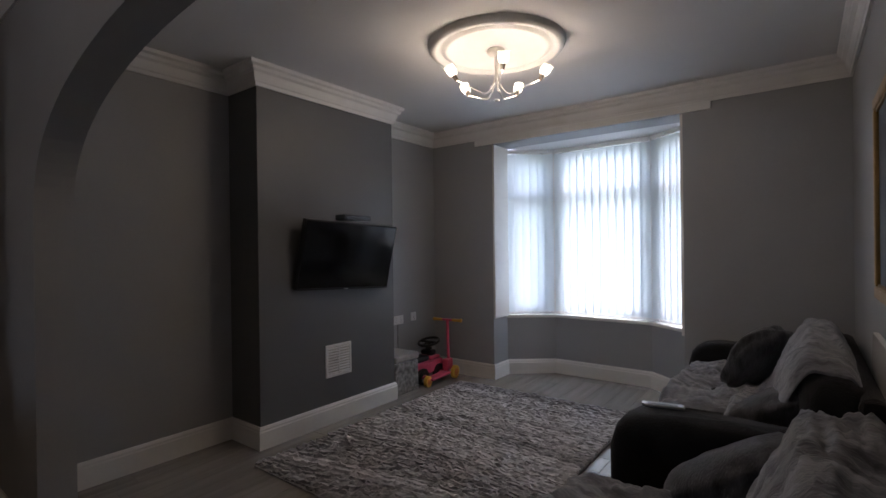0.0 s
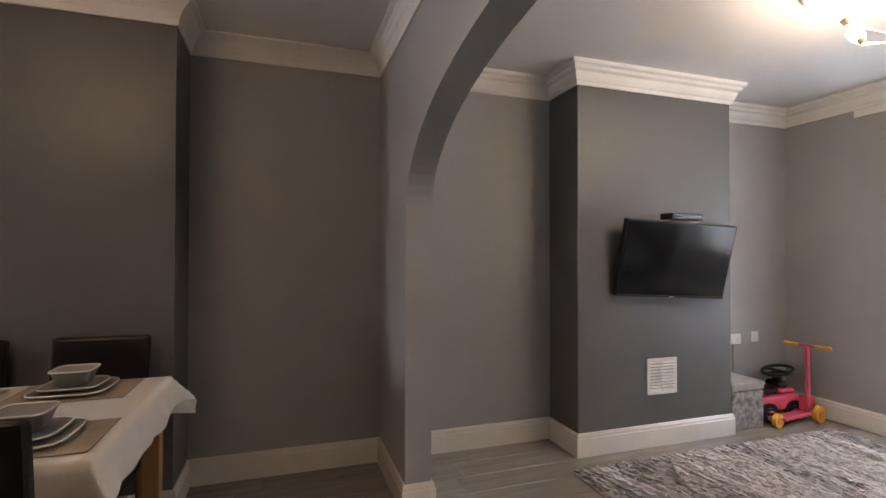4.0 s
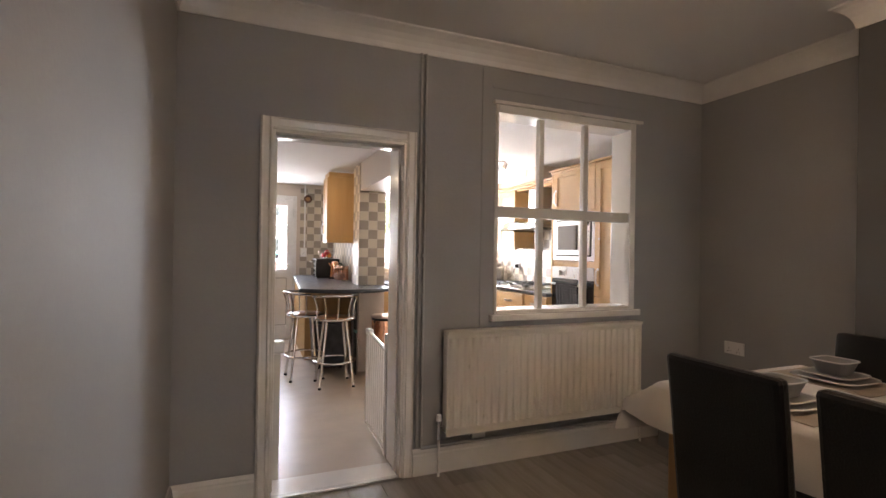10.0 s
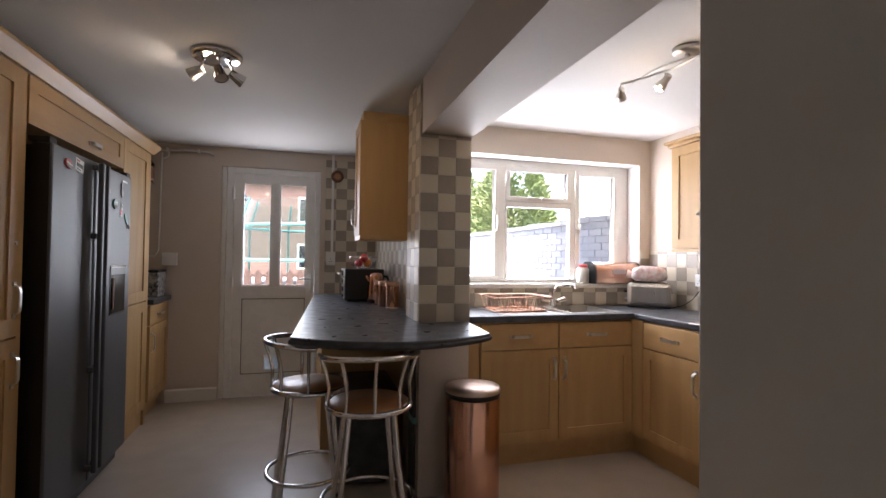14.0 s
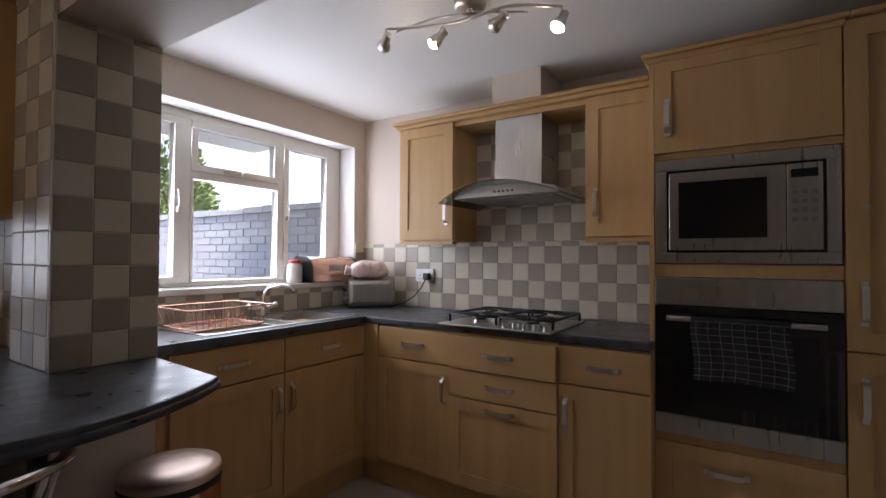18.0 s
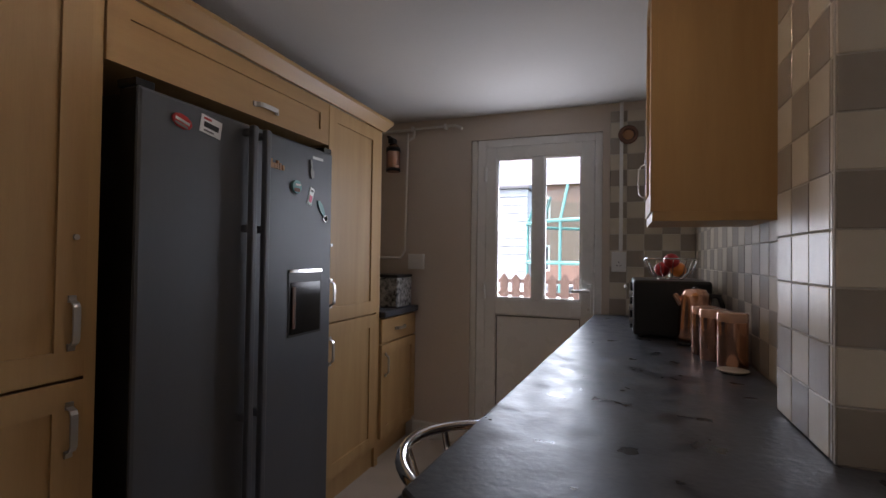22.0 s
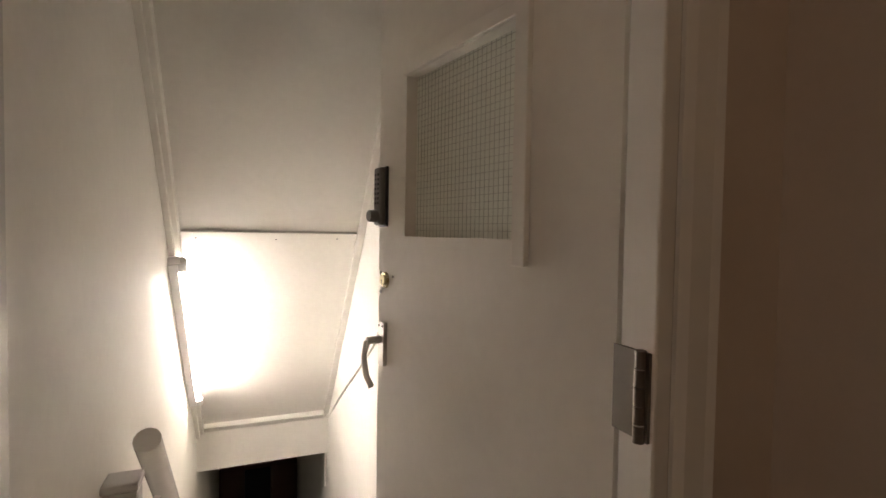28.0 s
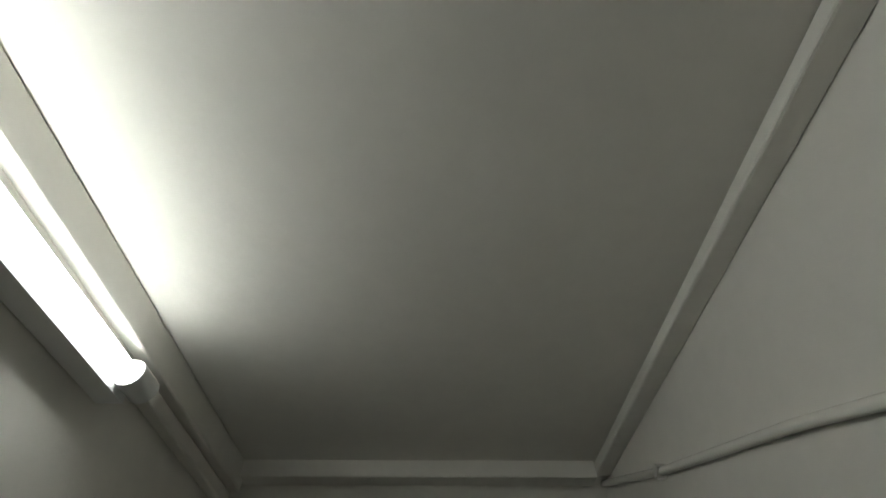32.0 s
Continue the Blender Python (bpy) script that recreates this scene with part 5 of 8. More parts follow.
part("carcass", B().box(1.167, 1.70, -5.955, -4.571, 0.12, 0.896), MAPLE, pc)

# sink, drainer and tap
sink = thing("sink", "stainless steel sink with one and a half bowls and a drainer", "sink")
part("rim", B().box(sx0 - 0.012, sx0 + 0.02, sy0 - 0.012, sy1 + 0.012, 0.9352, 0.939).box(sx1 - 0.02, sx1 + 0.012, sy0 - 0.012, sy1 + 0.012, 0.9352, 0.939).box(sx0 + 0.02, sx1 - 0.02, sy0 - 0.012, sy0 + 0.045, 0.9352, 0.939).box(sx0 + 0.02, sx1 - 0.02, sy1 - 0.03, sy1 + 0.012, 0.9352, 0.939).box(0.14, 0.165, sy0 + 0.045, sy1 - 0.03, 0.9352, 0.939).box(0.26, 0.285, sy0 + 0.045, sy1 - 0.03, 0.9352, 0.939), STEEL, sink)


def basin(x0, x1, y0, y1, z1, z0):
    b, i = B(), 0.03
    p = [(x0, y0, z1), (x1, y0, z1), (x1, y1, z1), (x0, y1, z1), (x0 + i, y0 + i, z0), (x1 - i, y0 + i, z0), (x1 - i, y1 - i, z0), (x0 + i, y1 - i, z0)]
    return b.add(p, [(0, 1, 5, 4), (1, 2, 6, 5), (2, 3, 7, 6), (3, 0, 4, 7), (4, 5, 6, 7)])


part("bowl", basin(sx0 + 0.02, 0.14, sy0 + 0.045, sy1 - 0.03, 0.938, 0.78), STEEL, sink)
part("half_bowl", basin(0.165, 0.26, sy0 + 0.045, sy1 - 0.03, 0.938, 0.83), STEEL, sink)
part("drainer", B().box(0.285, sx1 - 0.02, sy0 + 0.045, sy1 - 0.03, 0.926, 0.93), STEEL, sink)
for k in range(9):
    part("drainer_rib", B().rod((0.30, sy0 + 0.075 + 0.034 * k, 0.931), (sx1 - 0.03, sy0 + 0.075 + 0.034 * k, 0.931), 0.004, n=6), STEEL, sink)
for x, y, z in ((-0.04, -4.27, 0.782), (0.212, -4.27, 0.832)):
    part("waste", B().rod((x, y, z), (x, y, z + 0.004), 0.035, n=18), CHROME, sink)
tap = thing("tap", "chrome mixer tap behind the sink", "tap", (0.06, -4.475, 0.939))
part("base", B().rod((0, 0, 0), (0, 0, 0.05), 0.026, 0.02), CHROME, tap)
part("spout", B().tube([(0, 0, 0.05), (0, 0.0, 0.11), (-0.02, 0.03, 0.15), (-0.06, 0.09, 0.165), (-0.09, 0.14, 0.155), (-0.095, 0.15, 0.135)], 0.012, 10), CHROME, tap)
for s in (-1, 1):
    part("tap_head", B().rod((s * 0.03, 0, 0.035), (s * 0.075, 0, 0.05), 0.012, 0.014).ball((s * 0.085, 0, 0.053), 0.018), CHROME, tap)

# copper dish rack on the drainer
rack = thing("dish_rack", "copper wire dish rack on the drainer", "dish rack", (0.47, -4.27, 0.936))
for z, k in ((0.10, 1.0), (0.012, 0.86)):
    part("rim_wire", B().tube([(0.20 * k, 0.155 * k, z), (-0.20 * k, 0.155 * k, z), (-0.20 * k, -0.155 * k, z), (0.20 * k, -0.155 * k, z)], 0.004, 6, True), COPPER, rack)
for i in range(13):
    x = -0.18 + 0.03 * i
    part("wire", B().tube([(x, 0.155, 0.10), (x * 0.88, 0.133, 0.012), (x * 0.88, -0.133, 0.012), (x, -0.155, 0.10)], 0.002, 5), COPPER, rack)
for i in range(9):
    x = -0.10 + 0.022 * i
    part("divider", B().tube([(x, 0.10, 0.012), (x, 0.085, 0.06), (x, 0.055, 0.06), (x, 0.04, 0.012)], 0.002, 5), COPPER, rack)
for y in (-0.12, 0.11):
    part("foot", B().box(-0.16, 0.16, y, y + 0.01, 0, 0.012), COPPER, rack)

# hob
hob = thing("gas_hob", "stainless steel gas hob with black pan supports", "hob", (-0.46, -3.175, 0.935))
part("tray", B().box(-0.25, 0.25, -0.29, 0.29, 0.0, 0.010), STEEL, hob, edge=0.004)
for x, y, r_ in ((-0.12, -0.14, 0.05), (0.09, -0.14, 0.038), (-0.12, 0.14, 0.038), (0.09, 0.14, 0.045)):
    bn = part("burner", B().rod((x, y, 0.010), (x, y, 0.022), r_, r_ * 0.9, 20), STEEL, hob)
    part("burner_cap", B().rod((x, y, 0.022), (x, y, 0.032), r_ * 0.8, r_ * 0.74, 20), BLACK, bn)
for s in (-1, 1):
    g = B()
    y0, y1 = (s * 0.14 - 0.13), (s * 0.14 + 0.13)
    g.tube([(-0.22, y0, 0.048), (0.17, y0, 0.048), (0.17, y1, 0.048), (-0.22, y1, 0.048)], 0.006, 6, True)
    for x in (-0.12, 0.09):
        for a in range(4):
            c, d = math.cos(a * 1.5708), math.sin(a * 1.5708)
            g.rod((x + 0.10 * c, s * 0.14 + 0.13 * d, 0.048), (x + 0.025 * c, s * 0.14 + 0.025 * d, 0.05), 0.006, n=6)
    for x in (-0.22, 0.17):
        for y in (y0, y1):
            g.rod((x, y, 0.048), (x, y, 0.008), 0.006, n=6)
    part("pan_support", g, BLACK, hob, "black cast iron pan support")
for k in range(5):
    part("knob", B().rod((0.215, 0.06 + 0.05 * k, 0.010), (0.215, 0.06 + 0.05 * k, 0.034), 0.017, 0.015, 16), STEEL, hob, "steel control knob")

# oven tower and larder
tow = thing("oven_tower", "tall maple cabinet housing the microwave and oven", "cabinet")
m = west(-0.345, -1.895)
W = 0.595
part("side_panel", B().box(W, W + 0.018, -0.515, 0.02, 0, 2.08, m), MAPLE, tow)
part("carcass", B().box(0, W, -0.515, -0.36, 0.14, 2.08, m).box(0, W, -0.36, 0.004, 1.665, 1.69, m).box(0, W, -0.36, 0.004, 1.195, 1.245, m).box(0, W, -0.36, 0.004, 0.545, 0.575, m).box(0, W, -0.36, -0.001, 0.14, 0.16, m), MAPLE, tow)
part("plinth", B().box(0, W, -0.05, -0.04, 0, 0.14, m), MAPLEH, tow)
shaker(tow, m, 0, W, 1.69, 2.08, "flap_door", (W - 0.05, 1.83, True))
shaker(tow, m, 0, W, 0.16, 0.545, "drawer", (W / 2 + 0.05, 0.46, False))
part("cornice", B().box(-0.02, W + 0.045, -0.52, 0.045, 2.083, 2.10, m).box(-0.01, W + 0.03, -0.52, 0.03, 2.06, 2.083, m), MAPLEH, tow, edge=0.006)
lar = thing("larder_cabinet", "tall maple larder cabinet beside the oven", "cabinet")
part("carcass", B().box(-0.37, -0.001, -0.515, -0.001, 0.14, 2.08, m), MAPLE, lar)
part("plinth", B().box(-0.37, -0.001, -0.05, -0.04, 0, 0.14, m), MAPLEH, lar)
shaker(lar, m, -0.37, -0.002, 0.96, 2.08, "upper_door", (-0.05, 1.12, True))
shaker(lar, m, -0.37, -0.002, 0.155, 0.956, "lower_door", (-0.05, 0.80, True))
part("cornice", B().box(-0.37, -0.021, -0.52, 0.045, 2.083, 2.10, m), MAPLEH, lar, edge=0.006)
part("lock_plug", B().rod(m @ Vector((-0.06, 0.02, 1.44)), m @ Vector((-0.06, 0.026, 1.44)), 0.008), STEEL, lar)
mw = thing("microwave", "built-in stainless steel microwave with a dark window", "microwave")
part("frame", B().box(0.004, W - 0.004, 0.0, 0.016, 1.25, 1.29, m).box(0.004, W - 0.004, 0.0, 0.016, 1.615, 1.66, m).box(0.004, 0.045, 0.0, 0.016, 1.29, 1.615, m).box(W - 0.045, W - 0.004, 0.0, 0.016, 1.29, 1.615, m), STEEL, mw, edge=0.003)
part("body", B().box(0.01, W - 0.01, -0.35, -0.001, 1.255, 1.655, m), BLACK, mw)
part("black_surround", B().box(0.045, W - 0.045, 0.0, 0.010, 1.29, 1.615, m), BGLASS, mw)
d = part("door", B().box(0.16, W - 0.055, 0.0102, 0.024, 1.30, 1.605, m), STEEL, mw, edge=0.003)
part("window", B().box(0.215, W - 0.09, 0.0241, 0.026, 1.345, 1.565, m), BGLASS, d, "dark glass door window")
c = part("control_panel", B().box(0.055, 0.157, 0.0102, 0.024, 1.30, 1.605, m), STEEL, mw, edge=0.003)
part("display", B().box(0.068, 0.145, 0.0241, 0.0255, 1.555, 1.585, m), BGLASS, c)
for i in range(4):
    for j in range(3):
        part("button", B().box(0.07 + 0.027 * j, 0.088 + 0.027 * j, 0.0241, 0.026, 1.40 + 0.032 * i, 1.415 + 0.032 * i, m), WARMGREY, c)
part("door_button", B().box(0.068, 0.145, 0.0241, 0.027, 1.315, 1.36, m), STEEL, c, edge=0.002)
ov = thing("oven", "built-in steel oven with a black glass door", "oven")
part("body", B().box(0.01, W - 0.01, -0.35, -0.001, 0.578, 1.19, m), BLACK, ov)
cp = part("control_panel", B().box(0.003, W - 0.003, 0.0, 0.02, 1.085, 1.192, m), STEEL, ov, edge=0.002)
for x in (0.17, 0.46):
    part("knob", B().rod(m @ Vector((x, 0.02, 1.135)), m @ Vector((x, 0.052, 1.135)), 0.024, 0.021, 20), STEEL, cp)
dr = part("glass_door", B().box(0.003, W - 0.003, 0.0, 0.022, 0.655, 1.08, m), BGLASS, ov, "black glass oven door", 0.003)
part("inner_window", B().box(0.07, W - 0.07, 0.0221, 0.0226, 0.71, 0.99, m), SCREEN, dr)
part("rail_handle", B().rod(m @ Vector((0.05, 0.055, 1.035)), m @ Vector((W - 0.05, 0.055, 1.035)), 0.010).rod(m @ Vector((0.09, 0.022, 1.035)), m @ Vector((0.09, 0.055, 1.035)), 0.007).rod(m @ Vector((W - 0.09, 0.022, 1.035)), m @ Vector((W - 0.09, 0.055, 1.035)), 0.007), STEEL, dr, "steel rail handle")
part("bottom_trim", B().box(0.003, W - 0.003, 0.0, 0.02, 0.578, 0.652, m), STEEL, ov, edge=0.002)
tw = thing("tea_towel", "black and white checked tea towel over the oven handle", "towel")


def towel(u, v):
    x = 0.145 + 0.31 * u
    s = v * 0.27
    z = 1.047 - max(0, s - 0.03) if s > 0.03 else 1.047
    y = 0.055 + 0.014 * math.cos(min(1, s / 0.03) * 1.57 - 1.57) + 0.006 * math.sin(u * 14 + v * 3) * v + 0.004
    return m @ Vector((x + 0.006 * math.sin(v * 6), y, z + 0.01 * math.sin(u * 3) * v))


part("cloth", B().sheet(towel, 20, 20), CHECK, tw)
for k in range(8):
    part("stripe", B().tube([Vector(towel((k + 0.5) / 8, j / 12)) + Vector((0.001, 0, 0)) for j in range(2, 13)], 0.0011, 4), WARMGREY, tw)
for k in range(9):
    part("stripe", B().tube([Vector(towel(i / 12, 0.17 + k * 0.095)) + Vector((0.001, 0, 0)) for i in range(13)], 0.0011, 4), WARMGREY, tw)

# wall cabinets and hood on the hob wall
for y0, w, lab, hx in ((-3.608, 0.39, "maple wall cabinet in the window corner", 0.045), (-2.512, 0.332, "narrow maple wall cabinet beside the oven tower", 0.28)):
    t = thing("wall_cabinet", lab, "cabinet", group="kitchen wall cabinets")
    mm = west(-0.59, y0)
    part("carcass", B().box(0, w, -0.262, -0.001, 1.365, 2.055, mm), MAPLE, t)
    shaker(t, mm, 0, w, 1.37, 2.055, "door", (hx, 1.53, True))
    part("light_pelmet", B().box(0, w, -0.02, 0.02, 1.345, 1.364, mm), MAPLEH, t)
hs = thing("hood_surround", "maple board and shelf spanning the cooker hood", "surround")
part("top_board", B().box(XL + 0.012, -0.59, -3.606, -2.846, 2.03, 2.055), MAPLE, hs)
part("cornice", B().box(XL + 0.002, -0.53, -4.03, -2.545, 2.078, 2.098).box(XL + 0.002, -0.55, -4.015, -2.545, 2.056, 2.078), MAPLEH, hs, "moulded maple cornice", 0.005)
part("duct_box", B().box(XL + 0.002, -0.56, -3.35, -3.07, 2.10, ZK - 0.001), CREAM, hs, "boxed-in duct")
hood = thing("cooker_hood", "stainless steel chimney hood with a curved glass canopy", "cooker hood", (-0.62, -3.212, 1.58))
part("chimney", B().box(-0.22, 0.025, -0.135, 0.135, 0.06, 0.448), STEEL, hood, edge=0.003)
part("body", B().prism([(-0.30, 0.0), (0.30, 0.0), (0.27, 0.035), (0.135, 0.062), (-0.135, 0.062), (-0.27, 0.035)], 0, 0.42, Matrix(((0, 0, 1, -0.22), (1, 0, 0, 0), (0, 1, 0, 0), (0, 0, 0, 1)))), STEEL, hood, edge=0.004)


def canopy(u, v):
    x = -0.20 + (0.46 + 0.07 * math.sin(math.pi * v)) * u
    return (x, -0.355 + 0.71 * v, 0.066 - 0.085 * (2 * v - 1) ** 2)


part("glass_canopy", B().sheet(canopy, 6, 20, 0.006), HOODGLASS, hood, "curved smoked glass canopy")
for k in range(5):
    part("button", B().rod((0.201, -0.05 + 0.025 * k, 0.025), (0.205, -0.05 + 0.025 * k, 0.025), 0.006, n=10), BLACK, hood)
part("filter", B().box(-0.18, 0.17, -0.25, 0.25, -0.006, 0.001), WARMGREY, hood)

# east side: tall cabinets round the fridge
XT = 3.0
te = thing("tall_cabinet", "tall maple cabinet with two doors beside the fridge", "cabinet")
m = east(XT, -3.765)
part("carcass", B().box(0.030, 0.505, -(XE - XT) + 0.002, -0.021, 0.0, 2.05, m), MAPLE, te)
part("filler", B().box(0.030, 0.062, -0.0205, 0.014, 0.0, 2.05, m), MAPLE, te)
shaker(te, m, 0.064, 0.505, 0.935, 2.05, "upper_door", (0.102, 1.087, True), 0.075)
shaker(te, m, 0.064, 0.505, 0.12, 0.93, "lower_door", (0.102, 0.80, True), 0.075)
part("plinth", B().box(0.064, 0.505, -0.03, -0.0215, 0, 0.12, m), MAPLEH, te)
part("end_panel", B().box(0.506, 0.524, -(XE - XT) + 0.002, 0.022, 0, 2.05, m), MAPLE, te)
part("lock_plug", B().rod(m @ Vector((0.095, 0.02, 1.32)), m @ Vector((0.095, 0.026, 1.32)), 0.008), STEEL, te)
br = thing("bridge_cabinet", "maple flap cabinet bridging over the fridge", "cabinet")
m = east(XT, -4.858)
part("carcass", B().box(0.001, 1.121, -0.5, -0.001, 1.84, 2.05, m), MAPLE, br)
shaker(br, m, 0, 1.121, 1.835, 2.05, "flap_door", (0.46, 1.888, False), 0.07, MAPLEH)
t2 = thing("tall_cabinet", "tall maple cabinet with two doors beyond the fridge", "cabinet")
m = east(XT, -5.44)
part("carcass", B().box(0.001, 0.580, -(XE - XT) + 0.002, -0.001, 0.0, 2.05, m), MAPLE, t2)
shaker(t2, m, 0.045, 0.580, 0.935, 2.05, "upper_door", (0.545, 1.085, True), 0.075)
shaker(t2, m, 0.045, 0.580, 0.12, 0.93, "lower_door", (0.545, 0.79, True), 0.075)
part("lock_plug", B().rod(m @ Vector((0.545, 0.02, 1.333)), m @ Vector((0.545, 0.026, 1.333)), 0.008), STEEL, t2)
part("filler", B().box(0.001, 0.043, 0, 0.016, 0.0, 2.05, m), MAPLE, t2)
solo("tall_cabinet_cornice", B().strip([(0, 0), (-0.012, 0.0), (-0.05, 0.05), (-0.05, 0.068), (0, 0.068)], [(XE - 0.01, -3.241, 2.052), (XT - 0.02, -3.241, 2.052), (XT - 0.02, -5.44, 2.052), (XE - 0.3, -5.44, 2.052)][::-1]), MAPLEH, "moulded maple cornice along the tall cabinets", "cornice")
FX, FY0, FY1 = 2.915, -4.80, -3.79
fr = thing("fridge_freezer", "graphite side-by-side fridge freezer with magnets", "fridge")
part("body", B().box(FX + 0.075, 3.70, FY0 + 0.01, FY1 - 0.01, 0.04, 1.76), BLACK, fr, "black cabinet sides", 0.006)
part("plinth_grille", B().box(FX + 0.05, FX + 0.08, FY0 + 0.01, FY1 - 0.01, 0.0, 0.075), BLACK, fr)
for y0, y1, nm, s in ((-4.245, FY1, "freezer_door", 1), (FY0, -4.253, "fridge_door", -1)):
    d = part(nm, B().box(FX, FX + 0.07, y0, y1, 0.08, 1.775), FRIDGE, fr, edge=0.012)
    part("door_edge", B().box(FX + 0.008, FX + 0.0745, (y1 - 0.001 if s > 0 else y0 - 0.0015), (y1 + 0.0015 if s > 0 else y0 + 0.001), 0.09, 1.765), BLACK, d, "black door edge")
    hy = -4.249 + s * 0.035
    part("handle", B().box(FX - 0.055, FX - 0.03, hy - 0.014, hy + 0.014, 0.14, 1.76).box(FX - 0.032, FX + 0.001, hy - 0.012, hy + 0.012, 0.66, 0.69).box(FX - 0.032, FX + 0.001, hy - 0.012, hy + 0.012, 1.36, 1.39).box(FX - 0.032, FX + 0.001, hy - 0.012, hy + 0.012, 1.72, 1.75).box(FX - 0.032, FX + 0.001, hy - 0.012, hy + 0.012, 0.15, 0.18), FRIDGE, d, "long graphite bar handle", 0.006)
    part("hinge_cap", B().box(FX + 0.01, FX + 0.09, (y1 if s > 0 else y0) - (0.06 if s > 0 else 0), (y1 if s > 0 else y0) + (0 if s > 0 else 0.06), 1.775, 1.797), BLACK, d)
dp = part("dispenser", B().box(FX - 0.004, FX - 0.0005, -4.715, -4.48, 0.925, 1.21), BLACK, fr, "black water dispenser")
part("recess", B().box(FX - 0.0055, FX - 0.0041, -4.705, -4.49, 0.935, 1.16), SCREEN, dp)
part("light_bar", B().box(FX - 0.008, FX - 0.004, -4.715, -4.48, 1.203, 1.217), CHROME, dp, "bright trim bar")
# solid brown strip stands in for a warm reflection inside the dispenser
part("reflection_strip", B().box(FX - 0.012, FX - 0.0056, -4.52, -4.50, 0.96, 1.14), DOORB, dp, "brown strip coloured as a reflection at the recess side", 0.003)


def magnet(y, z, outline, mt, lab, tilt=0.0, prints=(), thick=0.007):
    """A flat magnet on the fridge door; outline and prints in its own plane, x towards -y."""
    t = thing("fridge_magnet", lab, "magnet", (FX, y, z), group="fridge magnets")
    m = Matrix(((0, 0, -1, 0), (-1, 0, 0, 0), (0, 1, 0, 0), (0, 0, 0, 1))) @ Matrix.Rotation(radians(tilt), 4, "Z")
    part("body", B().prism(outline, 0.0005, thick, m), mt, t, edge=0.0015)
    for name, x0, x1, y0, y1, pm in prints:
        part(name, B().box(x0, x1, y0, y1, thick + 0.0002, thick + 0.0016, m), pm, t)
    return t


def oblong(w, h):
    return [(-w / 2, -h / 2), (w / 2, -h / 2), (w / 2, h / 2), (-w / 2, h / 2)]


def oval(w, h, n=20):
    return [(w / 2 * math.cos(6.28319 * k / n), h / 2 * math.sin(6.28319 * k / n)) for k in range(n)]


magnet(-3.937, 1.703, oval(0.078, 0.046, 10), RED, "red and white souvenir magnet on the fridge", -14, (("print_bar", -0.028, 0.026, -0.004, 0.005, PLAST), ("print_bar", -0.026, 0.022, -0.017, -0.009, WARMGREY)))
magnet(-4.055, 1.716, oblong(0.090, 0.062), PLAST, "white printed card magnet on the fridge", -8, (("print_bar", -0.031, 0.031, -0.010, 0.008, BLACK), ("print_bar", -0.034, -0.004, 0.016, 0.023, RED), ("print_bar", -0.030, 0.012, -0.024, -0.018, WARMGREY)), 0.003)
gl = magnet(-4.385, 1.642, oblong(0.092, 0.014), COPPERP, "small gilt lettering magnet on the fridge", -2, (), 0.005)
for k, (gw, gh) in enumerate(((0.016, 0.036), (0.013, 0.022), (0.013, 0.022), (0.010, 0.034), (0.009, 0.026), (0.013, 0.020))):
    part("gilt_letter", B().box(-0.009, -0.001, 0.043 - 0.0155 * k - gw, 0.043 - 0.0155 * k, -0.011, gh - 0.011), SEATO, gl)
magnet(-4.517, 1.575, oval(0.062, 0.058), TEAL, "round green and brown magnet on the fridge", 0, (("print_bar", -0.02, 0.018, -0.021, -0.006, DOORB), ("print_bar", -0.012, 0.020, 0.006, 0.014, RIM)), 0.010)
magnet(-4.625, 1.547, oblong(0.034, 0.082), PLAST, "pink and white tag magnet on the fridge", -18, (("print_bar", -0.010, 0.010, -0.028, 0.004, PINK), ("tag_slot", -0.008, 0.008, 0.022, 0.030, BLACK)), 0.003)
op = magnet(-4.705, 1.500, oval(0.032, 0.085), TEAL, "silver bottle-opener magnet with green grip", 38, (), 0.006)
part("opener_ring", B().tube([(-0.004, -0.034 + 0.015 * math.cos(6.28319 * k / 14), -0.046 + 0.015 * math.sin(6.28319 * k / 14)) for k in range(14)], 0.0035, 6, True), CHROME, op, "bright steel ring")
magnet(-4.625, 1.672, [(-0.006, -0.045), (0.012, -0.040), (0.016, -0.015), (0.004, 0.005), (0.008, 0.030), (0.0, 0.045), (-0.012, 0.038), (-0.006, 0.008), (-0.014, -0.02)], WARMGREY, "slim grey figure-shaped magnet on the fridge", 6)
part("badge", B().box(FX - 0.003, FX - 0.0004, -4.715, -4.635, 1.722, 1.734), STEEL, fr, "bright silver badge strip")
# end base cabinet with worktop
m = east(2.985, -5.955)
bu = thing("base_cabinet", "narrow maple base cabinet in the back corner", "cabinet", group="kitchen base cabinets")
part("carcass", B().box(0.001, 0.513, -(XE - 2.985) + 0.002, -0.001, 0.12, 0.895, m), MAPLE, bu)
slab(bu, m, 0.0, 0.513, 0.735, 0.888)
shaker(bu, m, 0.0, 0.513, 0.15, 0.73, "door", (0.462, 0.60, True))
part("plinth", B().box(0, 0.513, -0.06, -0.045, 0, 0.12, m), MAPLEH, bu)
solo("corner_worktop", B().box(2.945, XE - 0.002, -5.958, -5.443, 0.897, 0.935), SLATE, "short black slate-effect worktop in the back corner", "worktop", edge=0.006)
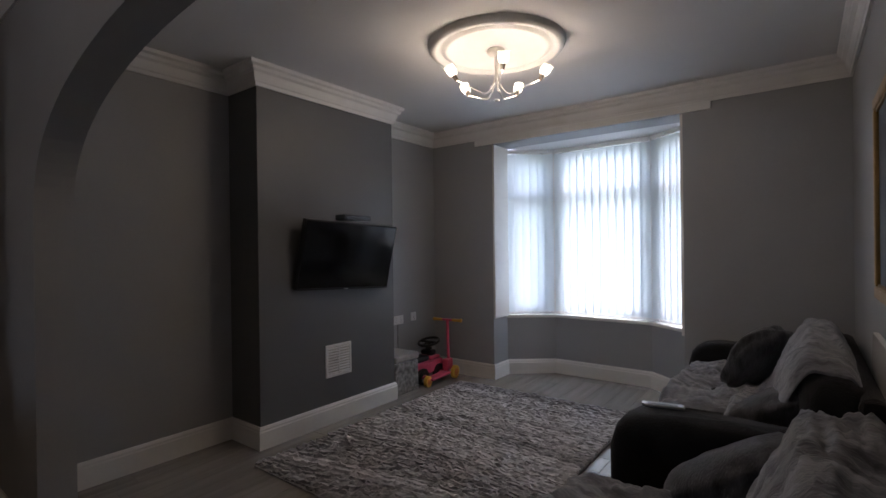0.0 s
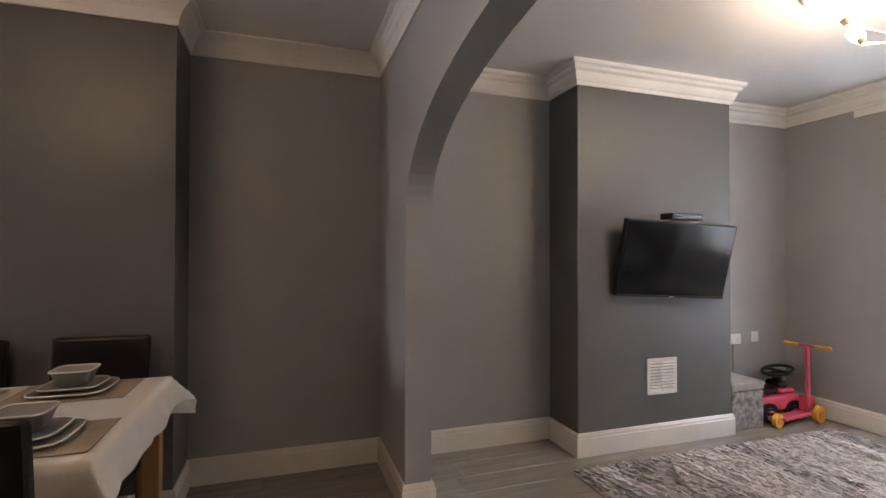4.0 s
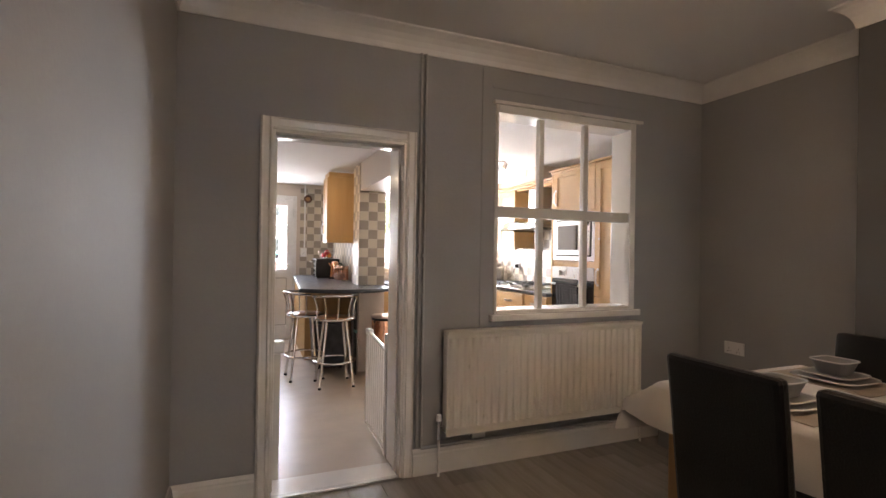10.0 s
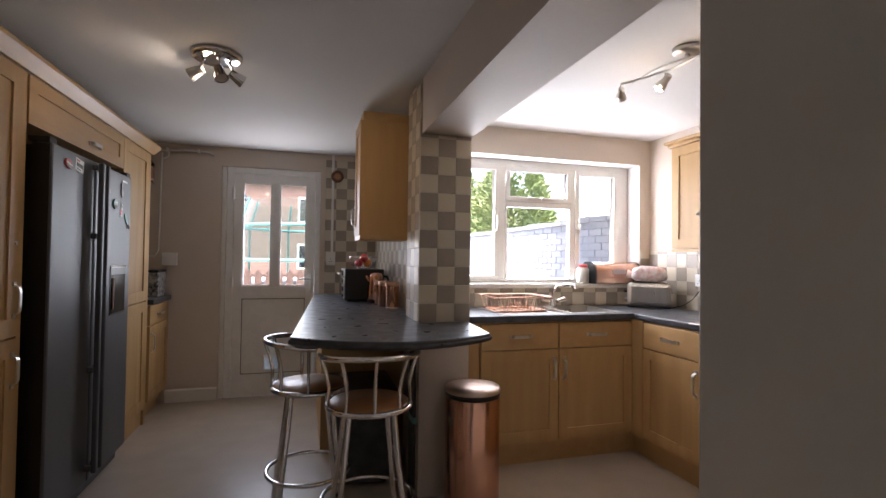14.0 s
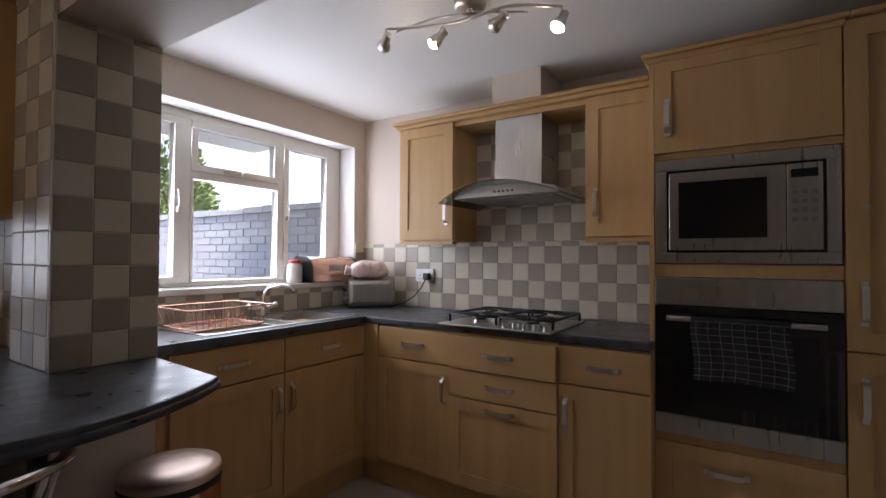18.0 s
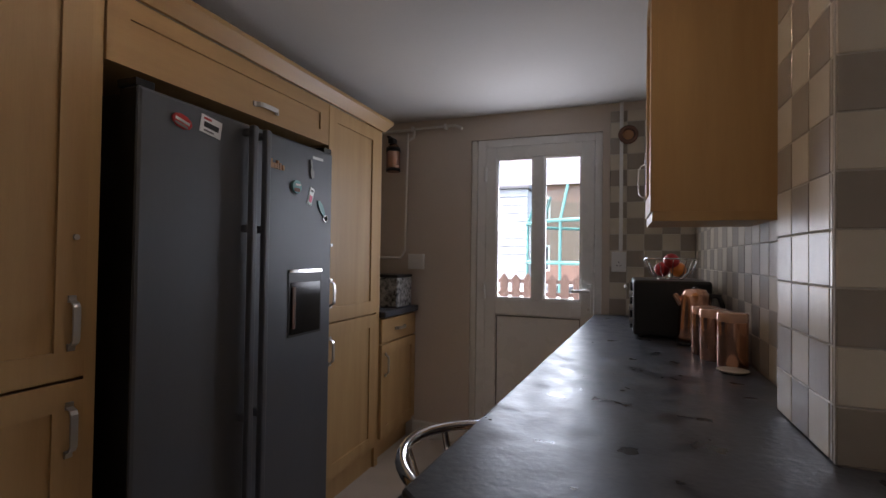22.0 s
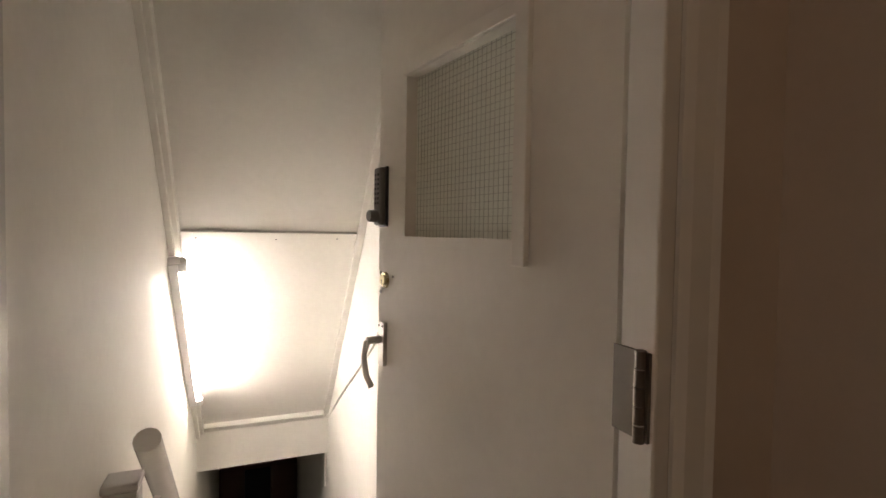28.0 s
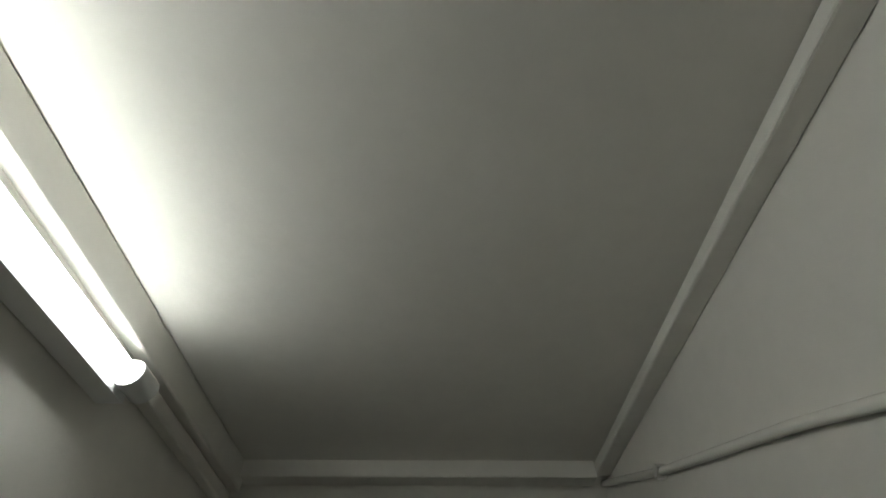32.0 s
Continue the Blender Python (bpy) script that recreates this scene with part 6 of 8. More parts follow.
# cabinet over the peninsula
t = thing("wall_cabinet", "maple wall cabinet on the tiled return wall", "cabinet", group="kitchen wall cabinets")
part("carcass", B().box(1.177, 1.485, -4.69, -4.38, 1.425, 2.17), MAPLE, t)
m = Matrix(((0, 1, 0, 1.485), (-1, 0, 0, -4.38), (0, 0, 1, 0), (0, 0, 0, 1)))
shaker(t, m, 0, 0.31, 1.425, 2.17, "door", (0.265, 1.56, True))
part("light_pelmet", B().box(1.177, 1.50, -4.69, -4.375, 1.397, 1.424), MAPLEH, t)
part("cornice", B().strip([(0, 0), (0.008, 0.0), (0.04, 0.035), (0.04, 0.055), (0, 0.055)], [(1.487, -4.69, 2.171), (1.487, -4.378, 2.171), (1.18, -4.378, 2.171)][::-1]), MAPLEH, t)

# ---- kitchen: windows, doors, loose things ----
kw = thing("window_3", "white painted casement window over the sink", "window", kind="structure")
WY = -4.735
fx = [KX0, -0.66, -0.262, -0.224, 0.348, 0.402, 0.795, KX1]
part("window_frame", B().box(KX0, KX1, WY - 0.05, WY + 0.02, KZ0, KZ0 + 0.03).box(KX0, KX1, WY - 0.05, WY + 0.02, KZ1 - 0.05, KZ1).box(fx[0], fx[1], WY - 0.05, WY + 0.02, KZ0 + 0.03, KZ1 - 0.05).box(fx[6], fx[7], WY - 0.05, WY + 0.02, KZ0 + 0.03, KZ1 - 0.05), GLOSS, kw, edge=0.004)
for a, b in ((fx[2], fx[3]), (fx[4], fx[5])):
    part("mullion", B().box(a, b, WY - 0.05, WY + 0.02, KZ0 + 0.03, KZ1 - 0.05), GLOSS, kw, edge=0.004)
part("transom", B().box(fx[3], fx[4], WY - 0.05, WY + 0.02, 1.703, 1.735), GLOSS, kw, edge=0.004)
for a, b, z0, z1, nm in ((fx[1], fx[2], KZ0 + 0.03, KZ1 - 0.05, "casement"), (fx[5], fx[6], KZ0 + 0.03, KZ1 - 0.05, "casement"), (fx[3], fx[4], 1.735, KZ1 - 0.05, "top_light"), (fx[3], fx[4], KZ0 + 0.03, 1.703, "fixed_light")):
    e = 0.014 if nm == "fixed_light" else 0.038
    s = part(nm, B().box(a, b, WY - 0.03, WY + 0.028, z0, z0 + e).box(a, b, WY - 0.03, WY + 0.028, z1 - e, z1).box(a, a + e, WY - 0.03, WY + 0.028, z0 + e, z1 - e).box(b - e, b, WY - 0.03, WY + 0.028, z0 + e, z1 - e), GLOSS, kw, edge=0.003)
    g = part("pane", B().box(a + e, b - e, WY - 0.004, WY, z0 + e, z1 - e), GLASS, s)
    g.visible_shadow = False
    if nm == "casement":
        hx = b - 0.02 if a < 0 else a + 0.02
        part("fastener", B().box(hx - 0.008, hx + 0.008, WY + 0.028, WY + 0.05, 1.50, 1.53).tube([(hx, WY + 0.045, 1.51), (hx, WY + 0.055, 1.56), (hx + 0.006, WY + 0.05, 1.62)], 0.006, 6), NICKEL, s, "brass-grey window fastener")
    if nm == "top_light":
        part("stay", B().box(-0.05, 0.16, WY + 0.028, WY + 0.038, 1.745, 1.76).rod((0.05, WY + 0.03, 1.745), (0.05, WY + 0.05, 1.765), 0.006), NICKEL, s, "window stay")
part("window_sill", B().box(KX0 + 0.001, KX1 - 0.001, WY + 0.021, YW + 0.025, KZ0 - 0.02, KZ0 + 0.012), GLOSS, kw, "white tiled sill", 0.004)
structure("trim_window_reveal", B().box(KX0, KX0 + 0.004, WY + 0.03, YW - 0.001, KZ0 + 0.013, KZ1).box(KX0 + 0.004, KX1, WY + 0.03, YW - 0.001, KZ1 - 0.004, KZ1), CEIL, "white painted window reveal", "reveal")

bd = thing("door_1", "white half-glazed back door with a cat flap", "door", kind="structure")
DY = YBACK - 0.03
part("frame", B().box(EX0, EX0 + 0.045, DY - 0.05, DY + 0.02, 0, EZ).box(EX1 - 0.105, EX1 - 0.045, DY - 0.05, DY + 0.02, 0, EZ).box(EX0 + 0.045, EX1 - 0.105, DY - 0.05, DY + 0.02, EZ - 0.055, EZ).box(EX0 + 0.045, EX1 - 0.105, DY - 0.05, DY + 0.02, 0, 0.03), UPVC, bd, edge=0.004)
lx0, lx1 = EX0 + 0.047, EX1 - 0.107
part("reveal_strip", B().box(EX1 - 0.0445, EX1 - 0.0005, DY - 0.05, YBACK + 0.004, 0, EZ - 0.001), GLOSS, bd, "white rounded edge of the reveal", 0.012)
g0, g1, gz0, gz1 = 1.825, 2.385, 1.005, 1.955
gm = (g0 + g1) / 2 - 0.005
leaf = part("leaf", B().box(lx0, g0, DY - 0.03, DY + 0.025, 0.03, EZ - 0.057).box(g1, lx1, DY - 0.03, DY + 0.025, 0.03, EZ - 0.057).box(g0, g1, DY - 0.03, DY + 0.025, gz1, EZ - 0.057).box(g0, g1, DY - 0.03, DY + 0.025, 0.90, gz0).box(g0, g1, DY - 0.03, DY + 0.025, 0.03, 0.20).box(gm - 0.035, gm + 0.035, DY - 0.03, DY + 0.025, gz0, gz1), UPVC, bd, "white plastic door leaf", 0.003)
part("lower_panel", B().box(g0, 2.05, DY - 0.02, DY + 0.012, 0.20, 0.90).box(2.19, g1, DY - 0.02, DY + 0.012, 0.20, 0.90).box(2.05, 2.19, DY - 0.02, DY + 0.012, 0.37, 0.90).box(2.05, 2.19, DY - 0.02, DY + 0.012, 0.20, 0.225), UPVC, bd)
part("panel_groove", B().box(g0 + 0.004, g1 - 0.004, DY + 0.0125, DY + 0.0135, 0.885, 0.893).box(g0 + 0.004, g0 + 0.011, DY + 0.0125, DY + 0.0135, 0.21, 0.885).box(g1 - 0.011, g1 - 0.004, DY + 0.0125, DY + 0.0135, 0.21, 0.885).box(g0 + 0.011, g1 - 0.011, DY + 0.0125, DY + 0.0135, 0.205, 0.213), WARMGREY, bd)
for a, b in ((g0, gm - 0.035), (gm + 0.035, g1)):
    p = part("pane", B().box(a, b, DY - 0.004, DY, gz0, gz1), GLASS, bd)
    p.visible_shadow = False
    part("glazing_bead", B().box(a, a + 0.012, DY + 0.0, DY + 0.02, gz0, gz1).box(b - 0.012, b, DY + 0.0, DY + 0.02, gz0, gz1).box(a + 0.012, b - 0.012, DY, DY + 0.02, gz0, gz0 + 0.012).box(a + 0.012, b - 0.012, DY, DY + 0.02, gz1 - 0.012, gz1), UPVC, bd)
cf = part("cat_flap", B().box(2.05, 2.065, DY - 0.03, DY + 0.02, 0.225, 0.37).box(2.175, 2.19, DY - 0.03, DY + 0.02, 0.225, 0.37).box(2.065, 2.175, DY - 0.03, DY + 0.02, 0.225, 0.24).box(2.065, 2.175, DY - 0.03, DY + 0.02, 0.355, 0.37), PLAST, bd, "white cat flap frame", 0.003)
p = part("flap", B().box(2.066, 2.174, DY - 0.004, DY, 0.241, 0.354), SLATM, cf, "clear plastic flap")
hp = part("handle_plate", B().box(1.765, 1.79, DY + 0.025, DY + 0.034, 0.93, 1.12), PLAST, bd, edge=0.003)
part("lever", B().rod((1.778, DY + 0.034, 1.075), (1.778, DY + 0.07, 1.075), 0.008).tube([(1.778, DY + 0.066, 1.075), (1.80, DY + 0.07, 1.077), (1.88, DY + 0.066, 1.073)], 0.009, 8), PLAST, hp, "white lever handle")
part("lock_cylinder", B().rod((1.778, DY + 0.034, 0.96), (1.778, DY + 0.04, 0.96), 0.009), NICKEL, hp)
for z in (0.22, 1.05, 1.85):
    part("hinge", B().rod((EX1 - 0.103, DY + 0.034, z - 0.05), (EX1 - 0.103, DY + 0.034, z + 0.05), 0.012), PLAST, bd, "white door hinge")
structure("baseboard_kitchen", B().strip([(0, 0), (0.018, 0), (0.018, 0.10), (0.01, 0.112), (0, 0.112)], [(2.98, YBACK, 0), (EX1 + 0.002, YBACK, 0)]).strip([(0, 0), (0.018, 0), (0.018, 0.10), (0.01, 0.112), (0, 0.112)], [(XE, -2.10, 0), (XE, -3.24, 0)]), GLOSS, "white kitchen skirting board", "baseboard")


def bar_stool(at, turn):
    """A chrome bar stool with a round seat and a hooped rail back towards -y."""
    t = thing("bar_stool", "chrome bar stool with a round tan seat and hooped back", "stool", at, group="stools at the breakfast bar")
    t.rotation_euler = (0, 0, radians(turn))
    part("seat", B().lathe([(0.0, 0.665), (0.165, 0.663), (0.178, 0.652), (0.17, 0.636), (0.0, 0.634)], n=32), SEATO, t, "round tan varnished seat")
    part("seat_ring", B().tube([(0.18 * math.cos(6.28319 * k / 32), 0.18 * math.sin(6.28319 * k / 32), 0.645) for k in range(32)], 0.0125, 8, True), CHROME, t)
    part("back_rail", B().tube([(0.215 * math.cos(a), 0.215 * math.sin(a), 0.865 + 0.012 * math.sin((a - radians(200)) / radians(140) * math.pi)) for a in [radians(178 + 184 * k / 24) for k in range(25)]], 0.0125, 8), CHROME, t)
    for a in (-172, -128, -90, -52, -8):
        c, s = math.cos(radians(a)), math.sin(radians(a))
        part("spindle", B().tube([(0.18 * c, 0.18 * s, 0.65), (0.175 * c, 0.175 * s, 0.73), (0.19 * c, 0.19 * s, 0.80), (0.214 * c, 0.214 * s, 0.868)], 0.008, 7), CHROME, t)
    for a in (45, 135, 225, 315):
        c, s = math.cos(radians(a)), math.sin(radians(a))
        leg = part("leg", B().tube([(0.13 * c, 0.13 * s, 0.64), (0.155 * c, 0.155 * s, 0.45), (0.225 * c, 0.225 * s, 0.008)], 0.0125, 8), CHROME, t)
        part("rubber_foot", B().rod((0.2262 * c, 0.2262 * s, 0.0), (0.224 * c, 0.224 * s, 0.02), 0.015), BLACK, leg)
    part("foot_ring", B().tube([(0.198 * math.cos(6.28319 * k / 32), 0.198 * math.sin(6.28319 * k / 32), 0.24) for k in range(32)], 0.010, 8, True), CHROME, t)
    return t


bs = bar_stool((1.555, -3.40, 0), 180)
copy_thing(bs, pose(1.80, -3.76, 0, 0, 0, 95))

# copper pedal bin
pb = thing("pedal_bin", "tall copper pedal bin beside the tiled pier", "bin", (0.99, -3.635, 0))
part("body", B().lathe([(0.0, 0.012), (0.138, 0.012), (0.14, 0.03), (0.14, 0.575), (0.137, 0.58)], n=40), COPPER, pb)
part("collar", B().lathe([(0.137, 0.578), (0.141, 0.58), (0.141, 0.60), (0.137, 0.604)], n=40), BLACK, pb)
part("lid", B().lathe([(0.142, 0.603), (0.144, 0.612), (0.138, 0.628), (0.08, 0.638), (0.0, 0.641)], n=40), mat("pale_polished_copper", (0.66, 0.53, 0.46), 0.42, 1.0, var=0.03, bump=0.0), pb, "pale polished copper lid")
part("base_ring", B().lathe([(0.0, 0.0), (0.142, 0.0), (0.143, 0.012), (0.138, 0.016)], n=40), BLACK, pb)
part("pedal", B().box(-0.035, 0.035, 0.13, 0.175, 0.008, 0.02), BLACK, pb, edge=0.004)
# black storage bin and a folded airer under the bar
sbn = thing("storage_bin", "black plastic storage bin under the breakfast bar", "storage bin", (1.50, -4.20, 0))
part("body", B().add([(-0.15, -0.2, 0.02), (0.15, -0.2, 0.02), (0.15, 0.2, 0.02), (-0.15, 0.2, 0.02), (-0.18, -0.23, 0.50), (0.18, -0.23, 0.50), (0.18, 0.23, 0.50), (-0.18, 0.23, 0.50)], [(0, 1, 2, 3), (4, 5, 6, 7), (0, 1, 5, 4), (1, 2, 6, 5), (2, 3, 7, 6), (3, 0, 4, 7)]), mat("grey_marbled_plastic", (0.06, 0.062, 0.065), 0.45, col2=(0.025, 0.025, 0.028), scale=14, var=0.2), sbn, edge=0.01)
part("lid", B().box(-0.19, 0.19, -0.24, 0.24, 0.502, 0.545), BLACK, sbn, edge=0.012)
for x in (-0.12, 0.12):
    part("castor", B().rod((x - 0.012, 0.16, 0.022), (x + 0.012, 0.16, 0.022), 0.022), BLACK, sbn)
fa = thing("folding_airer", "black folded clothes airer against the pier", "airer", (1.285, -3.78, 0))
for k in range(4):
    part("leg", B().tube([(0.0, 0.03 * k, 0), (0.0, 0.03 * k, 0.80), (0.0, 0.03 * k + 0.02, 0.84)], 0.009, 7), BLACK, fa)
part("hinge_block", B().box(-0.012, 0.012, -0.01, 0.11, 0.44, 0.47), TEAL, fa, edge=0.004)
part("cross_bar", B().rod((0, -0.005, 0.78), (0, 0.10, 0.78), 0.006).rod((0, -0.005, 0.15), (0, 0.10, 0.15), 0.006), BLACK, fa)

# things on the breakfast bar
mo = thing("mini_oven", "black table-top oven at the back of the bar", "oven", (1.38, -5.28, 0.935))
part("body", B().box(-0.155, 0.155, -0.20, 0.20, 0.012, 0.255), BLACK, mo, edge=0.01)
part("door", B().box(0.156, 0.166, -0.19, 0.10, 0.03, 0.24), BGLASS, mo, edge=0.003)
part("door_handle", B().rod((0.185, -0.17, 0.21), (0.185, 0.08, 0.21), 0.007), STEEL, mo)
for z in (0.07, 0.13, 0.19):
    part("knob", B().rod((0.156, 0.15, z), (0.172, 0.15, z), 0.014), STEEL, mo)
for x in (-0.12, 0.12):
    for y in (-0.16, 0.16):
        part("foot", B().rod((x, y, 0), (x, y, 0.014), 0.014), BLACK, mo)
fb = thing("fruit_bowl", "wire fruit bowl with fruit on the mini oven", "bowl", (1.37, -5.26, 1.191))
part("ring", B().tube([(0.115 * math.cos(6.28319 * k / 28), 0.115 * math.sin(6.28319 * k / 28), 0.095) for k in range(28)], 0.0035, 6, True).tube([(0.055 * math.cos(6.28319 * k / 20), 0.055 * math.sin(6.28319 * k / 20), 0.004) for k in range(20)], 0.0035, 6, True), CHROME, fb)
for k in range(12):
    c, s = math.cos(0.5236 * k), math.sin(0.5236 * k)
    part("wire", B().tube([(0.055 * c, 0.055 * s, 0.004), (0.09 * c, 0.09 * s, 0.03), (0.115 * c, 0.115 * s, 0.095)], 0.002, 5), CHROME, fb)
for x, y, z, mt in ((-0.03, 0.02, 0.045, ORANGE), (0.035, -0.02, 0.045, RED), (0.0, 0.035, 0.085, RED)):
    part("fruit", B().ball((x, y, z), 0.035, 12), mt, fb, "round ripe fruit")
ke = thing("kettle", "copper kettle with a black handle on the bar", "kettle", (1.30, -5.01, 0.935))
part("body", B().lathe([(0.0, 0.012), (0.064, 0.012), (0.066, 0.03), (0.063, 0.12), (0.055, 0.20), (0.04, 0.225), (0.0, 0.23)], n=28), COPPER, ke)
part("base", B().lathe([(0.0, 0.0), (0.068, 0.0), (0.07, 0.01), (0.062, 0.014)], n=28), BLACK, ke)
part("handle", B().tube([(-0.045, 0, 0.20), (-0.085, 0, 0.20), (-0.10, 0, 0.16), (-0.098, 0, 0.08), (-0.06, 0, 0.05)], 0.010, 8), BLACK, ke)
part("spout", B().rod((0.05, 0, 0.165), (0.078, 0, 0.205), 0.02, 0.01), COPPER, ke)
part("lid_knob", B().ball((0, 0, 0.226), 0.012, 10), BLACK, ke)
can = None
for x, y, h in ((1.247, -4.585, 0.178), (1.283, -4.69, 0.178), (1.296, -4.79, 0.178)):
    t = thing("canister", "copper storage canister on the bar", "canister", (x, y, 0.935), group="canisters")
    part("body", B().lathe([(0.0, 0.001), (0.043, 0.001), (0.045, 0.006), (0.045, h - 0.03)], n=24), COPPER, t)
    part("lid", B().lathe([(0.046, h - 0.03), (0.0465, h - 0.004), (0.042, h), (0.0, h)], n=24), COPPERP, t)
dsh = thing("spoon_rest", "cream ceramic spoon rest before the canisters", "spoon rest", (1.262, -4.50, 0.935))
part("dish", B().lathe([(0.0, 0.001), (0.032, 0.001), (0.045, 0.008), (0.043, 0.010), (0.03, 0.005), (0.0, 0.005)], n=28), TILEC, dsh)
# white trunking on the back wall tiles
solo("cable_trunking", B().box(1.578, 1.60, YBACK + 0.0105, YBACK + 0.024, 1.33, ZK - 0.002), PLAST, "white plastic cable trunking up the tiled wall", "trunking", edge=0.002)
# things by the window
bb = thing("bread_bin", "rose copper roll-top bread bin on the sill", "bread bin", (-0.53, -4.60, KZ0 + 0.012))
q = Matrix(((0, 0, 1, -0.20), (1, 0, 0, 0), (0, 1, 0, 0), (0, 0, 0, 1)))
pr = [(-0.09, 0.0), (0.09, 0.0), (0.095, 0.05)] + [(0.02 + 0.075 * math.cos(a), 0.09 + 0.075 * math.sin(a)) for a in [radians(10 + 16 * k) for k in range(6)]] + [(-0.06, 0.165), (-0.085, 0.14)]
part("body", B().prism(pr, 0, 0.40, q), COPPERP, bb, edge=0.008)
for x in (-0.207, 0.20):
    part("end_trim", B().prism([(a * 1.04, b * 1.03) for a, b in pr], 0, 0.008, Matrix.Translation((x + 0.2, 0, 0)) @ q), BLACK, bb)
part("name_plate", B().box(-0.06, 0.06, 0.094, 0.099, 0.075, 0.115, pose(0, 0, 0)), WARMGREY, bb, edge=0.003)
jar = thing("sweet_jar", "clear jar with a red lid beside the bread bin", "jar", (-0.265, -4.60, KZ0 + 0.012))
part("body", B().lathe([(0.0, 0.002), (0.045, 0.002), (0.05, 0.02), (0.048, 0.11), (0.035, 0.125)], n=20), RIM, jar)
part("lid", B().lathe([(0.037, 0.125), (0.038, 0.145), (0.0, 0.147)], n=20), RED, jar)
to = thing("toaster", "brushed steel four-slice toaster in the corner", "toaster", (-0.66, -4.33, 0.935))
q = pose(0, 0, 0, 0, 0, -38)
part("body", B().box(-0.15, 0.15, -0.10, 0.10, 0.012, 0.185, q), STEEL, to, edge=0.03)
part("base", B().box(-0.145, 0.145, -0.095, 0.095, 0.0, 0.014, q), BLACK, to)
for s in (-1, 1):
    part("slot", B().box(-0.11, 0.11, s * 0.045 - 0.012, s * 0.045 + 0.012, 0.184, 0.187, q), BLACK, to)
    part("lever", B().box(0.15, 0.175, s * 0.045 - 0.014, s * 0.045 + 0.014, 0.11, 0.125, q), BLACK, to, edge=0.003)
    part("dial", B().rod(q @ Vector((0.15, s * 0.045, 0.06)), q @ Vector((0.165, s * 0.045, 0.06)), 0.015), STEEL, to)
bp = thing("bread_packet", "printed bread packets lying on the toaster", "packet", (-0.66, -4.33, 1.123))
part("loaf_wrap", cushiony(0, 0, 0.06, 0.12, 0.075, 0.06, 3, wrinkle=0.03, seed=6, m=q.to_3x3().to_4x4()), PAPER, bp)
part("twisted_end", B().rod(q @ Vector((0.11, 0, 0.05)), q @ Vector((0.155, 0, 0.06)), 0.02, 0.035), PAPER, bp)
s1 = socket("wall_socket", XL + 0.012, -3.995, 1.15, "+x", label="white double socket on the tiled splashback")
pl = thing("plug", "black plug with a trailing cable", "plug", (XL + 0.030, -3.96, 1.145))
part("body", B().box(-0.002, 0.035, -0.022, 0.022, -0.025, 0.02), BLACK, pl, edge=0.008)
part("cable", B().tube([(0.03, 0, -0.02), (0.045, -0.02, -0.07), (0.04, -0.08, -0.13), (0.05, -0.16, -0.18), (0.08, -0.24, -0.205)], 0.0035, 6), BLACK, pl)
# ceiling lights
dl = thing("ceiling_spotlight", "chrome disc ceiling light with three spot heads, one lit", "ceiling light", (2.265, -3.82, ZK))
part("disc", B().lathe([(0.0, -0.028), (0.10, -0.028), (0.115, -0.02), (0.118, -0.0005), (0.0, -0.0005)], n=36), CHROME, dl)
for k, (dx, dy) in enumerate(((0.12, -0.03), (-0.02, 0.02), (-0.11, -0.05))):
    a = part("spot_arm", B().rod((dx * 0.5, dy * 0.5, -0.028), (dx * 0.7, dy * 0.7, -0.075), 0.007), CHROME, dl)
    d = Vector((dx, dy, -0.06)).normalized()
    o = Vector((dx * 0.7, dy * 0.7, -0.085))
    part("spot_head", B().rod(o - d * 0.025, o + d * 0.045, 0.020, 0.033, 18, False), CHROME if k else STEEL, a)
    part("lamp_lens", B().rod(o + d * 0.036, o + d * 0.042, 0.028, 0.029, 16), SPOTLIT if k == 0 else BULBOFF, a, "lit lamp" if k == 0 else "unlit lamp")
sbar = thing("spotlight_bar", "nickel wavy spotlight bar with four heads, two lit", "ceiling light", (0.17, -3.07, ZK))
part("ceiling_cup", B().lathe([(0.0, -0.03), (0.05, -0.03), (0.062, -0.02), (0.064, -0.0005), (0.0, -0.0005)], n=28).rod((0, 0, -0.03), (0, 0, -0.055), 0.012), NICKEL, sbar)
bar_pts = [(-0.10 * u + 0.035 * math.sin(u * 3.4), u * 0.33, -0.06 - 0.004 * math.cos(u * 6)) for u in [-1 + k / 10 for k in range(21)]]
part("bar", B().tube(bar_pts, 0.007, 8), NICKEL, sbar)
part("bar", B().tube([(0.045 * math.cos(u * 2.6) - 0.10 * u - 0.02, u * 0.30 - 0.03, -0.048 - 0.004 * math.cos(u * 5)) for u in [-1 + k / 8 for k in range(15)]], 0.005, 8), NICKEL, sbar)
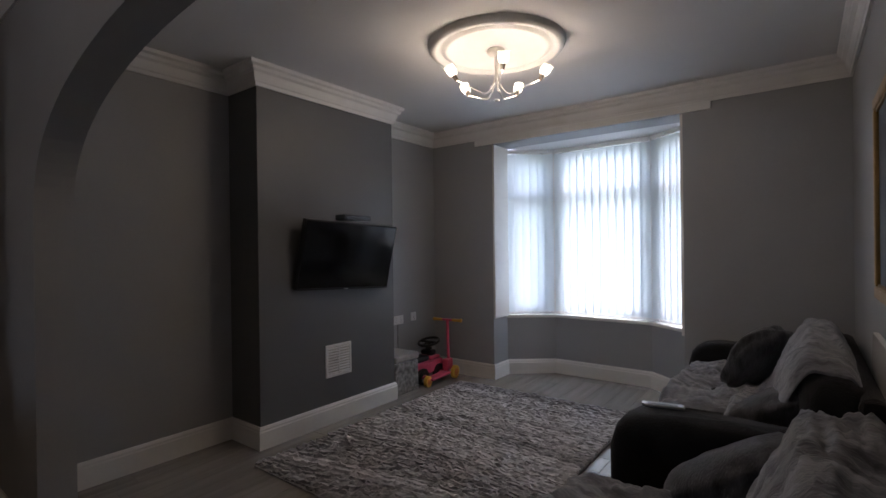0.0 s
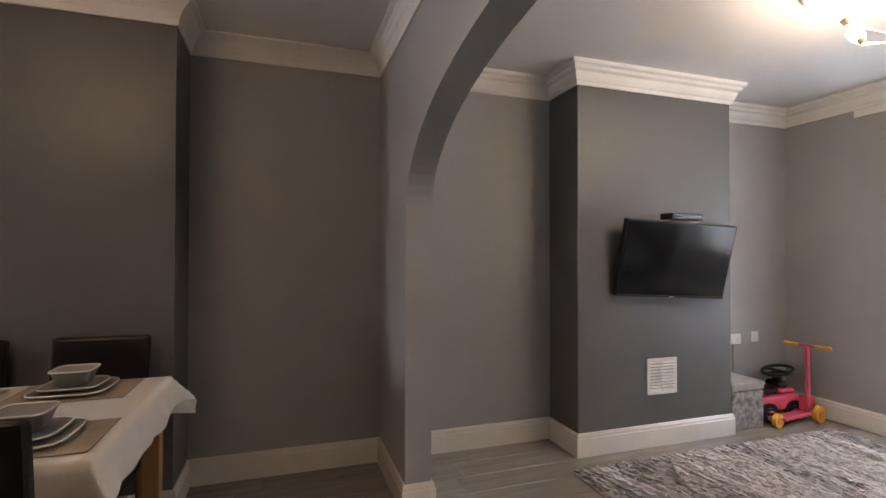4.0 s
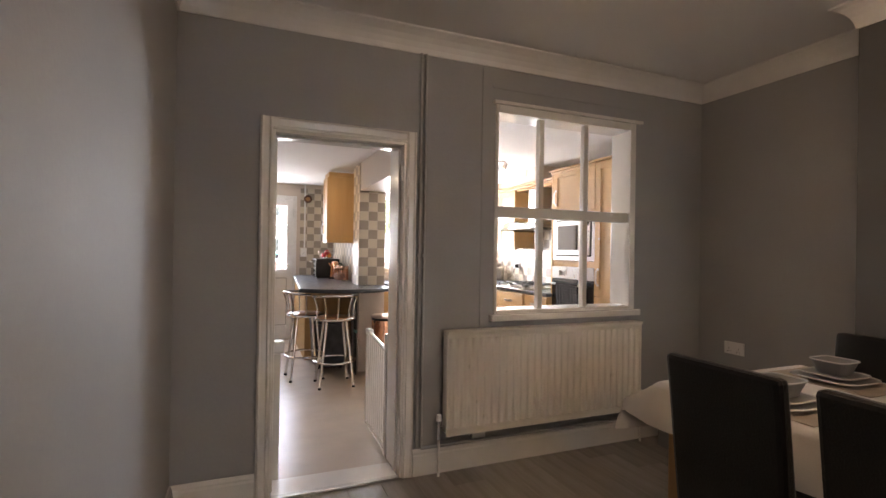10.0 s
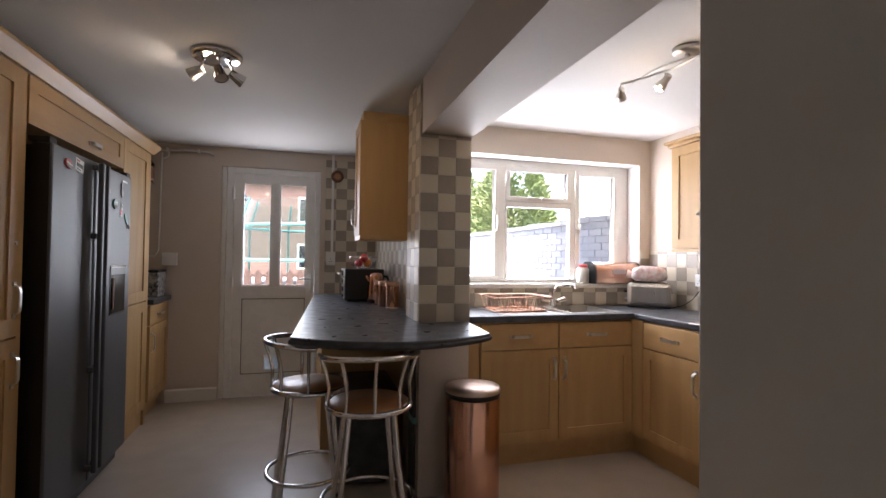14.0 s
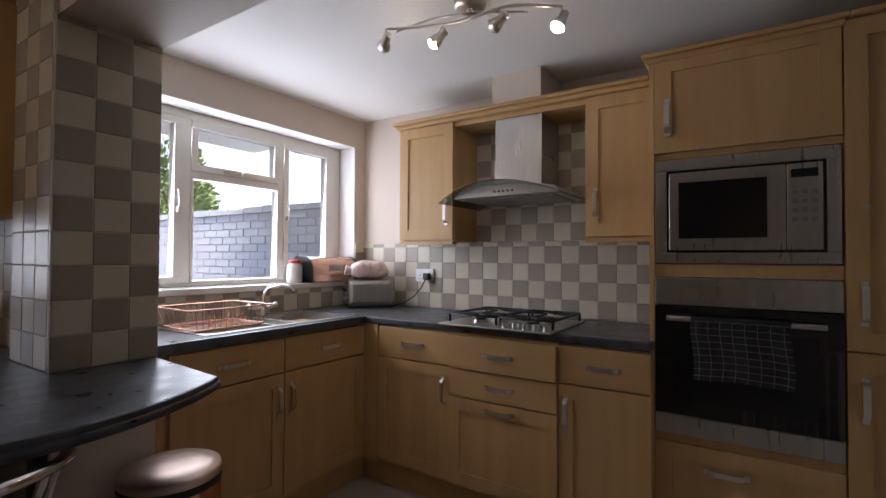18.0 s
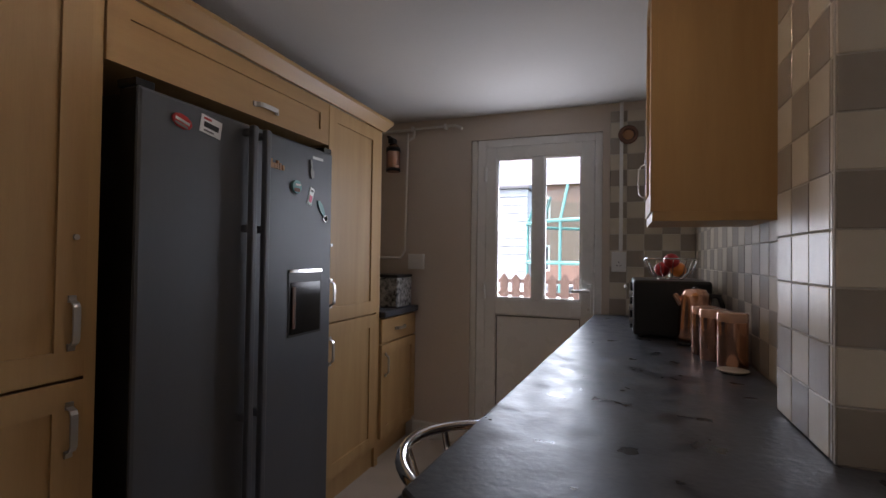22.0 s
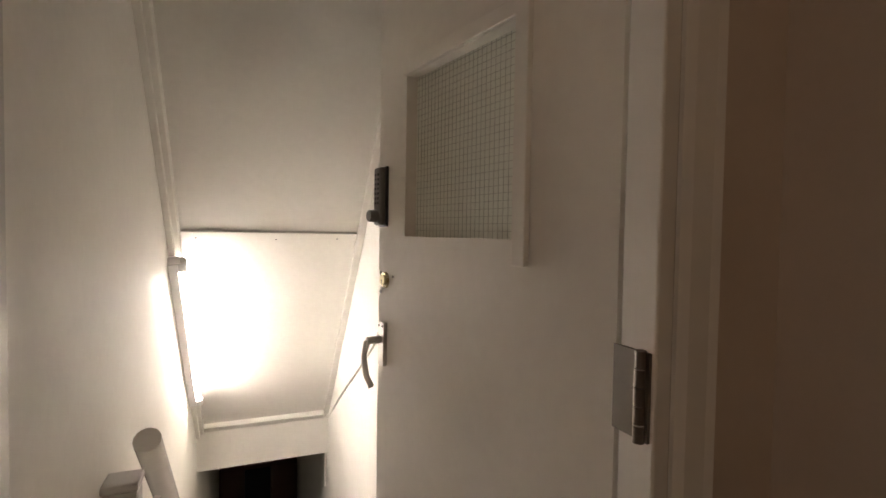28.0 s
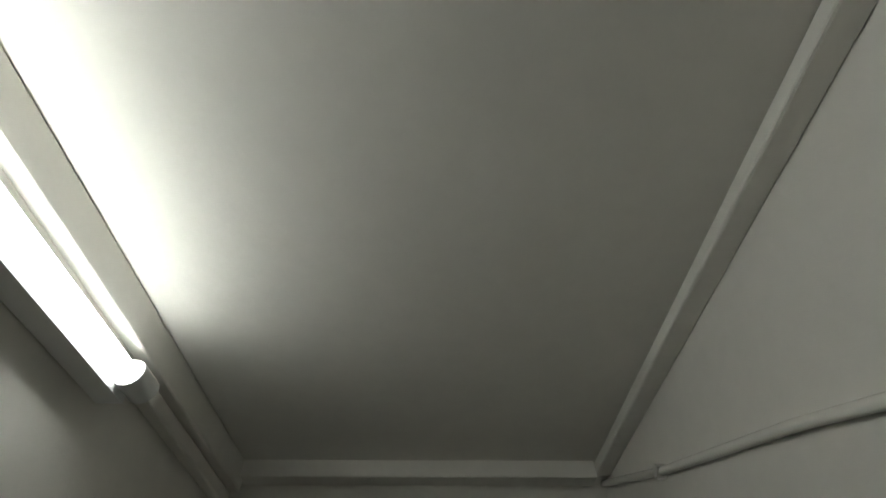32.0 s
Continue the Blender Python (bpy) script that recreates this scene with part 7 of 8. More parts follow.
for k, (i, d) in enumerate(((0, (-0.45, -0.7, -0.35)), (6, (0.15, -0.75, -0.6)), (14, (-0.2, -0.85, -0.35)), (20, (0.35, -0.25, -0.75)))):
    o = Vector(bar_pts[i]) + Vector((0, 0, -0.045))
    d = Vector(d).normalized()
    lit = k in (1, 3)
    a = part("spot_arm", B().rod(bar_pts[i], o, 0.004), NICKEL, sbar)
    m = Matrix.Translation(o) @ d.to_track_quat("Z", "Y").to_matrix().to_4x4() @ Matrix.Scale(1.18, 4)
    part("spot_head", B().lathe([(0.0, -0.026), (0.011, -0.026), (0.014, -0.02), (0.0145, 0.004), (0.019, 0.012), (0.025, 0.034), (0.023, 0.034), (0.017, 0.012)], n=20, m=m), NICKEL, a)
    part("lamp_lens", B().lathe([(0.022, 0.030), (0.019, 0.040), (0.011, 0.047), (0.0, 0.050)], n=16, m=m), SPOTLIT if lit else BULBOFF, a, "glowing reflector lamp" if lit else "unlit lamp")

# back wall: pipes, meter, canister and tin
pw = thing("boiler_pipes", "white painted pipes along the back wall", "pipes")
part("pipe", B().tube([(2.62, YBACK + 0.05, 2.17), (2.68, YBACK + 0.03, 2.20), (3.30, YBACK + 0.03, 2.19), (3.86, YBACK + 0.03, 2.18)], 0.011, 8), GLOSS, pw)
part("pipe", B().tube([(3.04, YBACK + 0.03, 2.17), (3.05, YBACK + 0.03, 1.32), (3.08, YBACK + 0.03, 1.27), (3.35, YBACK + 0.03, 1.27)], 0.009, 8), GLOSS, pw)
part("pipe", B().tube([(2.99, YBACK + 0.03, 2.19), (2.99, YBACK + 0.03, 2.14), (3.03, YBACK + 0.03, 2.12)], 0.011, 8), GLOSS, pw)
for x in (2.75, 3.0, 3.4):
    part("clip", B().box(x - 0.008, x + 0.008, YBACK, YBACK + 0.045, 2.18, 2.215), PLAST, pw)
# hanging copper canister with black ends, its exact use unknown
ex = thing("fire_extinguisher", "small copper-red canister with black bands on the wall", "fire extinguisher", (3.14, YBACK + 0.06, 1.99))
part("cylinder", B().lathe([(0.0, -0.10), (0.045, -0.10), (0.05, -0.09), (0.05, 0.07), (0.03, 0.10), (0.0, 0.105)], n=24), COPPERP, ex, "worn copper-red body")
part("base_band", B().lathe([(0.0505, -0.098), (0.0525, -0.098), (0.0525, -0.075), (0.0505, -0.075)], n=24), BLACK, ex)
part("top_band", B().lathe([(0.0505, 0.045), (0.0525, 0.045), (0.0525, 0.075), (0.0505, 0.075)], n=24), BLACK, ex)
part("valve", B().box(-0.02, 0.02, -0.02, 0.05, 0.10, 0.14).box(-0.01, 0.01, 0.0, 0.09, 0.13, 0.145), BLACK, ex, edge=0.004)
part("bracket", B().box(-0.02, 0.02, -0.058, -0.045, -0.08, 0.08), BLACK, ex)
fs = thing("fused_switch", "white fused switch with a cable on the back wall", "switch", (2.965, YBACK, 1.245))
part("plate", B().box(-0.06, 0.06, 0.0, 0.03, -0.055, 0.055), PLAST, fs, edge=0.004)
part("switch", B().box(0.02, 0.045, 0.025, 0.03, -0.015, 0.015), PLAST, fs)
part("fuse_cover", B().box(-0.045, -0.015, 0.025, 0.028, -0.02, 0.02), PLAST, fs)
tin = thing("bread_tin", "black tin with white blossom print on the corner worktop", "tin", (3.085, -5.80, 0.935))
part("body", B().box(-0.105, 0.105, -0.12, 0.12, 0.0, 0.20), MOSAIC, tin, edge=0.012)
part("lid", B().box(-0.108, 0.108, -0.123, 0.123, 0.201, 0.222), BLACK, tin, edge=0.01)
tm = thing("wall_thermometer", "small round brown thermometer on the tiles", "thermometer", (1.55, YBACK + 0.012, 2.05))
part("ring", B().tube([(0.045 * math.cos(6.28319 * k / 24), 0.014, 0.045 * math.sin(6.28319 * k / 24)) for k in range(24)], 0.014, 8, True), DOORB, tm)
part("face", B().rod((0, 0.0, 0), (0, 0.012, 0), 0.04, n=24), SEATO, tm)
socket("wall_socket", 1.60, YBACK + 0.010, 1.265, "+y", 0.085, 0.125, label="white blank plate on the back wall tiles")
clock = thing("wall_clock", "round dark wall clock with a pale metal rim by the doorway", "clock", (1.40, YB0 - 0.125, 1.63))
part("rim", B().tube([(0.10 * math.cos(6.28319 * k / 32), -0.012, 0.10 * math.sin(6.28319 * k / 32)) for k in range(32)], 0.011, 8, True), STEEL, clock)
part("case", B().rod((0, 0.0, 0), (0, -0.012, 0), 0.098, n=32), BLACK, clock, "dark dial")
part("hour_pointer", B().box(-0.004, 0.004, -0.0145, -0.0125, 0, 0.05), PLAST, clock)
part("minute_pointer", B().box(-0.003, 0.07, -0.0165, -0.0148, -0.003, 0.003), PLAST, clock)

# radiator, pipes and coats on the east wall
r = radiator("radiator", 0.560, 0.2, 0.905, "white ribbed panel radiator by the cellar door", 0.041)
r.matrix_basis = Matrix(((0, -1, 0, XE - 0.09), (1, 0, 0, -2.79), (0, 0, 1, 0.2), (0, 0, 0, 1)))
for y in (-2.755, -2.715):
    solo("riser_pipe", B().rod((XE - 0.016, y, 0.86), (XE - 0.016, y, ZK - 0.002), 0.0095).box(XE - 0.03, XE, y - 0.012, y + 0.012, 1.88, 1.90).box(XE - 0.03, XE, y - 0.012, y + 0.012, 0.93, 0.95), CREAM, "painted pipe rising from the radiator", "pipe", "heating pipes")
structure("wall_paint_patch", B().box(XE - 0.0015, XE + 0.001, -3.015, -2.80, 1.87, ZK - 0.001), PATCH, "paler fresh paint patch on the cream wall", "paint patch")


def garment(name, prof, mt, label, at, seed, extra=()):
    """A hanging coat: stacked folded outlines; prof rows of z, centre x, centre y, half width, half depth."""
    n = 84
    b = B()
    rows = []
    for i in range(len(prof) - 1):
        for k in range(9):
            u = k / 9
            rows.append([a * (1 - u) + c * u for a, c in zip(prof[i], prof[i + 1])])
    rows.append(list(prof[-1]))
    pts = []
    for z, x, y, w, d in rows:
        for j in range(n):
            a = 6.28319 * j / n
            f = 1 + 0.05 * math.sin(5 * a + seed + 2.5 * z) + 0.03 * math.sin(11 * a + 2.3 * seed - 3 * z) + 0.10 * noise.noise((math.cos(a) * 3 + seed, math.sin(a) * 3, z * 4.5)) + 0.20 * noise.noise((math.cos(a) * 1.3 + seed, math.sin(a) * 1.3, z * 2.4))
            f += 0.07 * noise.noise((math.cos(a) * 5 + seed, math.sin(a) * 5 - 0.8 * z, z * 9)) - 0.06 * abs(noise.noise((math.cos(a) * 4 - seed, math.sin(a) * 4, z * 3 + 2 * a)))
            pts.append((x + w * f * math.cos(a), y + d * f * math.sin(a), z + 0.012 * math.sin(5 * a + seed)))
    k = len(rows)
    b.add(pts, [(i * n + j, i * n + (j + 1) % n, (i + 1) * n + (j + 1) % n, (i + 1) * n + j) for i in range(k - 1) for j in range(n)], True)
    b.add(pts, [tuple(range(n)), tuple(range((k - 1) * n, k * n))[::-1]], True)
    t = thing(name, label, "coat", at, group="coats on the hooks")
    part("body", b, mt, t)
    return t


def sleeve(pts, r, seed):
    """A crumpled sleeve along the points: rings whose outline puckers."""
    pts = [Vector(p) for p in pts]
    rings, n, m = [], 36, 40
    for i in range(m + 1):
        f = i / m * (len(pts) - 1)
        k = min(int(f), len(pts) - 2)
        c = pts[k].lerp(pts[k + 1], f - k)
        d = (pts[k + 1] - pts[k]).normalized()
        u = d.orthogonal().normalized()
        w = d.cross(u)
        for j in range(n):
            a = 6.28319 * j / n
            q = r * (1 + 0.22 * noise.noise((math.cos(a) * 1.2 + seed, math.sin(a) * 1.2, i * 0.2)) + 0.12 * noise.noise((math.cos(a) * 2.2, math.sin(a) * 2.2 + seed, i * 0.5)) - 0.10 * abs(noise.noise((math.cos(a) * 1.5 + seed, math.sin(a) * 1.5, i * 0.38 + a))))
            q *= 0.62 + 0.38 * min(1.0, (i + 0.6) / 9)
            rings.append(c + q * (u * math.cos(a) + w * math.sin(a)))
    b = B().add(rings, [(i * n + j, i * n + (j + 1) % n, (i + 1) * n + (j + 1) % n, (i + 1) * n + j) for i in range(m) for j in range(n)], True)
    return b.add(rings, [tuple(range(n))[::-1], tuple(range(m * n, (m + 1) * n))])


# coats hang from hooks on the tall cabinet's end panel
hk = thing("coat_hooks", "row of hooks on the cabinet's end panel", "hooks", (3.26, -3.241, 1.86))
part("board", B().box(-0.22, 0.25, 0.0, 0.015, -0.03, 0.03), BLACK, hk)
for k in range(4):
    part("hook", B().tube([(-0.16 + 0.12 * k, 0.015, 0.01), (-0.16 + 0.12 * k, 0.05, 0.0), (-0.16 + 0.12 * k, 0.06, 0.03)], 0.005, 6), NICKEL, hk)
c1 = garment("coat", [(1.885, 3.10, -3.195, 0.035, 0.03), (1.86, 3.105, -3.175, 0.075, 0.05), (1.72, 3.12, -3.145, 0.10, 0.08), (1.58, 3.13, -3.12, 0.13, 0.105), (1.30, 3.14, -3.09, 0.16, 0.14), (1.08, 3.15, -3.075, 0.165, 0.155), (0.96, 3.15, -3.07, 0.16, 0.15), (0.86, 3.14, -3.085, 0.145, 0.125), (0.82, 3.14, -3.11, 0.11, 0.09)], COAT, "long black hooded coat hanging in heavy folds", (0, 0, 0), 1.0)
part("sleeve", sleeve([(3.10, -3.09, 1.66), (3.08, -3.03, 1.45), (3.07, -2.985, 1.22), (3.065, -2.965, 1.03)], 0.064, 3.0), COATG, c1, "charcoal sleeve")
part("cuff", B().tube([(3.065, -2.966, 1.05), (3.065, -2.964, 1.02)], 0.058, 14), COAT, c1)
part("hood_lining", B().tube([(3.03, -3.20, 1.80), (3.02, -3.215, 1.74), (3.03, -3.22, 1.66)], 0.012, 6), WARMGREY, c1, "pale lining edge")
part("drawstring", B().tube([(3.09, -3.10, 0.90), (3.088, -3.098, 0.80), (3.09, -3.095, 0.76), (3.093, -3.098, 0.80)], 0.003, 5), COAT, c1)
c2 = garment("jacket", [(1.50, 3.05, -3.185, 0.045, 0.035), (1.45, 3.045, -3.175, 0.075, 0.055), (1.28, 3.03, -3.17, 0.085, 0.068), (1.05, 3.03, -3.168, 0.085, 0.066), (0.93, 3.035, -3.175, 0.08, 0.06), (0.85, 3.04, -3.185, 0.07, 0.045)], COATG, "charcoal jacket with a pale zip and reflective band", (0, 0, 0), 4.2)
part("sleeve", sleeve([(3.01, -3.175, 1.47), (2.955, -3.20, 1.395), (2.93, -3.235, 1.30), (2.925, -3.262, 1.225), (2.935, -3.268, 1.195)], 0.060, 8.0), COATG, c2, "puffed charcoal sleeve")
part("zip", B().tube([(2.975, -3.115, 1.44), (2.955, -3.105, 1.30), (2.952, -3.108, 1.15), (2.956, -3.10, 1.04)], 0.0016, 5), RIM, c2, "pale zip line")
part("reflective_band", B().tube([(2.965, -3.165, 0.90), (2.96, -3.19, 0.898), (2.965, -3.215, 0.90)], 0.009, 6), WARMGREY, c2)
part("collar_piping", B().tube([(2.985, -3.13, 1.488), (2.975, -3.155, 1.50), (2.98, -3.18, 1.495)], 0.006, 6), WARMGREY, c2)
bg = thing("carrier_bag", "crumpled pale carrier bag hanging below the coats", "bag", (3.07, -3.165, 0.785), group="bags below the coats")
part("bag", cushiony(0, 0, 0.0, 0.05, 0.045, 0.055, 2.4, wrinkle=0.05, seed=2.0), RIM, bg)
part("strap", B().tube([(0.0, 0.01, 0.05), (0.005, 0.015, 0.09), (0.01, 0.0, 0.13)], 0.004, 5), COATG, bg)
bg = thing("carrier_bag", "small grey bag hanging below the coats", "bag", (3.04, -3.215, 0.765), group="bags below the coats")
part("bag", cushiony(0, 0, 0.0, 0.04, 0.022, 0.06, 2.4, wrinkle=0.05, seed=5.0), WARMGREY, bg)
part("strap", B().tube([(0.0, 0.0, 0.055), (0.0, 0.0, 0.13)], 0.004, 5), COATG, bg)

# stair gate swung back into the kitchen
gt = thing("stair_gate", "white metal stair gate folded open inside the doorway", "gate")
gx, gy0, gy1 = DX0 + 0.0, -2.22, -1.69
gate = part("gate_frame", B().rod((gx, gy0, 0.03), (gx, gy1, 0.03), 0.013).tube([(gx, gy0, 0.03), (gx, gy0, 0.67), (gx, gy0 + 0.05, 0.725), (gx, gy0 + 0.14, 0.705), (gx, gy1, 0.665)], 0.013, 8).rod((gx, gy1, 0.03), (gx, gy1, 0.68), 0.013), GLOSS, gt)
for k in range(9):
    y = gy0 + 0.057 * (k + 1)
    part("bar", B().rod((gx, y, 0.03), (gx, y, 0.70 - 0.045 * (k / 9)), 0.007), GLOSS, gt)
part("wall_post", B().box(gx - 0.02, gx + 0.02, gy1 + 0.016, gy1 + 0.05, 0.0, 0.78), GLOSS, gt, edge=0.006)
part("latch", B().box(gx - 0.022, gx + 0.022, gy0 + 0.02, gy0 + 0.10, 0.69, 0.735), PLAST, gt, edge=0.008)
gp = thing("gate_post", "white stair gate catch post on the doorway side", "gate post", (DX1 - 0.045, -1.565, 0))
part("post", B().box(-0.025, 0.025, -0.03, 0.03, 0, 0.72), GLOSS, gp, edge=0.006)
part("catch", B().box(-0.045, 0.03, -0.035, 0.035, 0.721, 0.79), PLAST, gp, edge=0.01)

# ---- cellar stair ----
SX0, SX1 = 3.03, 3.74
structure("wall_cellar_left", B().box(2.90, SX0, -1.93, 2.6, -2.9, 2.5), CELLAR, "off-white painted cellar stair wall", "wall")
structure("wall_cellar_right", B().box(SX1, XE - 0.001, -1.93, 2.6, -2.9, 2.5), CELLAR, "off-white painted cellar stair wall", "wall")


def soffit_z(y):
    return 1.278 - (y + 0.464) * 1.154


ys, ye = -1.07, 0.476
structure("ceiling_cellar", B().box(SX0, SX1, -1.93, ys, soffit_z(ys), 2.3).add([(SX0, ys, soffit_z(ys)), (SX1, ys, soffit_z(ys)), (SX1, ye, soffit_z(ye)), (SX0, ye, soffit_z(ye)), (SX0, ys, 2.3), (SX1, ys, 2.3), (SX1, ye, 2.3), (SX0, ye, 2.3)], [(0, 1, 2, 3), (4, 5, 6, 7), (0, 1, 5, 4), (2, 3, 7, 6), (0, 3, 7, 4), (1, 2, 6, 5)]), CELLAR, "off-white sloping boarded underside of the stairs", "ceiling")
# slope frame: local x across, y down the slope, z out of the boards
a = math.atan(1.154)
sm = Matrix.Translation((SX0, ys, soffit_z(ys))) @ Matrix.Rotation(-a, 4, "X")
SL = (ye - ys) / math.cos(a)
WS = SX1 - SX0
structure("trim_stringer_left", B().box(0.0, 0.036, 0.0, SL, -0.050, -0.001, sm).box(0.0, 0.020, 0.0, SL, -0.074, -0.0505, sm), CELLAR, "painted board along the slope", "trim", 0.003)
structure("trim_stringer_right", B().box(WS - 0.030, WS, 0.0, SL, -0.020, -0.001, sm), CELLAR, "painted board along the slope", "trim", 0.003)
bpos = (-0.464 - ys) / math.cos(a)
sb_ = structure("trim_slope_batten", B().box(0.037, WS - 0.031, bpos, bpos + 0.060, -0.014, -0.001, sm), CELLAR, "painted batten across the sloping boards", "trim", 0.003)
for x, dy in ((0.085, 0.03), (0.365, 0.034), (0.60, 0.028)):
    part("screw_head", B().rod(sm @ Vector((x, bpos + dy, -0.0138)), sm @ Vector((x, bpos + dy, -0.0148)), 0.0030, n=8), WARMGREY, sb_)
structure("trim_lower_batten", B().box(0.03, WS - 0.03, SL - 0.02, SL + 0.02, -0.03, 0.01, sm), CELLAR, "painted moulding at the foot of the slope", "trim", 0.003)
structure("wall_cellar_lintel", B().box(SX0, SX1, ye, ye + 0.08, -0.06, soffit_z(ye) + 0.2), CELLAR, "off-white board over the cellar opening", "wall")
structure("ceiling_cellar_low", B().box(SX0, SX1, ye + 0.08, 2.6, -0.06, 0.1), CELLAR, "low cellar ceiling", "ceiling")
structure("wall_cellar_end", B().box(SX0, SX1, 2.5, 2.6, -2.9, -0.06), DOORB, "brown boarded end wall of the cellar", "wall")
cd = thing("cellar_cupboard", "brown cellar cupboard with a dark open bay", "cupboard", (3.385, 2.36, -2.5))
part("side", B().box(-0.33, -0.13, -0.08, 0.13, 0, 2.35).box(0.10, 0.33, -0.08, 0.13, 0, 2.35), DOORB, cd, edge=0.006)
# black back puts the open bay's shade into its colour
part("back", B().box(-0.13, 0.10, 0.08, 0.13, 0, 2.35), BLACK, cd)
for z in (2.10, 1.55):
    part("shelf", B().box(-0.13, 0.10, -0.06, 0.08, z, z + 0.03), DOORB, cd)
part("tin_box", B().rod((-0.02, 0.0, 2.13), (-0.02, 0.0, 2.22), 0.06), WARMGREY, cd)
# steps
st = thing("stairs", "painted wooden cellar steps", "stairs", kind="structure")
structure("landing", B().box(SX0, SX1, -1.95, -1.34, -0.12, 0.0), VINYL, "small landing inside the cellar door", "floor")
for k in range(12):
    y0 = -1.34 + 0.205 * k
    z = -0.21 * (k + 1)
    part("tread", B().box(SX0 + 0.002, SX1 - 0.002, y0 - 0.02, y0 + 0.205, z - 0.03, z), CELLAR, st, edge=0.004)
    part("riser", B().box(SX0 + 0.002, SX1 - 0.002, y0, y0 + 0.018, z + 0.001, z + 0.18), CELLAR, st)
structure("floor_cellar", B().box(SX0, SX1, -1.3, 2.5, -2.8, -2.55), PAVE, "grey cellar floor", "floor")
hr = thing("handrail", "white round handrail on the stair wall", "handrail")
part("rail", B().rod((3.10, -1.27, 0.83), (3.10, 1.2, -1.70), 0.027, n=16), GLOSS, hr)
part("bracket", B().tube([(3.10, -1.10, 0.64), (3.08, -1.10, 0.59), (3.032, -1.10, 0.59)], 0.009, 7).tube([(3.10, 0.0, -0.49), (3.08, 0.0, -0.53), (3.032, 0.0, -0.53)], 0.009, 7), GLOSS, hr)
nw = thing("newel_post", "short white post at the head of the stair", "post", (3.062, -1.30, -0.05))
part("post", B().box(-0.03, 0.03, -0.03, 0.03, 0, 0.80), GLOSS, nw, edge=0.006)
part("cap", B().box(-0.034, 0.034, -0.034, 0.034, 0.801, 0.82), GLOSS, nw, edge=0.006)
# tube light along the slope
tl = thing("tube_light", "lit fluorescent tube on a white batten along the slope", "tube light")
u0, u1 = Vector((3.072, -0.50, 1.165)), Vector((3.072, 0.145, 0.44))
dv = (u1 - u0).normalized()
up = Vector((0, -dv.z, dv.y))
part("batten_body", B().prism([(0, -0.022), (0.03, -0.022), (0.03, 0.022), (0, 0.022)], 0, (u1 - u0).length, Matrix(((1, 0, 0, SX0 + 0.002), (0, up.y, dv.y, u0.y), (0, up.z, dv.z, u0.z), (0, 0, 0, 1)))), PLAST, tl)
part("tube", B().rod(u0 + dv * 0.05, u1 - dv * 0.03, 0.0085, n=16), TUBEM, tl, "lit white tube")
part("end_holder", B().rod(u0 - dv * 0.002, u0 + dv * 0.045, 0.0175, n=16).box(SX0 + 0.002, 3.07, u0.y - 0.012, u0.y + 0.016, u0.z - 0.014, u0.z + 0.012), PLAST, tl)
part("end_holder", B().rod(u1 - dv * 0.03, u1 + dv * 0.01, 0.017, n=16), PLAST, tl)
# cable clipped to the wall
cb = thing("wall_cable", "white painted cable clipped along the stair wall", "cable")
cp_ = [Vector((SX1 - 0.006, -1.75 + 0.25 * k, 1.506 - 0.1512 * k + 0.006 * math.sin(2.1 * k))) for k in range(10)]
part("cable", B().tube(cp_ + [Vector((SX1 - 0.006, 0.50, 0.13)), Vector((SX1 - 0.006, 0.53, 0.10)), Vector((SX1 - 0.006, 0.54, -0.3))], 0.0062, 7), CELLAR, cb)
for k in (1, 3, 4, 6, 8):
    part("clip", B().box(SX1 - 0.014, SX1, cp_[k].y - 0.005, cp_[k].y + 0.005, cp_[k].z - 0.009, cp_[k].z + 0.009), CELLAR, cb)
# doorway and open door
cf = thing("door_frame_cellar", "cream gloss frame of the cellar doorway", "door frame", kind="structure")
part("lining", B().box(CX0, CX0 + 0.025, -2.04, -1.925, 0, CZ).box(CX1 - 0.025, CX1, -2.04, -1.986, 0, CZ).box(CX0 + 0.025, CX1 - 0.025, -2.04, -1.925, CZ - 0.025, CZ), GLOSS, cf, edge=0.003)
part("architrave", architrave(CX0, -1, -2.03, -1, CZ + 0.07), GLOSS, cf)
part("architrave", architrave(CX1, 1, -2.03, -1, CZ + 0.07), GLOSS, cf)
head = B()
head.v = [(x, -2.03 - b, CZ + a_) for x in (CX0, CX1) for a_, b in ARC]
head.f = [(j, (j + 1) % 8, 8 + (j + 1) % 8, 8 + j) for j in range(8)] + [tuple(range(8)), tuple(range(8, 16))[::-1]]
head.s = [False] * len(head.f)
part("architrave_head", head, GLOSS, cf)
dm = Matrix.Translation((3.716, -1.985, 0)) @ Matrix(((-0.207, -0.978, 0), (0.978, -0.207, 0), (0, 0, 1))).to_4x4()
cdoor = thing("door_2", "cream painted cellar door with wired glass, open", "door", kind="structure")
LW, G0, G1, H0, H1 = 0.657, 0.19, 0.535, 1.27, 1.605
part("leaf", B().box(0.010, G0, -0.042, 0.0, 0.012, 1.87, dm).box(G1, LW, -0.042, 0.0, 0.012, 1.87, dm).box(G0, G1, -0.042, 0.0, 0.012, H0, dm).box(G0, G1, -0.042, 0.0, H1, 1.87, dm), CELLAR, cdoor, "cream painted flush leaf")
part("bead", B().box(G0 - 0.028, G0, 0.0005, 0.012, H0 - 0.04, H1 + 0.028, dm).box(G0, G1 + 0.0, 0.0005, 0.008, H1, H1 + 0.028, dm), CELLAR, cdoor, edge=0.002)
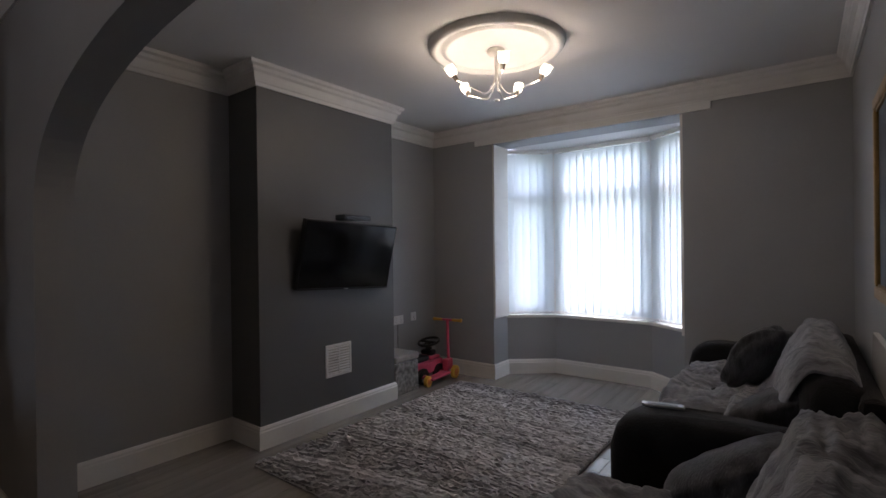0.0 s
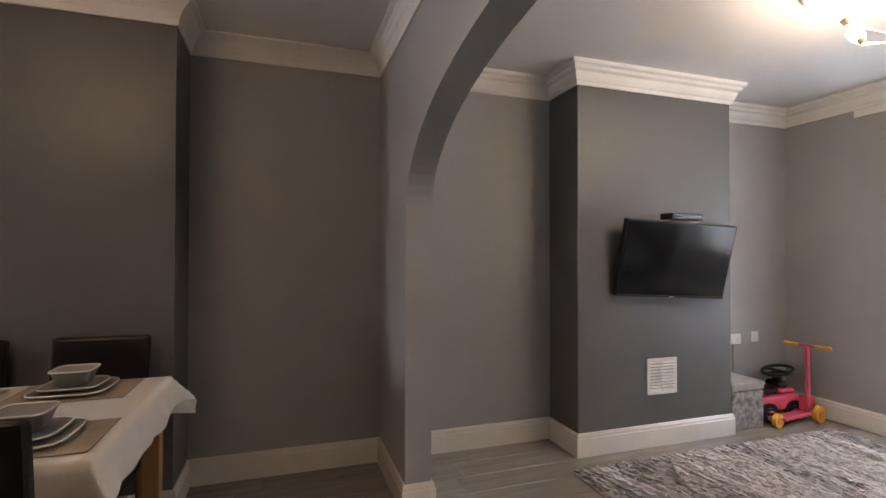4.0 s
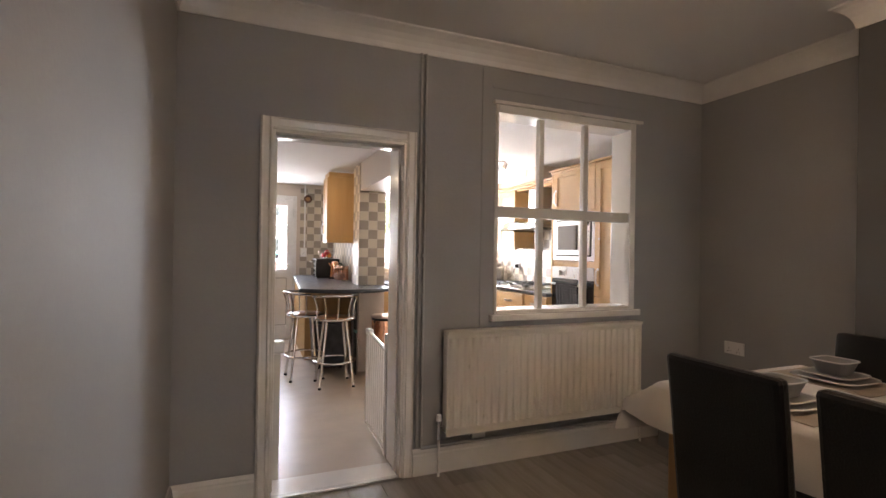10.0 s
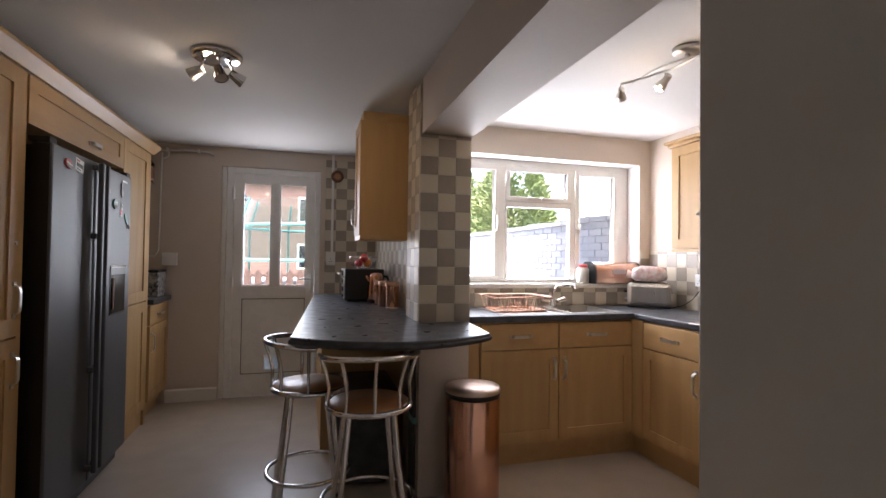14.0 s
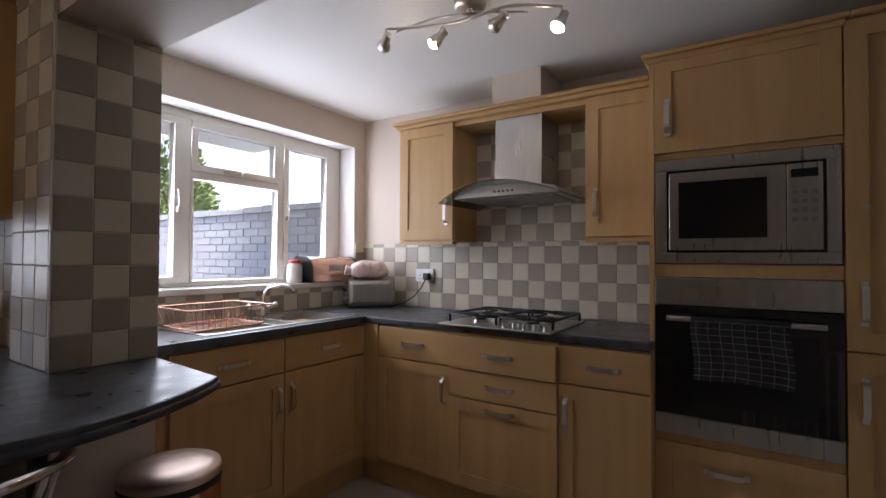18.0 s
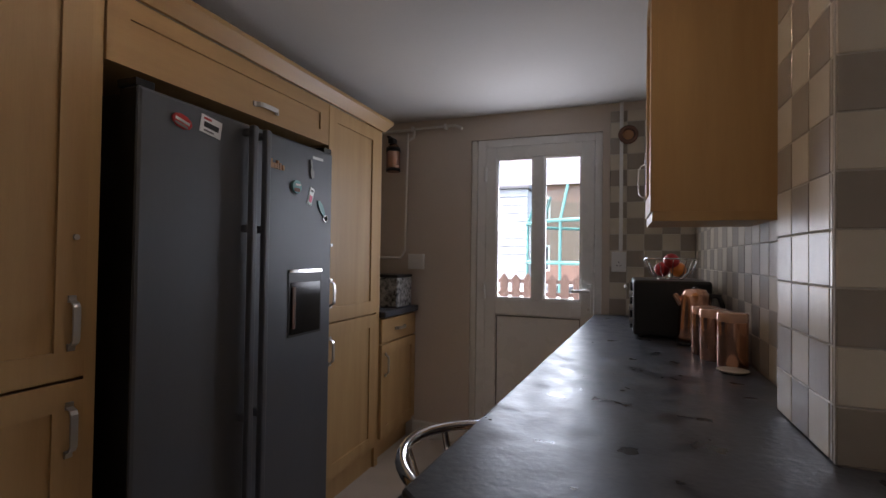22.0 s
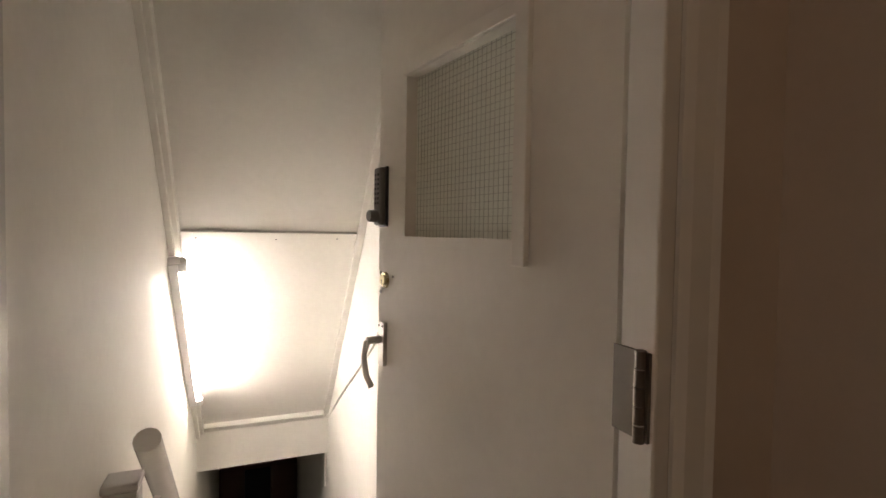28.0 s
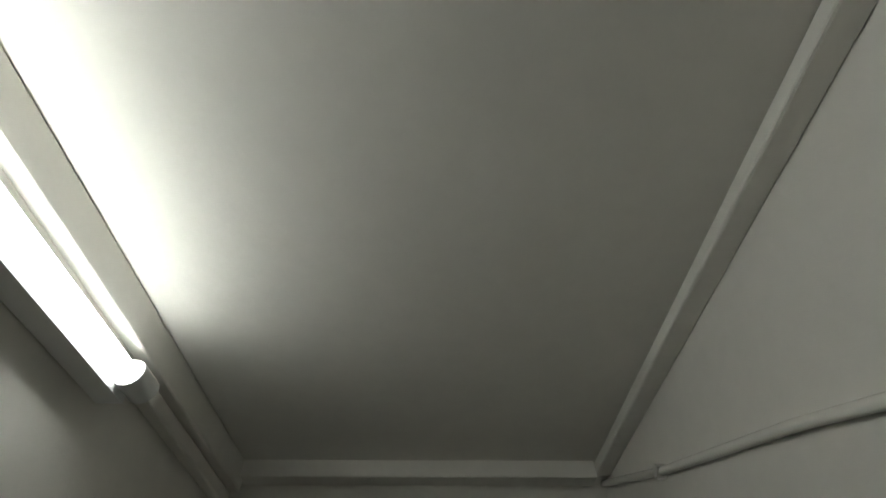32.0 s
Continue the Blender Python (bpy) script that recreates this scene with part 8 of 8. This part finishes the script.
part("wired_pane", B().box(G0, G1, -0.030, -0.026, H0, H1, dm), WIRED, cdoor, "square wired glass")
for k in range(27):
    x = G0 + 0.0125 * (k + 1)
    if x < G1:
        part("wire", B().rod(dm @ Vector((x, -0.0255, H0)), dm @ Vector((x, -0.0255, H1)), 0.0005, n=4), WIREM, cdoor)
for k in range(26):
    part("wire", B().rod(dm @ Vector((G0, -0.0255, H0 + 0.0127 * (k + 1))), dm @ Vector((G1, -0.0255, H0 + 0.0127 * (k + 1))), 0.0005, n=4), WIREM, cdoor)
LOCKM = mat("grey_lock_enamel", (0.15, 0.145, 0.135), 0.5, bump=0.05)
kp = part("keypad_lock", B().box(0.612, 0.645, 0.006, 0.022, 1.293, 1.423, dm), LOCKM, cdoor, "grey push-button lock on a black gasket", 0.006)
part("gasket", B().box(0.609, 0.648, 0.0005, 0.0065, 1.290, 1.426, dm), BLACK, kp, edge=0.003)
for k in range(7):
    for s in (0.621, 0.635):
        part("button", B().rod(dm @ Vector((s, 0.022, 1.343 + 0.0105 * k)), dm @ Vector((s, 0.0236, 1.343 + 0.0105 * k)), 0.0032, n=8), BLACK, kp)
part("turn_knob", B().rod(dm @ Vector((0.63, 0.02, 1.314)), dm @ Vector((0.63, 0.040, 1.314)), 0.0145, 0.0125, 24), LOCKM, kp)
lk = part("cylinder_lock", B().rod(dm @ Vector((0.621, 0.0005, 1.17)), dm @ Vector((0.621, 0.006, 1.17)), 0.019, 0.017, 28), mat("brass", (0.66, 0.58, 0.40), 0.25, 1.0, bump=0), cdoor, "brass cylinder lock")
part("barrel", B().rod(dm @ Vector((0.621, 0.006, 1.17)), dm @ Vector((0.621, 0.010, 1.17)), 0.012, 0.011, 24), mat("worn_brass", (0.55, 0.46, 0.28), 0.35, 1.0, bump=0), lk)
part("keyhole", B().box(0.6195, 0.6225, 0.0098, 0.0105, 1.162, 1.172, dm), BLACK, lk)
part("screw_hole", B().rod(dm @ Vector((0.643, 0.0005, 1.185)), dm @ Vector((0.643, 0.002, 1.185)), 0.005).rod(dm @ Vector((0.643, 0.0005, 1.142)), dm @ Vector((0.643, 0.002, 1.142)), 0.005).rod(dm @ Vector((0.585, 0.0005, 1.18)), dm @ Vector((0.585, 0.002, 1.18)), 0.003), WARMGREY, lk)
hpl = part("handle_plate", B().box(0.610, 0.638, 0.0005, 0.010, 0.975, 1.075, dm), NICKEL, cdoor, edge=0.002)
for x in (0.616, 0.632):
    part("screw", B().rod(dm @ Vector((x, 0.0095, 1.066)), dm @ Vector((x, 0.0108, 1.066)), 0.003, n=10), BLACK, hpl)
part("lever", B().rod(dm @ Vector((0.624, 0.01, 1.035)), dm @ Vector((0.624, 0.045, 1.035)), 0.009).tube([dm @ Vector(p) for p in ((0.624, 0.045, 1.035), (0.622, 0.052, 1.0), (0.612, 0.05, 0.96), (0.595, 0.046, 0.94))], 0.007, 8), NICKEL, hpl, "bent grey lever handle")
for z in (1.656, 1.10, 0.44):
    h = part("hinge", B().box(3.7060, 3.7098, -2.035, -1.980, z - 0.05, z + 0.05), DARKMETAL, cdoor, "dark steel butt hinge")
    for k in range(5):
        part("knuckle", B().rod((3.7045, -2.024, z - 0.052 + 0.021 * k), (3.7045, -2.024, z - 0.0325 + 0.021 * k), 0.0065), DARKMETAL, h)
dc = thing("hook_latch", "chrome wire hook under the lobby ceiling", "hook", (3.50, -1.60, soffit_z(ys) - 0.004))
part("wire", B().tube([(0, -0.08, 0), (0, -0.05, -0.03), (0, 0.03, -0.03), (0, 0.07, -0.005)], 0.006, 7), CHROME, dc)
part("plate", B().box(-0.03, 0.03, -0.10, -0.06, -0.006, 0.003), STEEL, dc)

# ---- outside ----
g = B()
g.v = [(-400, -400, -0.25), (400, -400, -0.25), (400, 400, -0.25), (-400, 400, -0.25), (-1.4, -6.4, -0.25), (4.4, -6.4, -0.25), (4.4, 7.4, -0.25), (-1.4, 7.4, -0.25)]
g.f = [(0, 1, 5, 4), (1, 2, 6, 5), (2, 3, 7, 6), (3, 0, 4, 7)]
g.s = [False] * 4
structure("ground", g, GRASSM, "rough ground of gardens and street", "ground")
structure("pavement_yard", B().box(-1.05, 4.6, -13.5, -6.26, -0.24, -0.05).box(-1.05, 0.94, -6.26, -4.87, -0.24, -0.05), PAVE, "concrete back yard", "pavement")
bw = structure("wall_boundary", B().box(-1.30, -1.108, -14.0, -4.86, -0.25, 1.69), MORTAR, "slate grey painted brick boundary wall", "wall")
cop = B()
for k in range(31):
    cop.box(-1.34, -1.07, -14.0 + 0.295 * k, -13.71 + 0.295 * k - 0.006, 1.69, 1.745 + 0.008 * math.sin(k * 1.7))
part("coping_stones", cop, BRICKP, bw, "painted coping stones")
structure("wall_boundary_east", B().box(4.6, 4.8, -14.0, -6.25, -0.25, 1.7), MORTAR, "painted yard wall", "wall")


def conifer(x, y, h, r, seed):
    """A bushy evergreen: tapered trunk, limbs and a crown of many small sprays."""
    rng = random.Random(seed)
    t = thing("evergreen_tree", "bushy yellow-green evergreen beyond the yard wall", "tree", (x, y, -0.25), group="trees beyond the wall")
    tr = B().rod((0, 0, 0), (0.1, 0, h * 0.8), 0.16, 0.03, 10)
    for k in range(10):
        a, z = k * 2.4, h * (0.2 + 0.06 * k)
        tr.rod((0.03, 0, z), (r * 0.6 * math.cos(a), r * 0.6 * math.sin(a), z + 0.4), 0.045, 0.012, 6)
    part("trunk", tr, BARK, t)
    b = B()
    for k in range(15000):
        u = rng.random()
        a = rng.random() * 6.28319
        rr = r * (1 - 0.62 * u**2.4) * (0.55 + 0.5 * rng.random()) * (1 + 0.25 * math.sin(3 * a + seed))
        c = Vector((rr * math.cos(a), rr * math.sin(a), h * (0.12 + 0.9 * u) + 0.3 * math.sin(5 * a)))
        d = Vector((math.cos(a) + rng.uniform(-0.6, 0.6), math.sin(a) + rng.uniform(-0.6, 0.6), rng.uniform(-0.2, 0.9))).normalized()
        s = d.cross(Vector((rng.uniform(-1, 1), rng.uniform(-1, 1), rng.uniform(-1, 1)))).normalized()
        w, ln = rng.uniform(0.014, 0.032), rng.uniform(0.06, 0.15)
        b.add([c - s * w * 0.4, c + s * w * 0.4, c + d * ln * 0.6 + s * w, c + d * ln, c + d * ln * 0.6 - s * w], [(0, 1, 2, 3, 4)])
    part("crown", b, LEAF, t)


conifer(-2.7, -11.2, 3.5, 1.3, 3)
conifer(-3.7, -13.6, 3.1, 1.2, 8)
conifer(-2.4, -15.0, 4.0, 1.4, 15)
# picket fence, shed and trampoline frame in the yard
structure("raised_terrace", B().box(1.2, 4.59, -13.5, -7.1, -0.049, 0.80), CONC, "pale concrete raised terrace of the yard", "terrace", 0.02)
fe = thing("picket_fence", "low red-brown picket fence on the raised terrace", "fence", (0, -8.2, 0.80))
part("rail", B().box(1.25, 4.55, -0.02, 0.02, 0.06, 0.10).box(1.25, 4.55, -0.02, 0.02, 0.20, 0.24), FENCE, fe)
for k in range(24):
    x = 1.35 + 0.135 * k
    part("picket", B().prism([(x - 0.045, 0), (x + 0.045, 0), (x + 0.045, 0.25), (x, 0.31 + 0.01 * math.sin(k * 2.3)), (x - 0.045, 0.25)], 0.021, 0.041, Matrix(((1, 0, 0, 0), (0, 0, 1, 0), (0, 1, 0, 0), (0, 0, 0, 1)))), FENCE, fe)
sh = thing("garden_shed", "pale grey boarded garden shed", "shed", (3.72, -11.2, 0.80))
for k in range(12):
    part("board", B().box(-0.70, 0.85, 0.62, 0.645, 0.0 + 0.135 * k, 0.124 + 0.135 * k), SHEDP, sh)
part("wall", B().box(-0.70, 0.85, -0.62, 0.62, 0, 1.60), CONC, sh)
part("roof", B().prism([(-0.70, 1.62), (0.70, 1.62), (0.70, 1.66), (0.0, 1.74), (-0.70, 1.66)], -0.74, 0.90, Matrix(((0, 0, 1, 0), (1, 0, 0, 0), (0, 1, 0, 0), (0, 0, 0, 1)))), SLATER, sh)
tp = thing("trampoline", "teal framed trampoline with a pale safety net", "trampoline", (1.82, -10.4, 0.80))
for k in range(8):
    c, s = math.cos(0.7854 * k + 0.3), math.sin(0.7854 * k + 0.3)
    part("pole", B().tube([(1.15 * c, 1.15 * s, 0), (1.15 * c, 1.15 * s, 1.0), (0.98 * c, 0.98 * s, 1.50)], 0.02, 8), TEAL, tp)
for z in (0.42, 1.0):
    part("ring", B().tube([(1.15 * math.cos(6.28319 * k / 32), 1.15 * math.sin(6.28319 * k / 32), z) for k in range(32)], 0.028, 6, True), TEAL, tp)
part("mat", B().lathe([(0.0, 0.40), (1.05, 0.40), (1.05, 0.41), (0.0, 0.41)], n=32), BLACK, tp)
part("net", B().lathe([(1.13, 0.42), (1.13, 1.0), (0.97, 1.45)], n=32), glass("pale_net", (0.70, 0.80, 0.77), 0.9), tp, "pale green see-through net")


def terrace(name, x0, x1, y, face, label):
    """A far brick terrace: wall, roof with chimneys, windows with panes."""
    t = thing(name, label, "house", (0, 0, -0.25), group="far houses")
    part("wall", B().box(x0, x1, min(y, y - face * 7), max(y, y - face * 7), 0, 5.2), REDBRICK, t)
    part("roof", B().prism([(0.2, 5.2), (-7.2, 5.2), (-3.5, 7.6)][::-1], x0 - 0.2, x1 + 0.2, Matrix(((0, 0, 1, 0), (face, 0, 0, y), (0, 1, 0, 0), (0, 0, 0, 1)))), SLATER, t)
    for k in range(int((x1 - x0) / 4.2)):
        xx = x0 + 1.2 + 4.2 * k
        part("chimney", B().box(xx + 2.4, xx + 3.1, y - face * 3.9, y - face * 3.1, 6.6, 8.6), REDBRICK, t)
        for z in (0.9, 3.3):
            w = part("window", B().box(xx, xx + 1.5, y - 0.03, y + 0.03, z, z + 1.3), UPVC, t)
            part("pane", B().box(xx + 0.09, xx + 0.7, y - 0.045, y + 0.045, z + 0.09, z + 1.2).box(xx + 0.8, xx + 1.41, y - 0.045, y + 0.045, z + 0.09, z + 1.2), BGLASS, w)


terrace("far_terrace", -0.5, 18, -27, 1, "red brick terrace with slate roofs beyond the gardens")
terrace("street_terrace", -12, 16, 22, -1, "red brick terrace across the street")
structure("road", B().box(-60, 60, 11.0, 17.5, -0.249, -0.2), mat("asphalt", (0.05, 0.05, 0.052), 0.9, var=0.15, bump=0.2), "asphalt street before the house", "road")
# outer shell of the house above the rooms
structure("roof", B().box(-1.12, 4.05, -1.58, 6.34, 2.95, 3.05).box(-1.12, 4.05, -4.87, -1.58, 2.65, 2.75).box(0.93, 4.05, -6.26, -4.87, 2.65, 2.75), SLATER, "flat cover over the rooms", "roof")

# ---- pieces: boards, tiles, bricks ----
cache = {}


def piece(name, size, material, parent, matrix):
    """A thin chamfered block of that size as an object of its own, sharing its mesh with its likes."""
    key = (name, tuple(round(s, 3) for s in size), material.name)
    if key not in cache:
        w, h, d = size
        c = min(0.0014, w * 0.2, h * 0.2)
        p = [(0, 0, 0), (w, 0, 0), (w, h, 0), (0, h, 0), (0, 0, d - c), (w, 0, d - c), (w, h, d - c), (0, h, d - c), (c, c, d), (w - c, c, d), (w - c, h - c, d), (c, h - c, d)]
        f = [(8, 9, 10, 11)] + [(i, (i + 1) % 4, 4 + (i + 1) % 4, 4 + i) for i in range(4)] + [(4 + i, 4 + (i + 1) % 4, 8 + (i + 1) % 4, 8 + i) for i in range(4)]
        me = bpy.data.meshes.new(name)
        me.from_pydata(p, [], f)
        me.materials.append(material)
        cache[key] = me
    ob = bpy.data.objects.new(name, cache[key])
    scene.collection.objects.link(ob)
    ob.parent = parent
    ob.matrix_basis = matrix
    return ob


def tiling(parent, frame_m, w, h, pitch=0.1, phase=0, skip=None, start=0.0):
    """Chequered wall tiles on a rectangle: local x along, y up, z out. start: width of the first cut tile."""
    grout = 0.0028
    part("grout_bed", B().box(0, w, 0, h, 0.0, 0.0078, frame_m), GROUT, parent)
    xs = [0.0] + ([start] if start else [])
    while xs[-1] < w - 0.004:
        xs.append(min(w, xs[-1] + pitch))
    zs = [0.0]
    while zs[-1] < h - 0.004:
        zs.append(min(h, zs[-1] + pitch))
    r = random.Random(int(1000 * (w + 3 * h)))
    for i in range(len(xs) - 1):
        for j in range(len(zs) - 1):
            a, b, c, d = xs[i] + grout / 2, xs[i + 1] - grout / 2, zs[j] + grout / 2, zs[j + 1] - grout / 2
            if b - a < 0.01 or d - c < 0.01 or (skip and skip((a + b) / 2, (c + d) / 2)):
                continue
            m = frame_m @ Matrix.Translation((a, c, 0.004 + r.uniform(0, 0.0004))) @ Euler((r.uniform(-0.004, 0.004), r.uniform(-0.004, 0.004), 0)).to_matrix().to_4x4()
            piece("tile", (b - a, d - c, 0.006), TILEC if (i + j + phase) % 2 else TILET, parent, m)


def face(o, x, z):
    """A frame at o: local x along x, local y up, local z along z."""
    x, z = Vector(x), Vector(z)
    y = z.cross(x)
    return Matrix((( x.x, y.x, z.x, o[0]), (x.y, y.y, z.y, o[1]), (x.z, y.z, z.z, o[2]), (0, 0, 0, 1)))


def field(name, label):
    return thing(name, label, "tiles", kind="structure")


PW_X = 1.165        # the tiled return wall, set back behind the pier
tiling(field("tiles_pier_front", "cream and taupe chequered tiles on the pier"), face((PX1 + 0.010, PY, 0.936), (-1, 0, 0), (0, 1, 0)), PX1 - PX0 + 0.010, 1.02, 0.1, 0)
tiling(field("tiles_pier_side", "cream and taupe chequered tiles on the pier's side"), face((PX1, -4.12, 0.936), (0, 1, 0), (1, 0, 0)), PY + 4.12, ZK - 0.937, 0.1, 1)
tiling(field("tiles_return_wall", "cream and taupe chequered tiles on the return wall"), face((PW_X, YBACK + 0.001, 0.936), (0, 1, 0), (1, 0, 0)), -4.12 - YBACK - 0.002, ZK - 0.937, 0.1, 0)
tiling(field("tiles_back_wall", "cream and taupe chequered tiles beside the back door"), face((EX0 - 0.045, YBACK, 0.936), (-1, 0, 0), (0, 1, 0)), EX0 - 0.045 - PW_X - 0.011, ZK - 0.99, 0.1, 0)
tiling(field("tiles_hob_wall", "cream and taupe chequered tiles behind the hob"), face((XL, YW, 0.936), (0, 1, 0), (1, 0, 0)), -2.512 - YW, 0.428, 0.1, 1)
tiling(field("tiles_hood", "cream and taupe chequered tiles behind the cooker hood"), face((XL, -3.606, 1.366), (0, 1, 0), (1, 0, 0)), 0.76, 0.66, 0.1, 0)
tiling(field("tiles_window_wall", "cream and taupe chequered tiles under the window"), face((PX0 - 0.001, YW, 0.936), (-1, 0, 0), (0, 1, 0)), PX0 - XL - 0.013, 0.132, 0.1, 0)
tiling(field("tiles_window_side", "cream and taupe tiles beside the window"), face((KX0 - 0.002, YW, 1.104), (-1, 0, 0), (0, 1, 0)), KX0 - XL - 0.014, 0.26, 0.1, 1)

# laminate boards of the two front rooms
fl = bpy.data.objects["floor"]
r = random.Random(5)
PWID = 0.192
n = 0
for i in range(20):
    x0 = XL + 0.001 + PWID * i
    w = min(PWID - 0.0012, XR - x0)
    if w < 0.02:
        continue
    y = YB1 - r.uniform(0.05, 1.2)
    while y < 6.66:
        a, b = max(y, YB1 + 0.0), min(y + 1.28, 6.66)
        if b - a > 0.03 and (a < YF + 0.2 or (BX0 < x0 < BX1 - w)):
            if not (BX0 < x0 < BX1 - w):
                b = min(b, YF)
            if b - a > 0.03:
                piece("board", (w, b - a - 0.0012, 0.012), PLANK, fl, Matrix.Translation((x0, a, -0.012)))
        y += 1.28
# bricks of the yard wall, the ones in view from the kitchen
r = random.Random(9)
for j in range(13):
    z = 0.72 + 0.075 * j
    for i in range(23):
        y = -5.0 - 0.23 * i - (0.115 if j % 2 else 0)
        m = face((-1.108, y - 0.22, z), (0, 1, 0), (1, 0, 0)) @ Matrix.Translation((0, 0, r.uniform(-0.001, 0.004)))
        piece("brick", (0.220, 0.066, 0.008), BRICKP, bw, m)
rest = B()
for j in range(22):
    z = -0.2 + 0.075 * j
    for i in range(38):
        y = -5.0 - 0.23 * i - (0.115 if j % 2 else 0)
        if z > 0.70 and i < 23:
            continue
        if z < 1.66:
            rest.box(-1.108, -1.101 + r.uniform(-0.001, 0.003), y - 0.22, y, z, z + 0.066)
tagged(part("far_bricks", rest, BRICKP, bw), kind="stuff")
